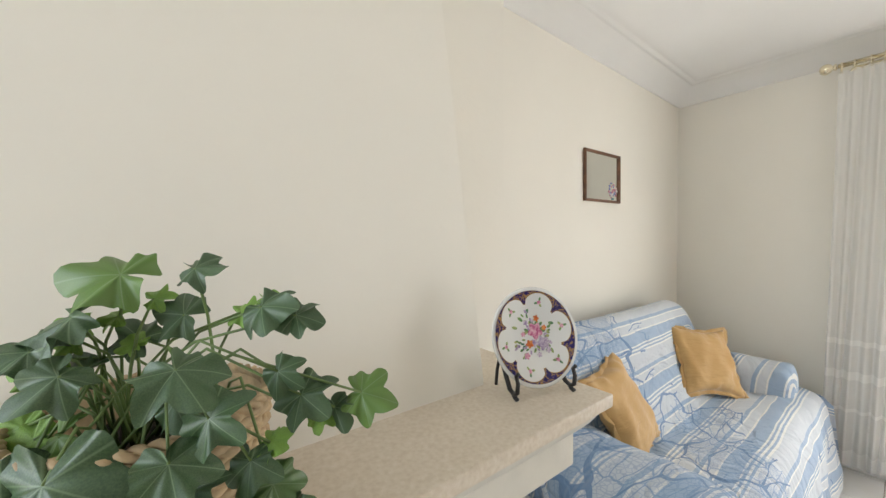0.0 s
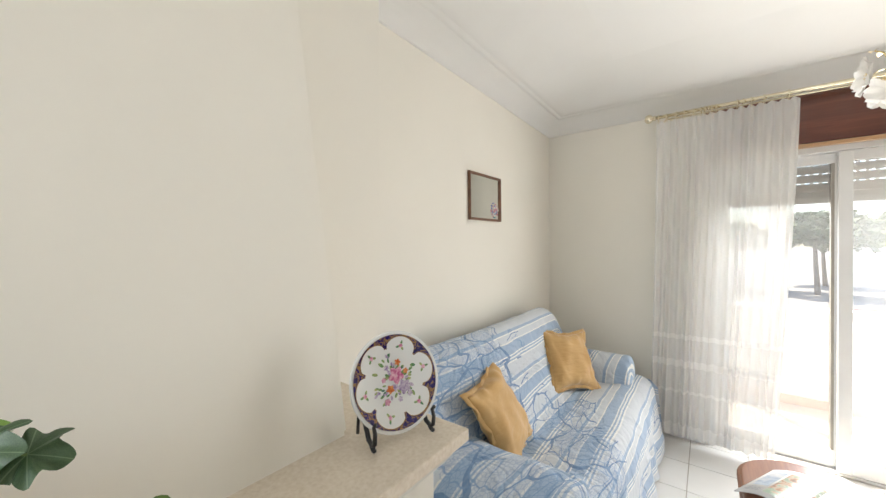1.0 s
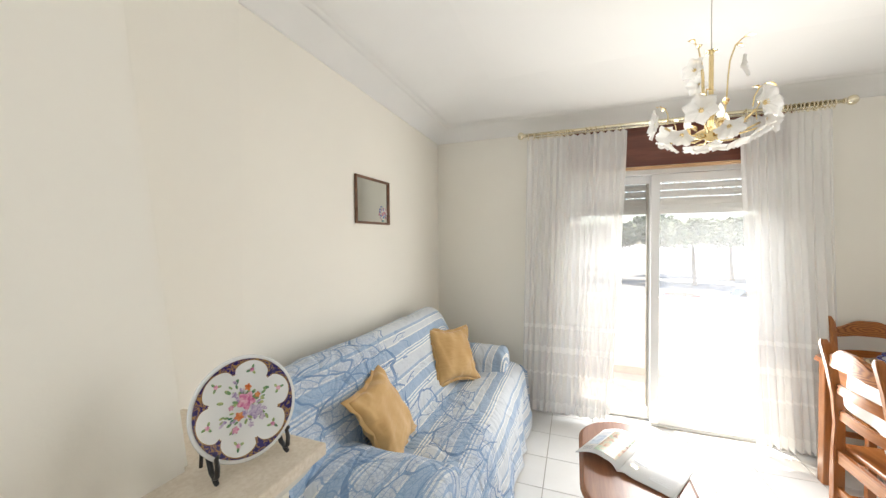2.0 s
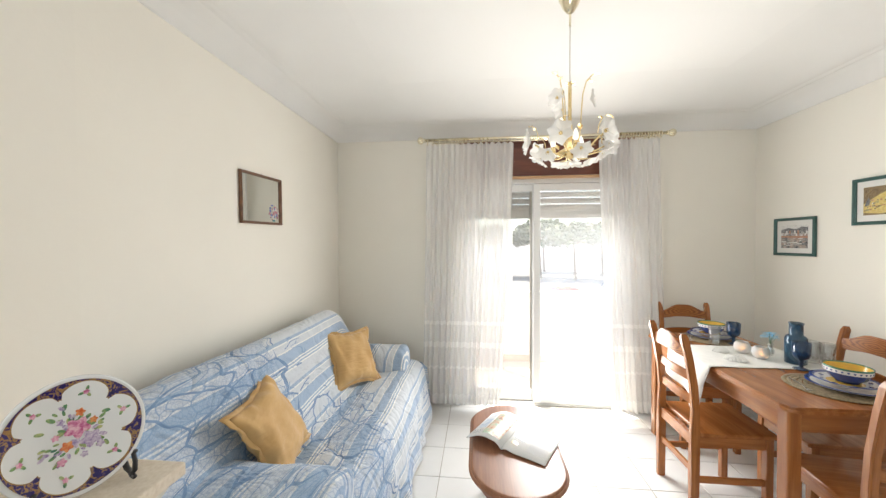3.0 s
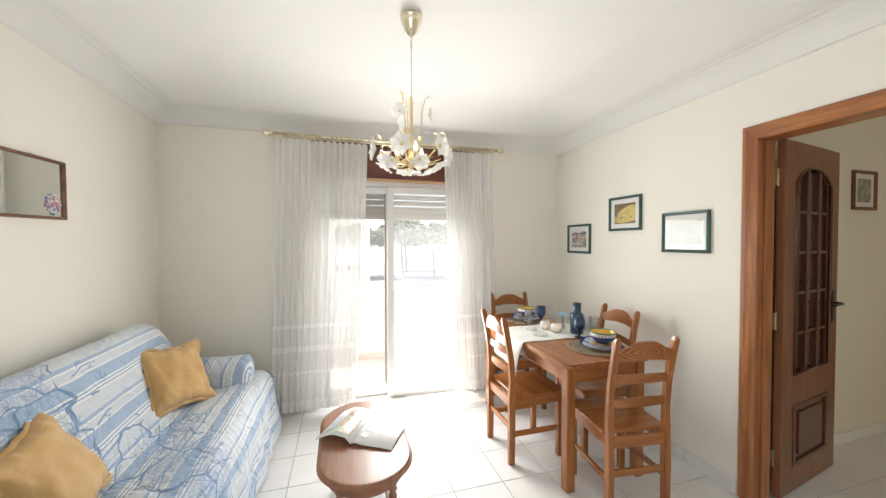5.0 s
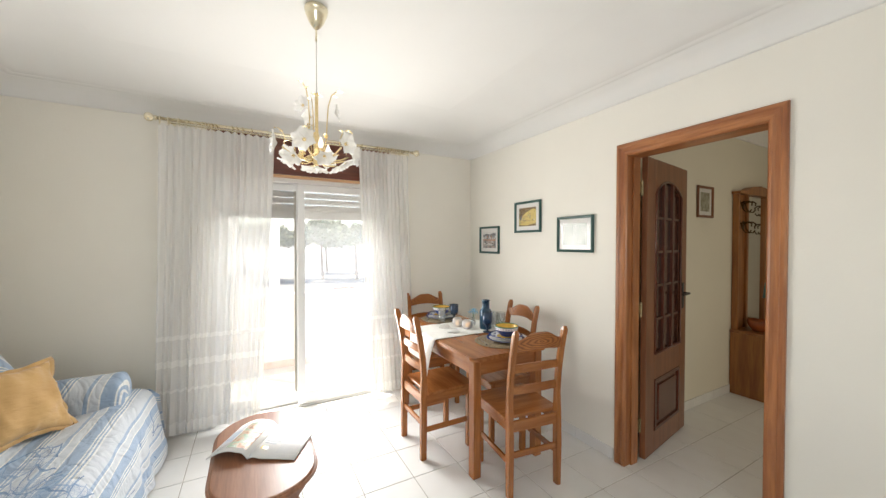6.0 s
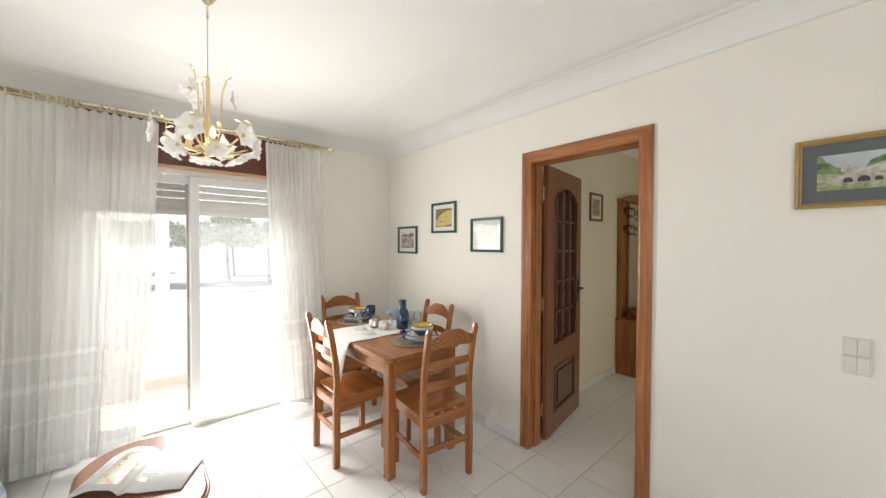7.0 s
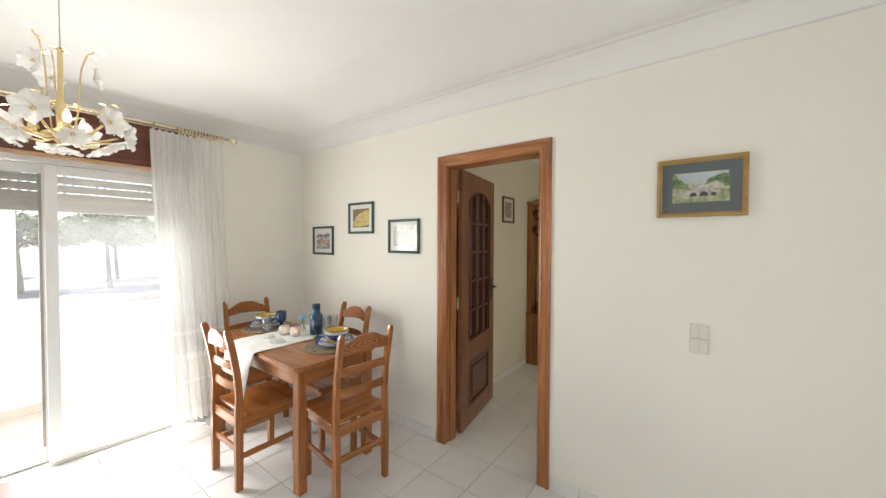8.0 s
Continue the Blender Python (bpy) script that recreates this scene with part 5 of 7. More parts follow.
# ---- coffee table and magazine ----
def coffee_table():
    t = empty("coffee_table", (-1.288, 2.093, 0))
    tagged(t, "oval reddish brown varnished wooden coffee table", "coffee table")
    hl, hw = 0.427, 0.230

    def oval(d):
        pts = []
        n = 22
        for sgn in (1, -1):
            for i in range(n + 1):
                a = -math.pi / 2 + math.pi * i / n
                pts.append((sgn * (hl - 0.235 + (0.235 - d) * math.cos(a)), sgn * (hw - d) * math.sin(a)))
        return pts

    def stack(levels):
        bm = bmesh.new()
        rows = [[bm.verts.new((x, y, z)) for x, y in oval(d)] for d, z in levels]
        k = len(rows[0])
        for a, b in zip(rows, rows[1:]):
            for i in range(k):
                bm.faces.new((a[i], a[(i + 1) % k], b[(i + 1) % k], b[i]))
        bm.faces.new(rows[0]), bm.faces.new(rows[-1])
        return bm
    part("tabletop", stack([(0.02, 0.392), (0.008, 0.394), (0.0, 0.400), (0.0, 0.406), (0.006, 0.411), (0.010, 0.412), (0.012, 0.4165), (0.018, 0.420), (0.024, 0.4205)]), COFFEE, t, "oval top with a moulded edge")
    part("apron", stack([(0.05, 0.335), (0.045, 0.34), (0.045, 0.392)]), COFFEE, t)
    leg = [(0, 0), (0.012, 0), (0.016, 0.01), (0.018, 0.06), (0.013, 0.075), (0.02, 0.095), (0.024, 0.16), (0.021, 0.23), (0.014, 0.245), (0.022, 0.26), (0.014, 0.275), (0.022, 0.29), (0.024, 0.34), (0, 0.34)]
    for x in (-0.24, 0.24):
        for y in (-0.125, 0.125):
            part("leg", lathe(leg, 18, m=Matrix.Translation((x, y, 0))), COFFEE, t, "turned leg", True)
    for y in (-0.125, 0.125):
        part("stretcher", boxes((-0.24, 0.24, y - 0.012, y + 0.012, 0.09, 0.115), bev=0.004), COFFEE, t)


coffee_table()
PAPER = plain("glossy_paper", (0.85, 0.84, 0.82), 0.45, vary=0.02, scale=10, bump_s=0.02)


def patch_material(name, stops, scale, detail=4.0, rough=0.3, distort=0.0):
    """Small painted or printed picture: a cloud of its colours."""
    m, n, l, b = tree_of(name)
    t = noise_tex(n, l, scale, detail)
    t.inputs["Distortion"].default_value = distort
    r = ramp(n, l, t.outputs["Fac"], stops)
    l.new(r.outputs[0], b.inputs["Base Color"])
    b.inputs["Roughness"].default_value = rough
    return m


PRINT_STREET = patch_material("printed_street_picture", [(0.3, (0.22, 0.16, 0.12)), (0.42, (0.55, 0.30, 0.18)), (0.5, (0.62, 0.55, 0.42)), (0.58, (0.30, 0.42, 0.30)), (0.68, (0.70, 0.68, 0.64))], 28, 3, distort=0.4)
PRINT_BLUE = patch_material("printed_blue_picture", [(0.32, (0.30, 0.38, 0.52)), (0.5, (0.52, 0.60, 0.70)), (0.62, (0.70, 0.72, 0.75)), (0.72, (0.80, 0.80, 0.80))], 22, 3, distort=0.5)
INK = plain("grey_ink", (0.40, 0.40, 0.42), 0.5, vary=0.1, bump_s=0)


def magazine():
    m = empty("magazine", (-1.245, 2.093, 0.421), -118.5)
    tagged(m, "open glossy magazine lying on the coffee table", "magazine")
    # local: x across the spread, y up the page, spine at x = 0; left page bows up
    w, h = 0.225, 0.305

    def page(sgn, lift, off):
        def z_of(a):
            return off + lift * math.sin(min(1, a) * math.pi) ** 0.9 * (1 - 0.35 * a) + 0.010 * math.exp(-((a - 0.12) / 0.12) ** 2)

        def fn(u, v):
            return (sgn * w * (0.88 if sgn < 0 else 1.0) * u, (v - 0.5) * h, z_of(u))
        return fn, z_of
    for sgn, lift, name in ((-1, 0.048, "left_leaf"), (1, 0.006, "right_leaf")):
        fn, zf = page(sgn, lift, 0.006)
        bm = sheet(24, 2, fn)
        p = part(name, bm, PAPER, m, smooth=True)
        sol = p.modifiers.new("thick", 'SOLIDIFY')
        sol.thickness, sol.offset = 0.0045, 0.0

        def decal(nm, u0, u1, v0, v1, mat, zf=zf, sgn=sgn):
            bm2 = sheet(14, 1, lambda u, v: (sgn * w * (0.88 if sgn < 0 else 1.0) * (u0 + (u1 - u0) * u), (v0 + (v1 - v0) * v - 0.5) * h, zf(u0 + (u1 - u0) * u) + 0.0032))
            part(nm, bm2, mat, p, smooth=True)
        if sgn < 0:
            decal("printed_photo", 0.10, 0.62, 0.10, 0.88, PRINT_STREET)
            decal("printed_photo", 0.66, 0.93, 0.30, 0.86, PRINT_BLUE)
            for k in range(7):
                decal("text_line", 0.68, 0.92, 0.23 - 0.022 * k, 0.238 - 0.022 * k, INK)
        else:
            decal("printed_photo", 0.30, 0.94, 0.52, 0.93, PRINT_BLUE)
            for k, (a, b) in enumerate(((0.12, 0.45), (0.12, 0.38))):
                decal("headline_bar", a, b, 0.43 - 0.06 * k, 0.465 - 0.06 * k, INK)
            decal("printed_motif", 0.12, 0.26, 0.22, 0.30, YELLOW)
            for k in range(11):
                decal("text_line", 0.50, 0.92, 0.44 - 0.030 * k, 0.447 - 0.030 * k, INK)


magazine()


# ---- chandelier ----
def petal_material():
    m, n, l, b = tree_of("white_satin_glass")
    b.inputs["Base Color"].default_value = (0.88, 0.88, 0.87, 1)
    b.inputs["Roughness"].default_value = 0.2
    t = noise_tex(n, l, 60, 3.0)
    bump(n, l, t.outputs["Fac"], b, 0.06, 0.002)
    tl = n.new("ShaderNodeBsdfTranslucent")
    tl.inputs[0].default_value = (0.92, 0.91, 0.89, 1)
    tr = n.new("ShaderNodeBsdfTransparent")
    a = n.new("ShaderNodeMixShader")
    a.inputs[0].default_value = 0.5
    l.new(b.outputs[0], a.inputs[1])
    l.new(tl.outputs[0], a.inputs[2])
    c = n.new("ShaderNodeMixShader")
    c.inputs[0].default_value = 0.12
    l.new(a.outputs[0], c.inputs[1])
    l.new(tr.outputs[0], c.inputs[2])
    l.new(c.outputs[0], n["Material Output"].inputs[0])
    return m


FLOWER = petal_material()
BULB, _n1, _l1, _b1 = tree_of("warm_lamp_bulb")
_b1.inputs["Emission Color"].default_value = (1.0, 0.88, 0.68, 1)
_b1.inputs["Emission Strength"].default_value = 0.22


def flower_mesh(R, cup):
    bm = bmesh.new()
    for k in range(6):
        a0 = 6.2832 * k / 6

        def fn(u, v):
            t = v
            wdt = 0.40 * R * math.sin(min(1.0, 0.07 + t * 0.93) * math.pi * 0.95) ** 0.7
            s = (2 * u - 1)
            r = R * (0.08 + 0.92 * t) * (1 - 0.10 * s * s * t)
            x, y = r, s * wdt
            z = cup * (t ** 0.7) + 0.10 * R * s * s - 0.03 * R * math.cos(3.14 * s) * t + 0.025 * R * math.sin(s * 9 + k) * t
            ca, sa = math.cos(a0), math.sin(a0)
            return (x * ca - y * sa, x * sa + y * ca, z + 0.0015 * (k % 2))
        sheet(8, 8, fn, bm)
    return bm


def chandelier():
    c = empty("chandelier", (-1.479, 1.86, 0))
    tagged(c, "gilt chandelier with white glass flowers hanging on a cord", "chandelier")
    part("canopy", lathe([(0, 2.599), (0.052, 2.599), (0.055, 2.591), (0.053, 2.581), (0.05, 2.577), (0.05, 2.567), (0.045, 2.557), (0.035, 2.531), (0.022, 2.511), (0.012, 2.501), (0, 2.499)], 32), PALE_BRASS, c, smooth=True)
    part("cord_grip", lathe([(0, 2.502), (0.006, 2.502), (0.0045, 2.49), (0.0045, 2.44), (0, 2.44)], 12), PALE_BRASS, c, smooth=True)
    part("cord", tube([(0, 0, 2.445), (0.002, 0, 2.33), (0, 0, 2.18)], 0.0022, 8), STEEL, c, "thin grey twisted cord")
    part("stem", lathe([(0, 2.19), (0.006, 2.19), (0.012, 2.182), (0.006, 2.175), (0.008, 2.165), (0.0078, 2.0), (0.012, 1.99), (0.0115, 1.90), (0.03, 1.888), (0.05, 1.878), (0.055, 1.870), (0.03, 1.862), (0.018, 1.850), (0.008, 1.842), (0, 1.84)], 20), GOLD, c, "polished gilt tube", True)
    fl = flower_mesh(0.058, 0.020)
    me = bpy.data.meshes.new("flower")
    bmesh.ops.recalc_face_normals(fl, faces=fl.faces)
    fl.to_mesh(me)
    fl.free()
    me.materials.append(FLOWER)
    for p in me.polygons:
        p.use_smooth = True
    heart_me = None

    def flower(pos, nrm, spin, s=1.0):
        nonlocal heart_me
        f = new("flower", me)
        f.parent = c
        f.matrix_basis = facing(pos, nrm, spin) @ Matrix.Diagonal((s, s, s, 1))
        if heart_me is None:
            bm = bmesh.new()
            bmesh.ops.create_icosphere(bm, subdivisions=2, radius=0.008, matrix=Matrix.Translation((0, 0, 0.006)) @ Matrix.Diagonal((1, 1, 0.7, 1)))
            for i in range(6):
                a = 6.2832 * i / 6
                tube([(0.004 * math.cos(a), 0.004 * math.sin(a), 0.006), (0.009 * math.cos(a), 0.009 * math.sin(a), 0.016)], 0.0012, 5, bm)
            h = part("heart", bm, GOLD, f, "gilt flower centre", True)
            heart_me = h.data
        else:
            h = new("heart", heart_me)
            h.parent = f

    def leaf(pos, d, s):
        d = Vector(d).normalized()
        sd = d.cross(Vector((0, 0, 1)))
        sd = sd.normalized() if sd.length > 0.1 else Vector((1, 0, 0))
        up = sd.cross(d)

        def fn(u, v):
            wv = 0.28 * s * math.sin(math.pi * min(1, v * 0.94 + 0.06)) * (2 * u - 1)
            return Vector(pos) + d * (s * v) + sd * wv + up * (-0.35 * s * v * v + 0.3 * abs(wv))
        o = part("gilt_leaf", sheet(4, 8, fn), GOLD, c, smooth=True)

    for i in range(6):
        a = math.radians(60 * i + 35)
        o = Vector((math.cos(a), math.sin(a), 0))
        side = Vector((-o.y, o.x, 0))
        R, z = 0.176, 1.912 + 0.008 * (i % 2)
        pts = [Vector((0, 0, 1.872)) + o * 0.02, Vector((0, 0, 1.868)) + o * 0.06, Vector((0, 0, 1.880)) + o * 0.115, Vector((0, 0, z - 0.012)) + o * (R - 0.02)]
        part("arm", tube(pts, 0.0042, 8), GOLD, c, smooth=True)
        flower(o * R + Vector((0, 0, z)), (o.x, o.y, 0.05), 20 * i)
        # curled tendril above each flower
        q = o * (R - 0.03) + Vector((0, 0, z))
        tp = [q, q + Vector((0, 0, 0.035)) + side * 0.006, q + o * 0.012 + Vector((0, 0, 0.06)) + side * 0.01, q + o * 0.03 + Vector((0, 0, 0.068)) + side * 0.012]
        part("tendril", tube(tp, 0.0022, 6), GOLD, c, smooth=True)
        leaf(tp[-1], (o.x * 0.6 + side.x, o.y * 0.6 + side.y, -0.1), 0.034)
        leaf(tp[2], (-side.x, -side.y, 0.35), 0.032)
        # second, hanging row
        b = a + math.radians(30)
        o2 = Vector((math.cos(b), math.sin(b), 0))
        part("arm", tube([o2 * 0.015 + Vector((0, 0, 1.862)), o2 * 0.05 + Vector((0, 0, 1.848)), o2 * 0.10 + Vector((0, 0, 1.856)), o2 * 0.135 + Vector((0, 0, 1.862))], 0.0036, 8), GOLD, c, smooth=True)
        flower(o2 * 0.134 + Vector((0, 0, 1.862)), (o2.x, o2.y, -1.5), 33 * i, 0.85)
        leaf(o2 * 0.07 + Vector((0, 0, 1.875)), (o2.x, o2.y, 0.9), 0.045)
        # lamp holder and bulb
        if i % 2 == 0:
            hb = o2 * 0.075 + Vector((0, 0, 1.875))
            part("lamp_holder", lathe([(0, 0), (0.011, 0), (0.013, 0.004), (0.011, 0.03), (0, 0.03)], 14, m=Matrix.Translation(hb)), GOLD, c, smooth=True)
            part("bulb", lathe([(0, 0.03), (0.008, 0.032), (0.0125, 0.046), (0.012, 0.058), (0.007, 0.074), (0, 0.086)], 14, m=Matrix.Translation(hb)), BULB, c, "lit candle bulb", True)
    for i in range(3):
        a = math.radians(120 * i + 10)
        o = Vector((math.cos(a), math.sin(a), 0))
        side = Vector((-o.y, o.x, 0))
        st = [o * 0.03 + Vector((0, 0, 1.875)), o * 0.045 + Vector((0, 0, 1.97)), o * 0.05 + Vector((0, 0, 2.07)), o * 0.055 + Vector((0, 0, 2.13)), o * 0.070 + Vector((0, 0, 2.182)), o * 0.090 + Vector((0, 0, 2.200))]
        part("upright_stalk", tube(st, 0.0026, 8), GOLD, c, smooth=True)
        leaf(st[-1], (o.x, o.y, 0.3), 0.038)
        leaf(st[-2], (side.x + o.x, side.y + o.y, 0.4), 0.034)
        leaf(st[1], (-side.x, -side.y, 0.9), 0.04)
        leaf(st[1], (side.x, side.y, 0.8), 0.035)
        flower(o * 0.085 + Vector((0, 0, 2.098)), (o.x, o.y, 0.15), 40 * i, 0.78)
    for i in range(4):
        a = 1.57 * i + 0.4
        leaf((0, 0, 2.178), (math.cos(a), math.sin(a), 0.5), 0.03)
    flower((0, 0, 1.838), (0.05, 0.02, -1), 10, 1.05)
    part("finial_leaf_cup", lathe([(0, 1.86), (0.014, 1.858), (0.034, 1.868), (0.05, 1.872), (0.034, 1.864), (0.012, 1.853), (0, 1.85)], 20), GOLD, c, smooth=True)


chandelier()


# ---- pictures, mirror, switch ----
GREEN_FRAME = plain("dark_green_frame", (0.025, 0.085, 0.075), 0.35, vary=0.12, scale=40, bump_s=0.05)
GILT_WOOD = wood("gilt_oak_frame", (0.32, 0.19, 0.05), (0.46, 0.29, 0.09), 0, 0.35)
BROWN_FRAME = wood("brown_mirror_frame", (0.12, 0.05, 0.025), (0.22, 0.10, 0.05), 0, 0.4)
MOUNT = plain("white_card_mount", (0.78, 0.77, 0.74), 0.6, vary=0.02, bump_s=0.03)
GREY_MOUNT = plain("slate_card_mount", (0.105, 0.125, 0.13), 0.6, vary=0.08, scale=60, bump_s=0.05)
GLAZE = glass_material("picture_glass", clear=0.97, shine=0.035)


def framed(name, wide, high, bar, depth, frame_mat, mount_mat, inset, art_mat, label, category, group="", glaze=True):
    """Framed picture lying in the local xz plane, its face towards -y, centre at the origin."""
    f = new(name)
    tagged(f, label, category, group)
    a, b = wide / 2, high / 2
    prof = [(0, 0), (0, -depth * 0.75), (bar * 0.25, -depth), (bar * 0.55, -depth * 0.92), (bar * 0.8, -depth * 0.6), (bar, -depth * 0.55), (bar, 0)]
    fr = bmesh.new()
    rows = [[fr.verts.new((sx * (a - d), y, sz * (b - d))) for sx, sz in ((-1, -1), (1, -1), (1, 1), (-1, 1))] for d, y in prof]
    for p, q in zip(rows, rows[1:]):
        for i in range(4):
            fr.faces.new((p[i], p[(i + 1) % 4], q[(i + 1) % 4], q[i]))
    part("frame", fr, frame_mat, f)
    part("mount", boxes((-a + bar * 0.9, a - bar * 0.9, -depth * 0.30, -0.001, -b + bar * 0.9, b - bar * 0.9)), mount_mat, f)
    if art_mat:
        part("picture", boxes((-a + bar + inset, a - bar - inset, -depth * 0.30 - 0.001, -depth * 0.2, -b + bar + inset, b - bar - inset)), art_mat, f)
    if glaze:
        g = part("glass", sheet(1, 1, lambda u, v: ((2 * u - 1) * (a - bar * 0.95), -depth * 0.45, (2 * v - 1) * (b - bar * 0.95))), GLAZE, f)
        g.visible_shadow = False
    return f


def on_door_wall(ob, x, z, roll=0):
    ob.matrix_world = pose(x, 0.002, z, 0, roll, 180)


ART1 = patch_material("harbour_print", [(0.36, (0.06, 0.06, 0.07)), (0.46, (0.34, 0.32, 0.31)), (0.55, (0.40, 0.28, 0.22)), (0.65, (0.68, 0.67, 0.66))], 26, 5, distort=0.3)
ART2 = patch_material("yellow_village_print", [(0.3, (0.20, 0.13, 0.07)), (0.42, (0.45, 0.32, 0.10)), (0.52, (0.66, 0.52, 0.16)), (0.64, (0.45, 0.42, 0.30))], 22, 5, distort=0.3)
ART3 = patch_material("grey_water_print", [(0.3, (0.24, 0.27, 0.24)), (0.5, (0.38, 0.41, 0.37)), (0.7, (0.52, 0.54, 0.50))], 14, 6, distort=0.4)
PRINT_INK = {k: patch_material("print_" + k, [(0.35, a), (0.65, b)], 90, 3) for k, a, b in (
    ("pale", (0.62, 0.62, 0.60), (0.80, 0.79, 0.76)), ("slate", (0.10, 0.11, 0.12), (0.26, 0.26, 0.27)), ("grey", (0.34, 0.33, 0.32), (0.52, 0.50, 0.48)),
    ("rust", (0.38, 0.16, 0.10), (0.55, 0.30, 0.20)), ("gold", (0.60, 0.45, 0.13), (0.76, 0.62, 0.25)), ("umber", (0.16, 0.11, 0.06), (0.28, 0.20, 0.10)), ("moss", (0.24, 0.25, 0.14), (0.36, 0.36, 0.20)))}


def printed(parent, outline, level, ink, name):
    part(name, prism(outline, -0.0080 - 0.0003 * level, -0.0078 - 0.0003 * level, "y"), PRINT_INK[ink], parent)


def dab(x, z, w, h, rnd):
    return [(x + w * (0.5 + rnd.uniform(-0.12, 0.12)) * cx, z + h * (0.5 + rnd.uniform(-0.15, 0.15)) * cz) for cx, cz in ((-1, -1), (1, -1), (1, 1), (-1, 1))]


p = framed("picture_1", 0.325, 0.275, 0.020, 0.022, GREEN_FRAME, MOUNT, 0.036, ART1, "harbour print in a dark green frame with white mount", "picture", "green framed pictures")
rnd = random.Random(31)
printed(p, [(-0.106, 0.052), (0.106, 0.058), (0.106, 0.081), (-0.106, 0.081)], 1, "pale", "printed_sky")
printed(p, [(-0.106, 0.030), (0.106, 0.022), (0.106, 0.066), (0.06, 0.072), (0.02, 0.055), (-0.05, 0.064), (-0.106, 0.050)], 2, "slate", "printed_hill")
for k in range(16):
    printed(p, dab(-0.098 + 0.0132 * k, rnd.uniform(0.012, 0.034), 0.011, rnd.uniform(0.014, 0.026), rnd), 3, rnd.choice(("pale", "pale", "grey", "rust")), "printed_house")
printed(p, [(-0.106, -0.004), (0.106, -0.010), (0.106, 0.004), (-0.106, 0.008)], 4, "rust", "printed_quay")
for k in range(18):
    x, z = rnd.uniform(-0.09, 0.09), rnd.uniform(-0.072, -0.014)
    printed(p, [(x - 0.017, z), (x + 0.015, z + 0.003), (x + 0.020, z + 0.009), (x - 0.020, z + 0.007)], 4 + k % 4, rnd.choice(("pale", "pale", "slate", "grey")), "printed_boat")
on_door_wall(p, -0.366, 1.498, 0)
p = framed("picture_2", 0.327, 0.275, 0.020, 0.022, GREEN_FRAME, MOUNT, 0.036, ART2, "yellow painted print in a dark green frame with white mount", "picture", "green framed pictures")
printed(p, [(-0.107, -0.081), (0.107, -0.081), (0.107, 0.081), (-0.107, 0.081)], 1, "umber", "printed_ground")
printed(p, [(-0.107, -0.066), (-0.02, -0.076), (0.107, -0.060), (0.107, 0.060), (0.075, 0.066), (0.03, 0.056), (-0.02, 0.036), (-0.06, 0.012), (-0.107, -0.018)], 2, "gold", "printed_field")
for k in range(46):
    x = rnd.uniform(-0.098, 0.098)
    z = rnd.uniform(-0.06, 0.045 if x > 0 else 0.005)
    printed(p, dab(x, z, rnd.uniform(0.006, 0.015), rnd.uniform(0.004, 0.009), rnd), 3 + k % 4, rnd.choice(("pale", "slate", "rust", "moss", "gold", "umber")), "printed_figure")
printed(p, [(-0.100, -0.030), (-0.085, 0.010), (-0.078, 0.020), (-0.070, 0.006), (-0.074, -0.024)], 7, "slate", "printed_figure")
on_door_wall(p, -0.927, 1.697, 0)
p = framed("picture_3", 0.332, 0.272, 0.020, 0.022, GREEN_FRAME, MOUNT, 0.036, ART3, "pale grey print in a dark green frame with white mount", "picture", "green framed pictures")
on_door_wall(p, -1.442, 1.533, 0)

SKY_P = patch_material("painted_sky", [(0.35, (0.42, 0.50, 0.54)), (0.65, (0.58, 0.62, 0.62))], 9, 3)
GRASS_P = patch_material("painted_meadow", [(0.35, (0.20, 0.25, 0.11)), (0.5, (0.36, 0.39, 0.22)), (0.65, (0.55, 0.55, 0.36))], 34, 5)
TREE_P = patch_material("painted_trees", [(0.35, (0.05, 0.11, 0.05)), (0.5, (0.14, 0.23, 0.09)), (0.65, (0.26, 0.33, 0.15))], 40, 5)
STONE_P = patch_material("painted_stone", [(0.35, (0.34, 0.31, 0.26)), (0.65, (0.58, 0.55, 0.48))], 50, 4)
DARK_P = plain("painted_dark_arch", (0.05, 0.05, 0.07), 0.4, vary=0.1, bump_s=0)
p = framed("bridge_picture", 0.345, 0.278, 0.021, 0.024, GILT_WOOD, GREY_MOUNT, 0.048, SKY_P, "painting of a stone bridge in a gilt frame with slate mount", "picture")


def flat(out, d, mat, name, parent=p):
    part(name, prism(out, -0.0095 - d - 0.0004, -0.0095 - d, "y"), mat, parent)


aw, ah = 0.1085, 0.07
flat([(-aw, -ah), (aw, -ah), (aw, 0.0), (0.05, 0.006), (-0.05, 0.004), (-aw, -0.002)], 0.0002, GRASS_P, "painted_meadow")
flat([(-aw, -0.002), (-aw, 0.062), (-0.095, 0.066), (-0.085, 0.045), (-0.07, 0.035), (-0.06, 0.02), (-0.03, 0.012), (-0.02, -0.006)], 0.0007, TREE_P, "painted_trees")
flat([(0.01, -0.002), (0.03, 0.035), (0.06, 0.05), (0.09, 0.058), (aw, 0.05), (aw, -0.004)], 0.0007, TREE_P, "painted_trees")
flat([(-0.045, 0.0), (-0.045, 0.025), (-0.040, 0.045), (-0.035, 0.025), (-0.022, 0.025), (-0.022, 0.012), (0.01, 0.016), (0.02, 0.008), (0.06, 0.026), (0.085, 0.01), (0.085, -0.01), (-0.02, -0.01)], 0.0012, STONE_P, "painted_church")
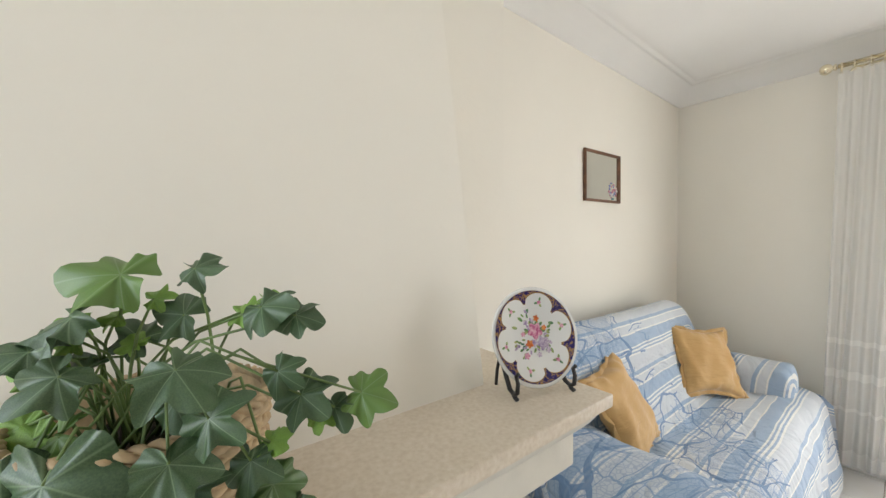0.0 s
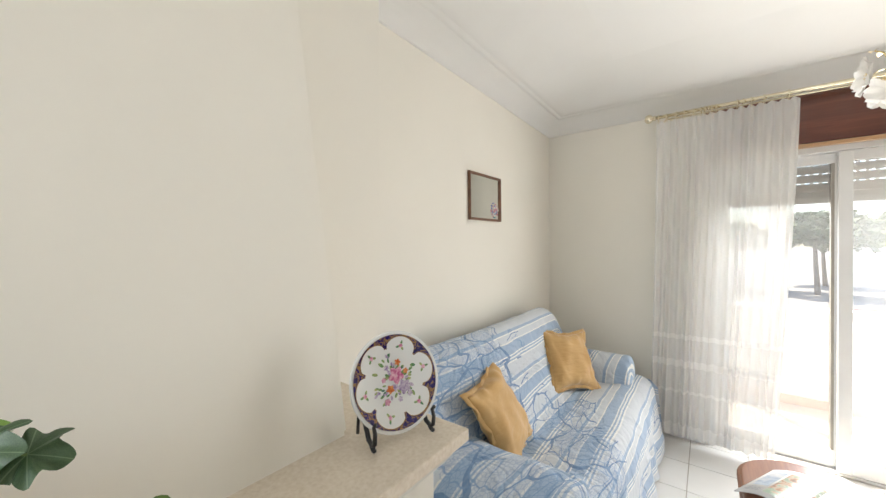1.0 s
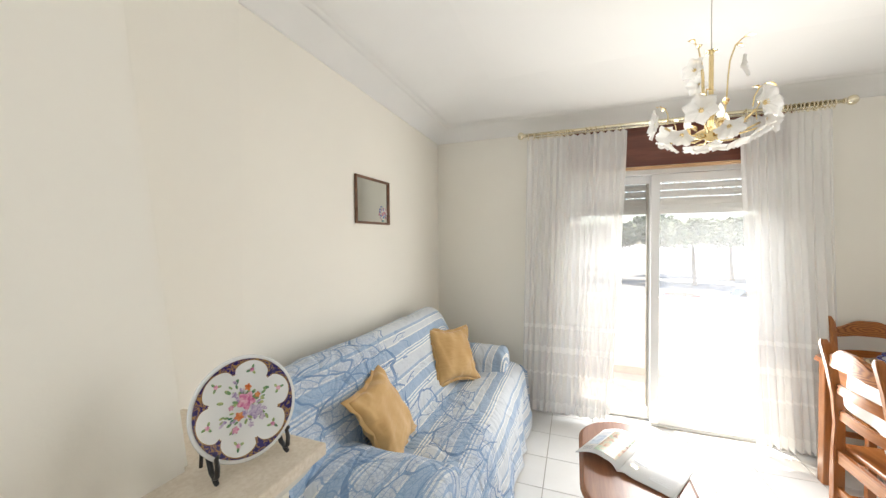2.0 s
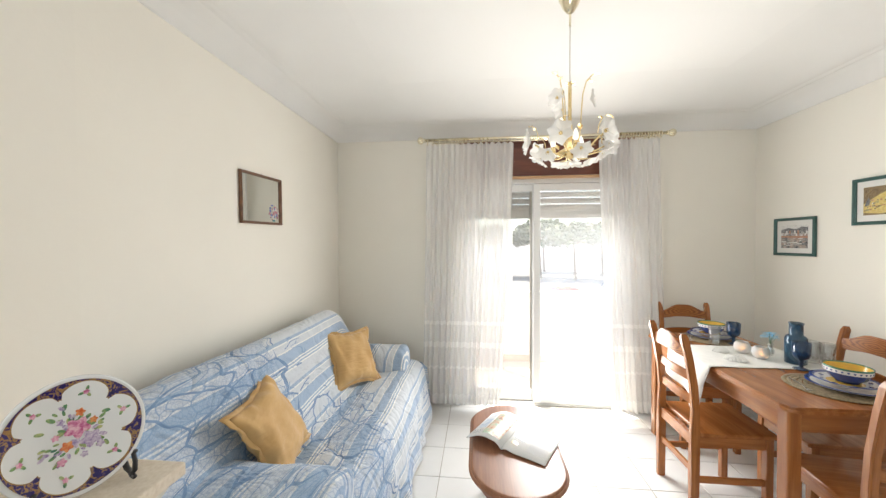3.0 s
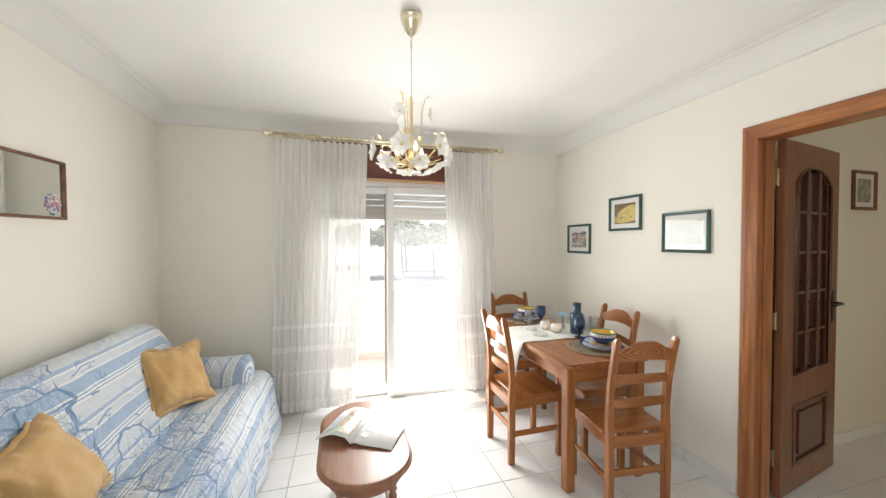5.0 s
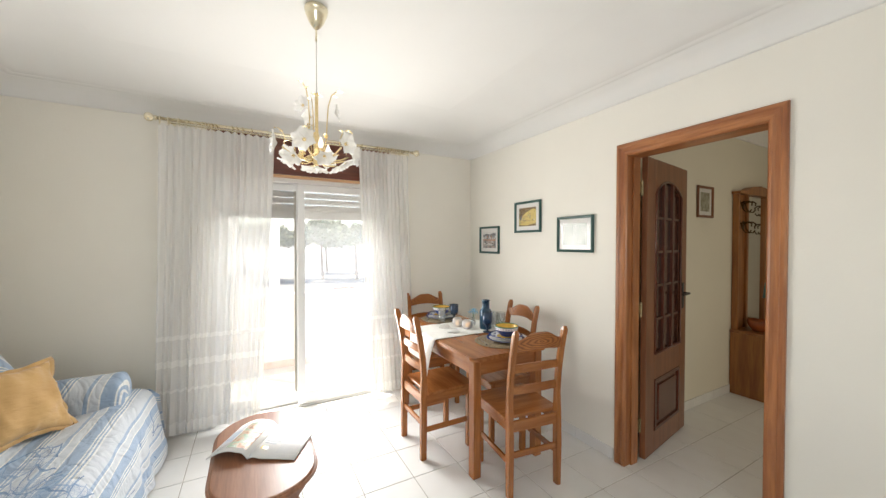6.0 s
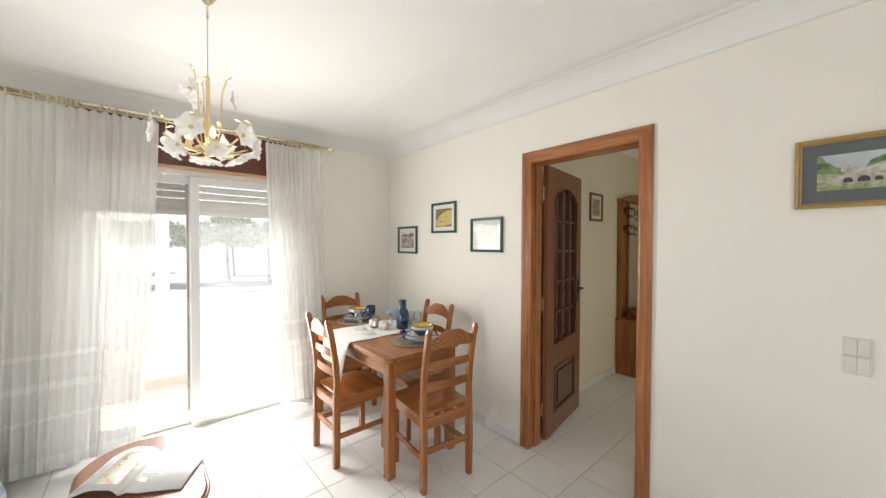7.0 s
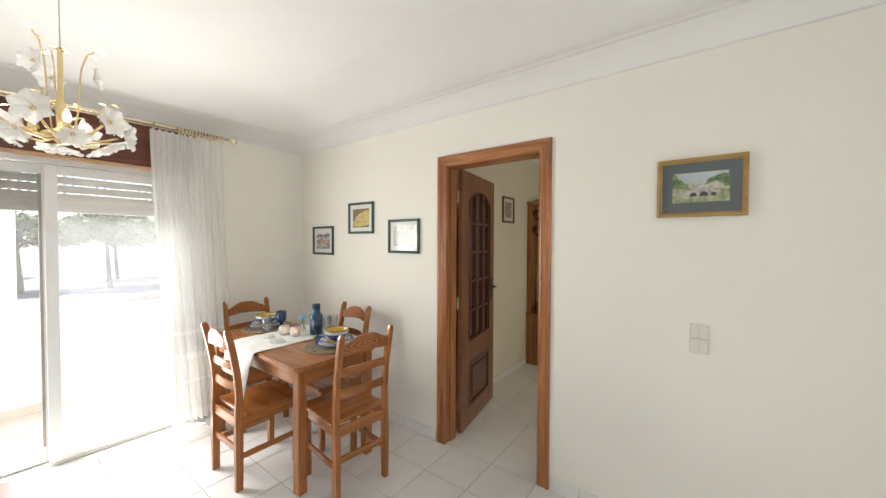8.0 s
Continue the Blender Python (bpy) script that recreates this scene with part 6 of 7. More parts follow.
flat([(-aw, -0.035), (-aw, -0.028), (-0.045, -0.014), (0.0, -0.008), (0.06, -0.012), (0.075, -0.014), (0.075, -0.042), (-0.045, -0.044)], 0.0017, STONE_P, "painted_bridge")
for ax_, r_ in ((-0.026, 0.013), (0.014, 0.016), (0.050, 0.010)):
    flat([(ax_ - r_, -0.043)] + [(ax_ - r_ * math.cos(math.pi * k / 8), -0.036 + 0.9 * r_ * math.sin(math.pi * k / 8)) for k in range(9)] + [(ax_ + r_, -0.043)], 0.0022, DARK_P, "painted_arch")
on_door_wall(p, -3.345, 1.752, 0)

p = framed("hall_picture", 0.27, 0.285, 0.022, 0.02, LEAF, MOUNT, 0.035, patch_material("hall_print", [(0.3, (0.13, 0.12, 0.07)), (0.5, (0.30, 0.29, 0.20)), (0.7, (0.45, 0.44, 0.36))], 24, 4), "small print in a brown wooden frame", "picture")
p.matrix_world = pose(-1.622, -1.47, 1.842, 0, 0, -90)

p = framed("wall_mirror", 0.392, 0.292, 0.015, 0.018, BROWN_FRAME, MIRROR, 0.0, None, "brown framed mirror with a painted flower bouquet", "mirror", glaze=False)
p.matrix_world = pose(-1.158, L - 0.002, 1.7245, 0, -0.9, 0)
bouquet = [patch_material("painted_petals_" + k, [(0.3, a), (0.7, b)], 60, 2) for k, a, b in
           (("blue", (0.10, 0.14, 0.38), (0.30, 0.34, 0.62)), ("pink", (0.42, 0.10, 0.18), (0.62, 0.32, 0.36)), ("white", (0.66, 0.64, 0.58), (0.80, 0.78, 0.72)))]
rnd = random.Random(11)
for k in range(64):
    a, r = rnd.uniform(0, 6.283), 0.052 * math.sqrt(rnd.random())
    bx, bz, s = 0.116 + r * math.cos(a), -0.070 + 0.9 * r * math.sin(a), rnd.uniform(0.004, 0.009) * (1.15 - 8 * r)
    out = [(bx + s * (1 + 0.3 * math.cos(5 * t)) * math.cos(t), bz + s * (1 + 0.3 * math.cos(5 * t)) * math.sin(t)) for t in [6.283 * j / 15 for j in range(15)]]
    part("painted_blossom", prism(out, -0.0062 - 0.00004 * k, -0.0055, "y"), bouquet[k % 3 if r > 0.022 else 2 - k % 2], p)
part("painted_vase", prism([(0.106, -0.126), (0.128, -0.126), (0.133, -0.114), (0.101, -0.114)], -0.0066, -0.0055, "y"), TEAL, p)
part("nail", tube([(0.0, 0.001, 0.149), (0.0, -0.008, 0.151)], 0.003, 8), STEEL, p)

SWITCH = plain("cream_switch_plastic", (0.74, 0.71, 0.64), 0.35, vary=0.02, bump_s=0.0)
sw = empty("light_switch", (-3.352, 0.0, 1.034))
tagged(sw, "double cream plastic light switch plate", "light switch")
for k in (-1, 1):
    part("plate", boxes((-0.037, 0.037, 0.0, 0.007, k * 0.036 - 0.0345, k * 0.036 + 0.0345), bev=0.003), SWITCH, sw)
    for j in (-1, 1):
        part("rocker", boxes((j * 0.0165 - 0.0155, j * 0.0165 + 0.0155, 0.0075, 0.0105, k * 0.036 - 0.030, k * 0.036 + 0.030), bev=0.0015), SWITCH, sw)
# ---- mantel, plate on its stand, ivy ----
def stone_material():
    m, n, l, b = tree_of("beige_limestone")
    t = noise_tex(n, l, 150, 6.0)
    v = n.new("ShaderNodeTexVoronoi")
    v.inputs["Scale"].default_value = 240
    tc = n.new("ShaderNodeTexCoord")
    l.new(tc.outputs["Object"], v.inputs["Vector"])
    r = ramp(n, l, t.outputs["Fac"], [(0.3, (0.64, 0.55, 0.44)), (0.5, (0.70, 0.615, 0.50)), (0.7, (0.75, 0.67, 0.57))])
    r2 = ramp(n, l, v.outputs["Distance"], [(0.05, (0.80, 0.74, 0.66)), (0.25, (1, 1, 1))])
    mx = n.new("ShaderNodeMixRGB")
    mx.blend_type = 'MULTIPLY'
    mx.inputs[0].default_value = 0.35
    l.new(r.outputs[0], mx.inputs[1])
    l.new(r2.outputs[0], mx.inputs[2])
    l.new(mx.outputs[0], b.inputs["Base Color"])
    b.inputs["Roughness"].default_value = 0.38
    bump(n, l, t.outputs["Fac"], b, 0.05, 0.001)
    return m


STONE = stone_material()
PALE_STONE = plain("pale_carved_stone", (0.70, 0.67, 0.60), 0.55, vary=0.06, scale=18, bump_s=0.1)
mt = new("mantelpiece")
tagged(mt, "beige limestone mantel shelf on pale moulded stone", "mantelpiece", kind="structure")
MX0, MX1, MY0, MY1 = -3.82, -2.603, 2.755, 3.129
part("shelf", boxes((MX0, MX1, MY0, MY1, 1.084, 1.105), bev=0.003), STONE, mt, "polished speckled beige limestone slab")


def cove(z0, z1, d0, d1, steps):
    bm = bmesh.new()
    rows = []
    for i in range(steps + 1):
        t = i / steps
        d = d1 + (d0 - d1) * (1 - math.sin(t * math.pi / 2))
        z = z0 + (z1 - z0) * t
        rows.append([bm.verts.new(p) for p in ((MX0 + d, MY1, z), (MX0 + d, MY0 + d, z), (MX1 - d, MY0 + d, z), (MX1 - d, MY1, z))])
    for a, b in zip(rows, rows[1:]):
        for i in range(3):
            bm.faces.new((a[i], a[i + 1], b[i + 1], b[i]))
    bm.faces.new(rows[0]), bm.faces.new(rows[-1])
    return bm


part("cove_moulding", cove(1.040, 1.0835, 0.040, 0.014, 8), PALE_STONE, mt)
part("frieze", boxes((MX0 + 0.043, MX1 - 0.043, MY0 + 0.043, MY1, 0.985, 1.0395), bev=0.003), PALE_STONE, mt)
part("lintel", boxes((MX0 + 0.12, MX1 - 0.20, MY0 + 0.16, MY1, 0.86, 0.9845), bev=0.003), PALE_STONE, mt)
part("pilaster", boxes((MX1 - 0.40, MX1 - 0.22, MY0 + 0.17, MY1, 0, 0.8595), bev=0.004), PALE_STONE, mt)
part("pilaster", boxes((MX0 + 0.14, MX0 + 0.32, MY0 + 0.17, MY1, 0, 0.8595), bev=0.004), PALE_STONE, mt)
part("firebox_back", boxes((MX0 + 0.32, MX1 - 0.40, MY1 - 0.03, MY1, 0, 0.8595)), BLACK, mt)

# decorative plate
PORCELAIN = plain("white_porcelain", (0.80, 0.81, 0.80), 0.06, vary=0.02, scale=10, bump_s=0.0, coat=0.4)
COBALT_GLAZE = patch_material("cobalt_and_gilt_glaze", [(0.36, (0.022, 0.016, 0.085)), (0.50, (0.035, 0.025, 0.14)), (0.54, (0.36, 0.21, 0.08)), (0.61, (0.30, 0.17, 0.07)), (0.65, (0.03, 0.022, 0.11))], 130, 3, 0.1, 1.2)
GILT_LINE = plain("gilt_glaze", (0.45, 0.27, 0.10), 0.25, 0.4, vary=0.1, bump_s=0.0)
PINK_P = patch_material("painted_rose", [(0.35, (0.50, 0.10, 0.24)), (0.5, (0.68, 0.28, 0.42)), (0.65, (0.80, 0.52, 0.60))], 190, 3, 0.1, 0.6)
MAUVE_P = patch_material("painted_mauve_flower", [(0.35, (0.30, 0.22, 0.42)), (0.65, (0.70, 0.62, 0.70))], 190, 3, 0.1, 0.6)
ORANGE_P = patch_material("painted_orange_flower", [(0.35, (0.60, 0.12, 0.04)), (0.65, (0.78, 0.36, 0.14))], 190, 3, 0.1)
LEAF_P = patch_material("painted_leaf", [(0.35, (0.06, 0.20, 0.13)), (0.5, (0.20, 0.34, 0.14)), (0.65, (0.50, 0.52, 0.24))], 120, 3, 0.1)


def display_plate():
    R = 0.080
    p = new("display_plate")
    tagged(p, "porcelain display plate with painted flowers and cobalt scalloped rim", "plate")
    # local: face along +z
    part("body", lathe([(0, -0.002), (R * 0.55, -0.002), (R * 0.6, 0.0), (R * 0.98, 0.008), (R, 0.0105), (R * 0.985, 0.0125), (R * 0.93, 0.0115), (R * 0.62, 0.004), (0, 0.003)], 64), PORCELAIN, p, smooth=True)
    zf = lambda r: 0.0034 + max(0.0, (r / R - 0.61)) / 0.32 * 0.0082

    def scallop(a):
        t = (a / (2 * math.pi / 6)) % 1.0
        tt = min(t, 1 - t)
        return R * (0.675 + 0.02 * math.cos(tt * 90) if tt < 0.05 else 0.715 + 0.19 * math.sin(math.pi * (tt - 0.05) / 0.9) ** 0.55)
    for name, off, mat, dz in (("gilt_line", -0.0014, GILT_LINE, 0.0004), ("cobalt_border", 0.0, COBALT_GLAZE, 0.0008)):
        bm = bmesh.new()
        n = 180
        rows = []
        for i in range(n):
            a = 2 * math.pi * i / n
            r0, r1 = scallop(a + 0.3) + off, R * 0.925
            rows.append([bm.verts.new((r * math.cos(a), r * math.sin(a), zf(r) + dz)) for r in (r0, (r0 + r1) / 2, r1)])
        for i in range(n):
            a, b = rows[i], rows[(i + 1) % n]
            for k in range(2):
                bm.faces.new((a[k], a[k + 1], b[k + 1], b[k]))
        part(name, bm, mat, p, smooth=True)

    def blot(name, x, y, s, mat, petals, spin=0.0, long=1.0, dz=0.0006):
        c, sn = math.cos(spin), math.sin(spin)
        bm = bmesh.new()
        k = 24
        vs = []
        for j in range(k):
            t = 6.283 * j / k
            r = s * (1 + 0.22 * math.cos(petals * t))
            u, w = r * math.cos(t) * long, r * math.sin(t)
            px, py = x + u * c - w * sn, y + u * sn + w * c
            vs.append(bm.verts.new((px, py, zf(math.hypot(px, py)) + dz)))
        bm.faces.new(vs)
        part(name, bm, mat, p)
    rnd = random.Random(4)
    for k in range(58):
        a, r = rnd.uniform(0, 6.283), rnd.uniform(0.012, 0.040)
        blot("painted_leaf", r * math.cos(a), r * math.sin(a) * 1.05, rnd.uniform(0.0013, 0.0026), rnd.choice((LEAF_P, LEAF_P, LEAF_P, MAUVE_P)), 1, a + rnd.uniform(-0.6, 0.6), 2.1, 0.0005)
    for x, y, s, mat in ((0.003, 0.008, 0.0125, PINK_P), (0.015, -0.012, 0.0105, MAUVE_P), (-0.010, -0.012, 0.0062, ORANGE_P), (-0.001, -0.011, 0.0058, MAUVE_P), (0.008, 0.028, 0.005, ORANGE_P), (-0.017, -0.03, 0.0048, PINK_P), (0.024, -0.024, 0.0045, MAUVE_P), (-0.013, 0.022, 0.0040, MAUVE_P), (0.021, 0.012, 0.0042, ORANGE_P), (-0.020, 0.004, 0.0038, PINK_P), (0.006, -0.030, 0.0040, MAUVE_P), (0.002, 0.009, 0.0065, PINK_P)):
        blot("painted_flower", x, y, s, mat, 5, x * 300, 1.0, 0.0009 + s * 0.02)
    for k in range(6):
        a = 2 * math.pi * (k + 0.5) / 6 - 0.3
        cx, cy = R * 0.70 * math.cos(a), R * 0.70 * math.sin(a)
        for j in range(3):
            blot("painted_leaf", cx + 0.0045 * math.cos(a + 2 * j), cy + 0.0045 * math.sin(a + 2 * j), 0.0018, LEAF_P, 1, a + 2 * j, 2.0, 0.0006)
        blot("painted_flower", cx, cy, 0.0032, PINK_P, 5, 0, 1.0, 0.001)
    nrm = Vector((-0.30, -0.92, 0.26)).normalized()
    up_c = Vector((-2.698, 2.826, 1.1165))
    m = facing((0, 0, 0), nrm, 0)
    upv = (m.to_3x3() @ Vector((0, 1, 0)))
    p.matrix_world = Matrix.Translation(up_c + upv * R) @ m
    return m, up_c, upv


pm, p_foot, p_up = display_plate()


def plate_stand():
    s = new("plate_stand")
    tagged(s, "black curled plate stand on the mantel", "plate stand")
    side = pm.to_3x3() @ Vector((1, 0, 0))
    nrm = pm.to_3x3() @ Vector((0, 0, 1))
    fl = Vector((nrm.x, nrm.y, 0)).normalized()
    z0 = 1.106
    for k in (-1, 1):
        o = Vector((p_foot.x, p_foot.y, 0)) + side * (0.052 * k)
        P = lambda f, z: o + fl * f + Vector((0, 0, z))
        line = [P(-0.035, z0 + 0.060), P(-0.016, z0 + 0.030), P(-0.004, z0 + 0.013), P(0.010, z0 + 0.010), P(0.018, z0 + 0.016), P(0.020, z0 + 0.030), P(0.015, z0 + 0.040), P(0.021, z0 + 0.046)]
        part("cradle_arm", tube(line, 0.0042, 8, r_end=0.003), BLACK, s, smooth=True)
        foot = [P(0.008, z0 + 0.010), P(0.012, z0 + 0.006), P(0.016, z0 + 0.0045), P(0.019, z0 + 0.007)]
        part("front_foot", tube(foot, 0.0042, 8, r_end=0.0025), BLACK, s, smooth=True)
        part("rear_leg", tube([P(-0.035, z0 + 0.060), P(-0.046, z0 + 0.03), P(-0.05, z0 + 0.0030)], 0.0028, 8), BLACK, s, smooth=True)
    b = Vector((p_foot.x, p_foot.y, 0))
    part("cross_bar", tube([b - side * 0.052 - fl * 0.020 + Vector((0, 0, z0 + 0.037)), b + side * 0.052 - fl * 0.020 + Vector((0, 0, z0 + 0.037))], 0.003, 8), BLACK, s)


plate_stand()

# ivy in a woven basket
WICKER = plain("woven_wicker", (0.46, 0.34, 0.20), 0.7, vary=0.3, scale=60, bump_s=0.3, bump_d=0.002)
SOIL = plain("dark_soil", (0.03, 0.022, 0.015), 0.95, vary=0.4, scale=80, bump_s=0.8, bump_d=0.004)


def ivy_material():
    m, n, l, b = tree_of("ivy_leaf")
    uv = n.new("ShaderNodeUVMap")
    uv.uv_map = "UVMap"
    sep = n.new("ShaderNodeSeparateXYZ")
    l.new(uv.outputs[0], sep.inputs[0])
    # pale veins that fan out from the stalk
    at = n.new("ShaderNodeMath")
    at.operation = 'ARCTAN2'
    l.new(sep.outputs[0], at.inputs[0])
    l.new(sep.outputs[1], at.inputs[1])
    mul = n.new("ShaderNodeMath")
    mul.operation = 'MULTIPLY'
    mul.inputs[1].default_value = 1.03
    l.new(at.outputs[0], mul.inputs[0])
    fr = n.new("ShaderNodeMath")
    fr.operation = 'PINGPONG'
    fr.inputs[1].default_value = 0.5
    l.new(mul.outputs[0], fr.inputs[0])
    ln = n.new("ShaderNodeVectorMath")
    ln.operation = 'LENGTH'
    l.new(uv.outputs[0], ln.inputs[0])
    wd = n.new("ShaderNodeMath")
    wd.operation = 'MULTIPLY'
    l.new(fr.outputs[0], wd.inputs[0])
    l.new(ln.outputs["Value"], wd.inputs[1])
    vein = ramp(n, l, wd.outputs[0], [(0.0, (1, 1, 1)), (0.015, (0, 0, 0))])
    t = noise_tex(n, l, 45, 4.0)
    oi = n.new("ShaderNodeObjectInfo")
    r = ramp(n, l, t.outputs["Fac"], [(0.35, (0.042, 0.088, 0.038)), (0.65, (0.074, 0.132, 0.056))])
    young = ramp(n, l, oi.outputs["Random"], [(0.72, (0, 0, 0)), (0.80, (1, 1, 1))])
    mx = n.new("ShaderNodeMixRGB")
    l.new(young.outputs[0], mx.inputs[0])
    l.new(r.outputs[0], mx.inputs[1])
    mx.inputs[2].default_value = (0.105, 0.195, 0.040, 1)
    m2 = n.new("ShaderNodeMixRGB")
    k = n.new("ShaderNodeMath")
    k.operation = 'MULTIPLY'
    k.inputs[1].default_value = 0.55
    l.new(vein.outputs[0], k.inputs[0])
    l.new(k.outputs[0], m2.inputs[0])
    l.new(mx.outputs[0], m2.inputs[1])
    m2.inputs[2].default_value = (0.24, 0.34, 0.19, 1)
    l.new(m2.outputs[0], b.inputs["Base Color"])
    b.inputs["Roughness"].default_value = 0.42
    b.inputs["Subsurface Weight"].default_value = 0.08
    b.inputs["Subsurface Radius"].default_value = (0.004, 0.006, 0.002)
    bump(n, l, t.outputs["Fac"], b, 0.12, 0.002)
    return m


IVY = ivy_material()
IVY_YOUNG = plain("young_ivy_leaf", (0.19, 0.34, 0.06), 0.5, vary=0.3, scale=50, bump_s=0.2, bump_d=0.002)
IVY_YOUNG.node_tree.nodes["Principled BSDF"].inputs["Subsurface Weight"].default_value = 0.15
IVY_YOUNG.node_tree.nodes["Principled BSDF"].inputs["Subsurface Radius"].default_value = (0.004, 0.006, 0.002)
IVY_STEM = plain("ivy_stalk", (0.13, 0.20, 0.06), 0.5, vary=0.25, scale=40)


def ivy_leaf_mesh(seed, skin=None):
    """Five-lobed leaf, stalk at the origin, tip along +y, about 1 long."""
    rnd = random.Random(seed)
    lobes = [(0.0, 1.0), (1.0, 0.86), (-1.0, 0.86), (2.1, 0.66), (-2.1, 0.66)]
    lobes = [(a + rnd.uniform(-0.1, 0.1), r * rnd.uniform(0.9, 1.1)) for a, r in lobes]
    n = 60

    def rad(a):
        v = 0.53
        for la, lr in lobes:
            d = math.atan2(math.sin(a - la), math.cos(a - la))
            v = max(v, lr * (1 - min(1, abs(d) / 0.62) ** 1.2 * 0.48) if abs(d) < 0.75 else 0)
        cut = abs(math.atan2(math.sin(a - math.pi), math.cos(a - math.pi)))
        if cut < 0.45:
            v *= 0.18 + 0.82 * cut / 0.45
        return v
    bm = bmesh.new()
    uvl = bm.loops.layers.uv.new("UVMap")
    rings = []
    curl = rnd.uniform(0.22, 0.50)
    for k in range(7):
        t = k / 6
        row = []
        for i in range(n):
            a = -math.pi + 2 * math.pi * i / n
            r = rad(a) * t
            x, y = r * math.sin(a), r * math.cos(a)
            z = -curl * (x * x * 0.9 + 0.5 * y * y) + 0.15 * t * t * math.sin(4 * a + seed) + 0.08 * t * t * math.sin(9 * a + 2 * seed)
            row.append(bm.verts.new((x, y, z)) if k else None)
        rings.append(row)
    c = bm.verts.new((0, 0, 0))
    for i in range(n):
        j = (i + 1) % n
        bm.faces.new((c, rings[1][i], rings[1][j]))
        for k in range(1, 6):
            bm.faces.new((rings[k][i], rings[k + 1][i], rings[k + 1][j], rings[k][j]))
    for f in bm.faces:
        for lp in f.loops:
            lp[uvl].uv = (lp.vert.co.x, lp.vert.co.y)
    me = bpy.data.meshes.new("leaf")
    bm.to_mesh(me)
    bm.free()
    me.materials.append(skin or IVY)
    for pl in me.polygons:
        pl.use_smooth = True
    return me


def ivy():
    B = Vector((-3.172, 2.826, 1.106))
    iv = new("ivy_plant")
    tagged(iv, "green ivy plant in a woven wicker basket", "potted plant")
    # woven basket
    body = part("basket", lathe([(0, 0.0), (0.062, 0.0), (0.071, 0.055), (0.077, 0.116), (0.073, 0.116), (0.066, 0.055), (0.058, 0.008), (0, 0.008)], 36, m=Matrix.Translation(B)), WICKER, iv, smooth=True)
    for k in range(24):
        z = 0.004 + 0.0049 * k
        R = 0.0635 + 0.0145 * min(1, z / 0.116) ** 0.8
        pts = []
        for i in range(161):
            a = 6.2832 * i / 160
            r = R + 0.0018 * math.sin(a * 21 + math.pi * (k % 2))
            pts.append(B + Vector((r * math.cos(a), r * math.sin(a), z + 0.0014 * math.sin(a * 15 + 1.2 + 0.9 * k))))
        part("wicker_strand", tube(pts, 0.0031, 7), WICKER, body, smooth=True)
    for ph in (0, math.pi):
        pts = [B + Vector(((0.0775 + 0.0025 * math.sin(25 * a + ph)) * math.cos(a), (0.0775 + 0.0025 * math.sin(25 * a + ph)) * math.sin(a), 0.120 + 0.0025 * math.cos(25 * a + ph))) for a in [6.2832 * i / 170 for i in range(171)]]
        part("braided_rim", tube(pts, 0.0028, 7), WICKER, body, smooth=True)
    part("soil", lathe([(0, 0.092), (0.045, 0.094), (0.071, 0.089)], 24, m=Matrix.Translation(B)), SOIL, iv)
    meshes = [ivy_leaf_mesh(s) for s in range(5)]
    small = [ivy_leaf_mesh(s, IVY_YOUNG) for s in range(5, 8)]
    right, fwd = Vector((0.8, -0.6, 0)), Vector((0.6, 0.8, 0))
    rnd = random.Random(8)
    # offsets in cm from the basket's axis at rim height: across, up, towards the wall, and leaf length
    crown = [(-3.2, 8.6, 0.5, 6.6), (2.1, 9.0, 1.5, 3.6), (-6.2, 5.6, -0.5, 6.4), (7.6, 6.0, 1.5, 4.8), (10.2, 5.2, 2.2, 4.0),
             (0.4, 5.2, 2.5, 4.6), (4.2, 2.8, -3.6, 5.6), (-3.6, 3.2, 2.8, 4.0), (-6.8, 1.2, 1.0, 4.2), (-2.2, -3.0, -6.2, 9.0), (2.0, -0.4, -0.8, 4.2), (-8.4, 3.4, -1.5, 5.6), (-4.6, 2.2, -3.0, 4.6)]
    trail = [(9.6, 2.4, 0.0, 3.6), (11.2, 0.4, 0.6, 4.8), (15.8, 0.0, 2.0, 4.6), (13.6, -1.0, 1.6, 3.2), (8.2, -3.4, -1.5, 4.2), (4.6, -4.6, -3.0, 4.4), (9.6, -5.4, -1.0, 4.6),
             (10.2, -8.2, -0.5, 4.6), (-8.2, -3.6, -2.0, 4.6), (-5.2, -1.2, -2.5, 4.0), (6.8, -8.4, -3.4, 4.0), (0.2, -8.0, -5.0, 4.6), (-6.4, -4.2, -4.6, 6.6), (-4.6, -4.6, -6.4, 9.0), (4.4, -1.8, -4.6, 5.2), (2.8, -5.2, -6.2, 5.4), (6.2, 0.4, -3.2, 5.0), (-3.4, -7.5, -6.0, 6.0)]
    young = [(-8.6, 5.6, 2.0, 2.8), (-5.4, 6.0, 2.5, 2.6), (-2.6, 7.4, 3.0, 2.4), (-7.6, 4.6, 1.0, 3.0), (-9.0, 3.0, 1.0, 2.8), (-3.4, 4.0, 2.0, 2.2), (5.0, 6.2, 3.0, 2.8),
             (7.4, 7.4, 2.8, 2.4), (-9.5, -1.2, -1.0, 3.4), (-7.6, -1.6, -2.0, 3.6), (9.2, -2.6, -0.6, 3.0), (-11.0, -3.2, -1.5, 3.4), (-10.2, 2.2, 0.5, 2.8), (1.6, -6.2, -5.6, 3.0), (12.4, -1.4, 1.0, 2.2)]
    rim = Vector((-3.169, 2.781, 1.241))
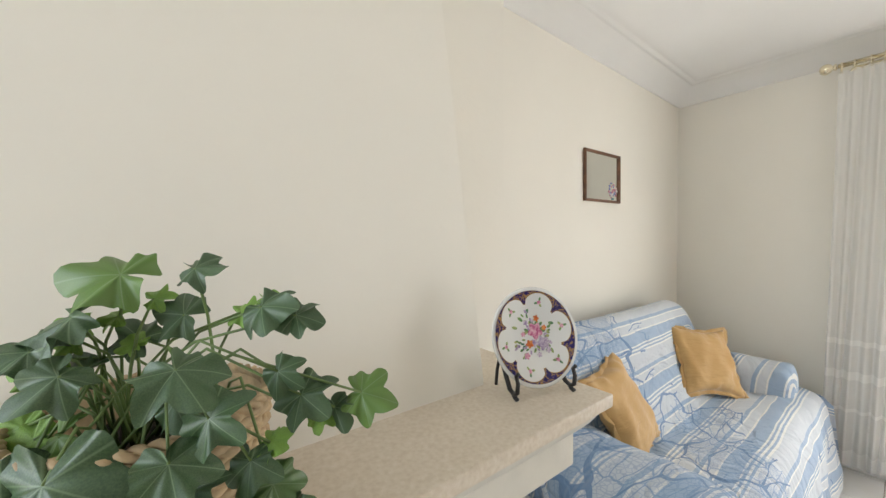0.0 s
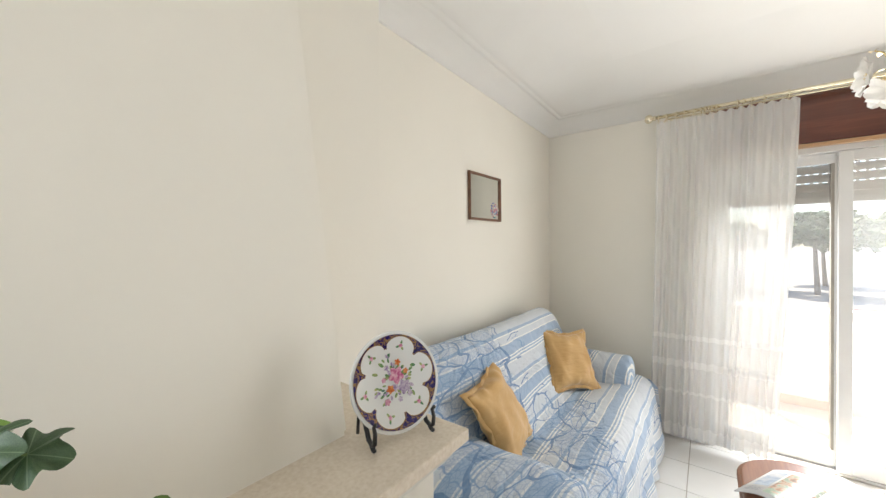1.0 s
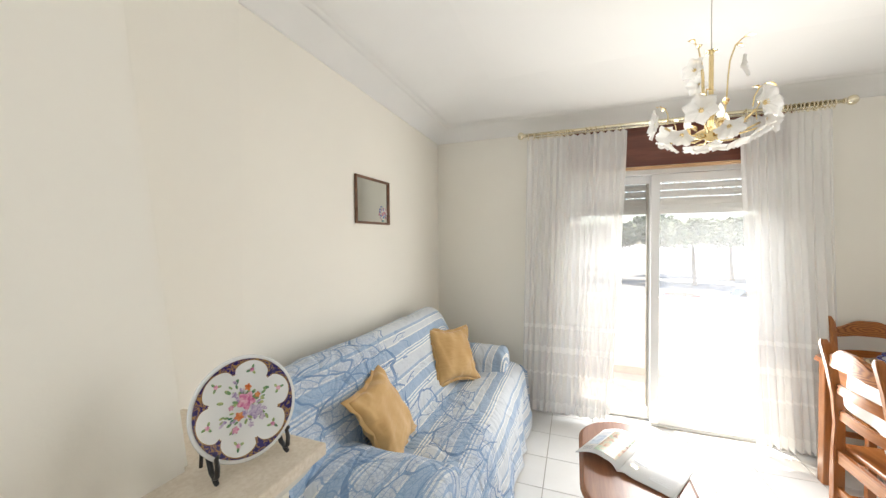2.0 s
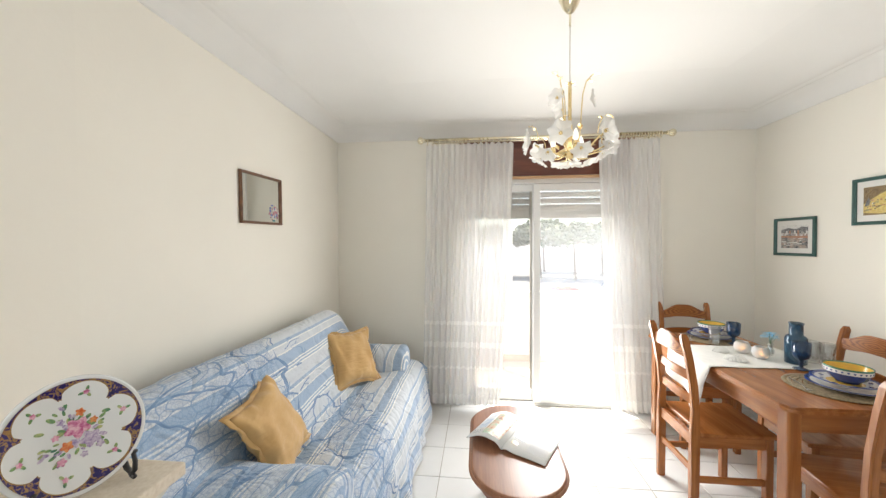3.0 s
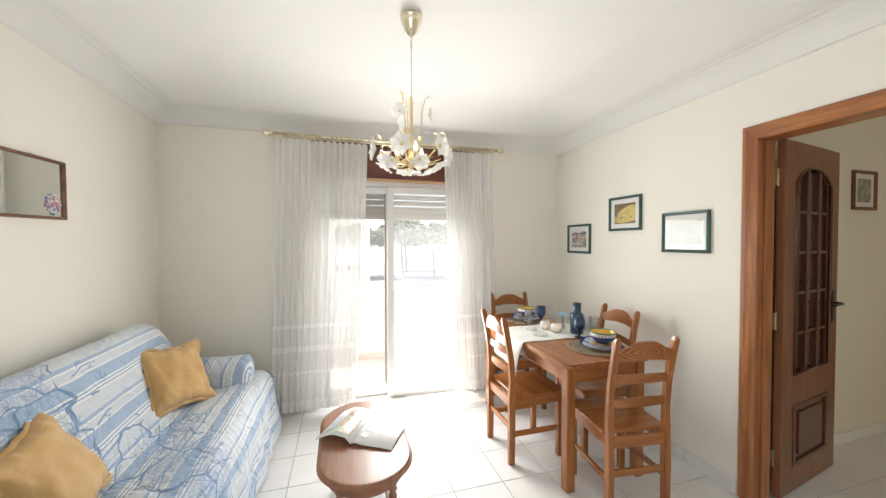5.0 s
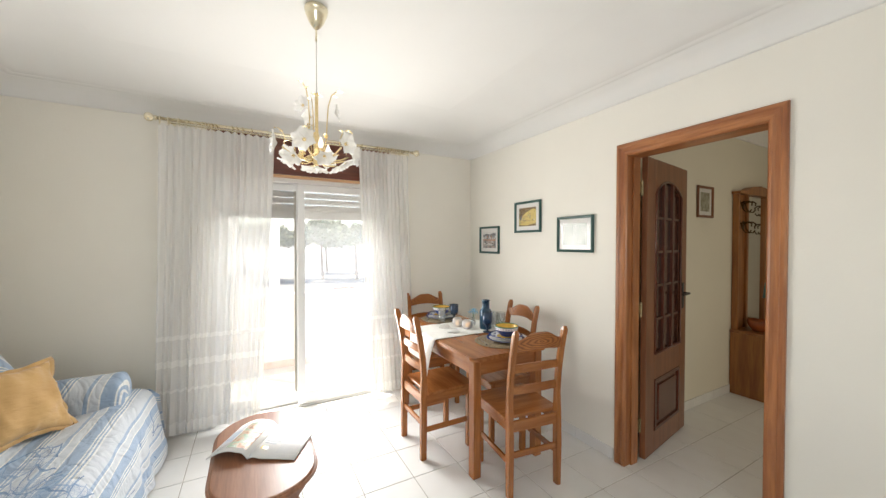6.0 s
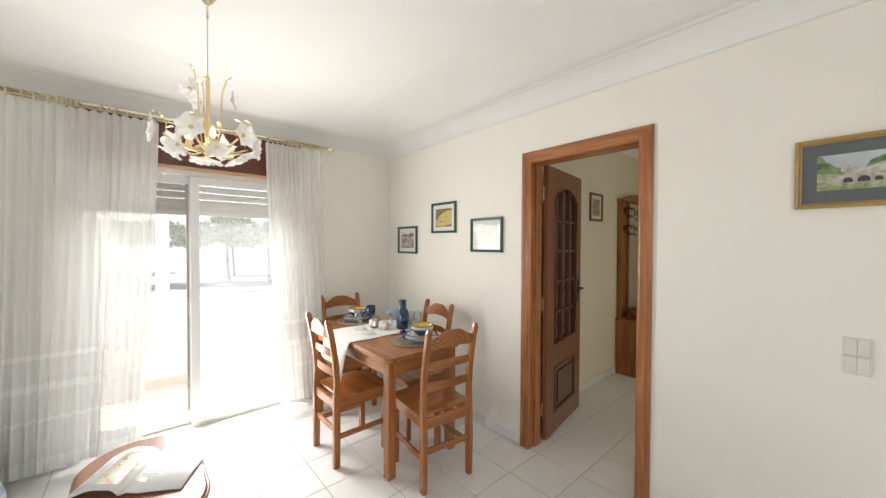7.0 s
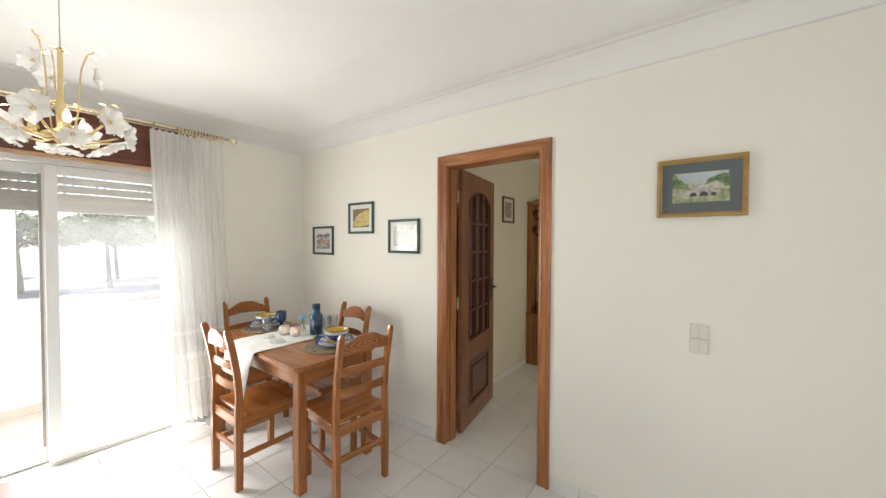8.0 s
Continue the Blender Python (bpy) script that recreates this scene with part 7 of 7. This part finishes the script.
    for k, (a, u, d, s) in enumerate(crown + trail + young):
        pos = rim + (right * a + fwd * d) * 0.0085 + Vector((0, 0, u * 0.0092 + (0.0085 if k < len(crown) else 0.0)))
        low = len(crown) <= k < len(crown) + len(trail)
        fresh = k >= len(crown) + len(trail)
        root = B + Vector((rnd.uniform(-0.04, 0.04), rnd.uniform(-0.045, 0.03), 0.092))
        out = Vector((pos.x + 3.169, pos.y - 2.781, 0))
        if out.length < 0.01:
            out = -fwd * 0.02
        mid = root.lerp(pos, 0.5) + Vector((0, 0, 0.025 + 0.03 * (1 if low else 0.2)))
        st = part("stalk", tube([root, root.lerp(mid, 0.6) + Vector((0, 0, 0.012)), mid, mid.lerp(pos, 0.6), pos], 0.0012, 6, r_end=0.0009), IVY_STEM, iv, smooth=True)
        # leaf faces up and out into the room, its tip hanging outward
        nrm = (-fwd * rnd.uniform(0.35, 0.9) + right * rnd.uniform(-0.35, 0.35) + Vector((0, 0, rnd.uniform(0.45, 1.0) if not low else rnd.uniform(0.2, 0.6)))).normalized()
        tip = (out.normalized() * 0.8 + right * rnd.uniform(-0.7, 0.7) + Vector((0, 0, -0.45))).normalized()
        tip = (tip - nrm * tip.dot(nrm)).normalized()
        xx = tip.cross(nrm)
        mm = Matrix((xx, tip, nrm)).transposed().to_4x4()
        lf = new("leaf", small[k % 3] if fresh else meshes[k % 5])
        lf.parent = iv
        sc = s * 0.0059
        lf.matrix_basis = Matrix.Translation(pos) @ mm @ Matrix.Diagonal((sc * 1.08, sc, sc, 1))


ivy()
# ---- balcony and what lies beyond ----
RENDER = plain("white_render", (0.80, 0.79, 0.76), 0.8, vary=0.03, scale=4, bump_s=0.2)
ASPHALT = plain("asphalt", (0.26, 0.25, 0.235), 0.9, vary=0.2, scale=3, bump_s=0.3)
BARK = plain("pine_bark", (0.17, 0.13, 0.10), 0.9, vary=0.4, scale=6, bump_s=0.6, bump_d=0.03)
NEEDLE = plain("pine_needles", (0.115, 0.14, 0.07), 0.8, vary=0.2, scale=3, bump_s=0.0)
BLUSH = plain("pale_pink_tile", (0.70, 0.56, 0.48), 0.6, vary=0.08, scale=12)
BALCONY_TILE = plain("sunlit_balcony_tile", (0.60, 0.54, 0.47), 0.6, vary=0.08, scale=6)
GROUND_Z = -3.2
tagged(link("balcony_floor", boxes((0.25, 1.42, 0.0, 3.7, -0.25, -0.02)), BALCONY_TILE), "pale tiled balcony floor in full sun", "floor", kind="structure")
tagged(link("balcony_parapet", boxes((1.30, 1.42, 0.0, 3.7, -0.02, 0.82), (1.28, 1.44, 0.0, 3.7, 0.82, 0.85), bev=0.004), RENDER), "white rendered balcony parapet", "parapet", kind="structure")
tagged(link("balcony_skirting", boxes((1.288, 1.30, 0.0, 3.7, -0.018, 0.06)), BLUSH), "pale pink skirting of the balcony", "skirting", kind="structure")
tagged(link("balcony_post", boxes((1.32, 1.40, 1.85, 1.96, 0.85, 2.45), bev=0.005), RENDER), "white balcony post on the parapet", "post", kind="structure")
tagged(link("balcony_post", boxes((1.32, 1.40, 2.28, 2.36, 0.85, 2.45), bev=0.005), RENDER), "white balcony post on the parapet", "post", kind="structure")
tagged(link("balcony_side_wall", boxes((0.25, 1.42, 3.7, 3.85, -0.25, 2.6)), RENDER), "white rendered balcony end wall", "wall", kind="structure")
gm = bmesh.new()
box(gm, -600, 900, -600, 600, GROUND_Z - 0.2, GROUND_Z)
tagged(link("ground", gm, ASPHALT), "sunlit pale asphalt car park", "ground", kind="structure")


def pine(x, y, h, seed):
    rnd = random.Random(seed)
    t = empty("pine_tree", (x, y, GROUND_Z))
    tagged(t, "umbrella pine with a broad dark green crown", "tree", "pines beyond the car park")
    tr = tube([(0, 0, 0), (0.15, 0.1, h * 0.3), (0.05, 0.2, h * 0.6), (0.1, 0.1, h * 0.85)], 0.22, 10, r_end=0.1)
    for k in range(7):
        a = rnd.uniform(0, 6.28)
        r = h * rnd.uniform(0.2, 0.34)
        z = h * rnd.uniform(0.55, 0.72)
        tube([(0.06, 0.18, z), (0.5 * r * math.cos(a), 0.5 * r * math.sin(a), z + h * 0.08), (r * math.cos(a), r * math.sin(a), z + h * 0.18)], 0.09, 7, tr, r_end=0.03)
    part("trunk", tr, BARK, t)
    vs, fs = [], []
    for k in range(60):
        a, rr = rnd.uniform(0, 6.28), h * 0.5 * math.sqrt(rnd.random())
        cz = h * (0.66 + 0.24 * (1 - (rr / (h * 0.5)) ** 2)) + rnd.uniform(-0.35, 0.35)
        cxx, cyy = rr * math.cos(a), rr * math.sin(a)
        cr = h * rnd.uniform(0.07, 0.13)
        for j in range(90):
            d = Vector((rnd.gauss(0, 1), rnd.gauss(0, 1), rnd.gauss(0, 0.55)))
            d = d.normalized() * cr * rnd.uniform(0.6, 1.1)
            p = Vector((cxx, cyy, cz)) + d
            s = h * 0.028
            i0 = len(vs)
            for q in range(3):
                vs.append(p + Vector((rnd.gauss(0, 1), rnd.gauss(0, 1), rnd.gauss(0, 0.8))) * s)
            fs.append((i0, i0 + 1, i0 + 2))
    me = bpy.data.meshes.new("crown")
    me.from_pydata(vs, [], fs)
    me.materials.append(NEEDLE)
    cr_ = new("crown", me)
    cr_.parent = t


rnd = random.Random(21)
for k in range(30):
    pine(rnd.uniform(38, 66), -44 + 3.3 * k + rnd.uniform(-1.5, 1.5), rnd.uniform(6.6, 8.0), 100 + k)
CARS = [plain("car_paint_" + n_, c_, 0.25, vary=0.04, bump_s=0.0, coat=0.8) for n_, c_ in (("red", (0.45, 0.10, 0.09)), ("blue", (0.05, 0.10, 0.24)), ("silver", (0.45, 0.46, 0.47)), ("white", (0.75, 0.75, 0.74)))]
CAR_GLASS = plain("car_glass", (0.03, 0.035, 0.04), 0.08, vary=0.05, bump_s=0.0)
RUBBER = plain("tyre_rubber", (0.02, 0.02, 0.02), 0.8, vary=0.1)


def car(x, y, rz, paint, label):
    c = empty("car", (x, y, GROUND_Z), rz)
    tagged(c, label, "car", "parked cars")
    out = [(-2.0, 0.3), (2.0, 0.3), (2.08, 0.55), (1.95, 0.78), (1.1, 0.9), (-1.8, 0.95), (-2.05, 0.7)]
    part("body", prism(out, -0.84, 0.84, "y", bev=0.06), paint, c)
    part("cabin", prism([(1.0, 0.9), (0.45, 1.40), (-1.0, 1.44), (-1.7, 0.94)], -0.72, 0.72, "y", bev=0.05), CAR_GLASS, c, "dark window band")
    part("roof", prism([(0.42, 1.40), (0.40, 1.45), (-0.98, 1.49), (-1.02, 1.44)], -0.70, 0.70, "y"), paint, c)
    for wx in (-1.25, 1.25):
        for s in (-1, 1):
            w_ = part("wheel", lathe([(0, -0.1), (0.28, -0.1), (0.31, -0.07), (0.31, 0.07), (0.28, 0.1), (0, 0.1)], 20, m=pose(wx, s * 0.76, 0.31, 90)), RUBBER, c)
            part("rim", lathe([(0, 0.105), (0.17, 0.105), (0.18, 0.10)], 16, m=pose(wx, s * 0.76, 0.31, 90 * (1 if s < 0 else -1))), STEEL, w_)


car(20, 3.5, 82, CARS[2], "silver car parked beyond the balcony")
car(22, -3.5, 100, CARS[0], "red car parked beyond the balcony")
car(16, 7.5, 78, CARS[1], "dark blue car parked beyond the balcony")
car(27, -9.0, 95, CARS[3], "white car parked beyond the balcony")
car(27, 10.0, 90, CARS[2], "silver car parked under the pines")
# ---- floor tiles ----
def tiles():
    step, gap = 0.315, 0.0042
    shared = None
    for i in range(-2, 15):
        for j in range(-10, 12):
            x1, y0 = -0.035 - step * i, step * j
            x0, y1 = x1 - step, y0 + step
            lo_x, hi_x = (W, 0.0) if y0 >= 0 else (-4.2, -1.62)
            lo_y, hi_y = (0.0, L) if y0 >= 0 else (HALL_Y, 0.0)
            a, b, c, d = max(x0, lo_x), min(x1, hi_x), max(y0, lo_y), min(y1, hi_y)
            if b - a < 0.02 or d - c < 0.02 or (x1 < -3.75 and y0 < 0):
                continue
            whole = b - a > step - 1e-4 and d - c > step - 1e-4
            if whole and shared:
                ob = new("tile", shared)
            else:
                bm = boxes((-(b - a - gap) / 2, (b - a - gap) / 2, -(d - c - gap) / 2, (d - c - gap) / 2, -0.008, 0.0), bev=0.0015, seg=1)
                ob = link("tile", bm, TILE)
                if whole:
                    shared = ob.data
            ob.location = ((a + b) / 2, (c + d) / 2, 0.0)
            ob.parent = floor


tiles()
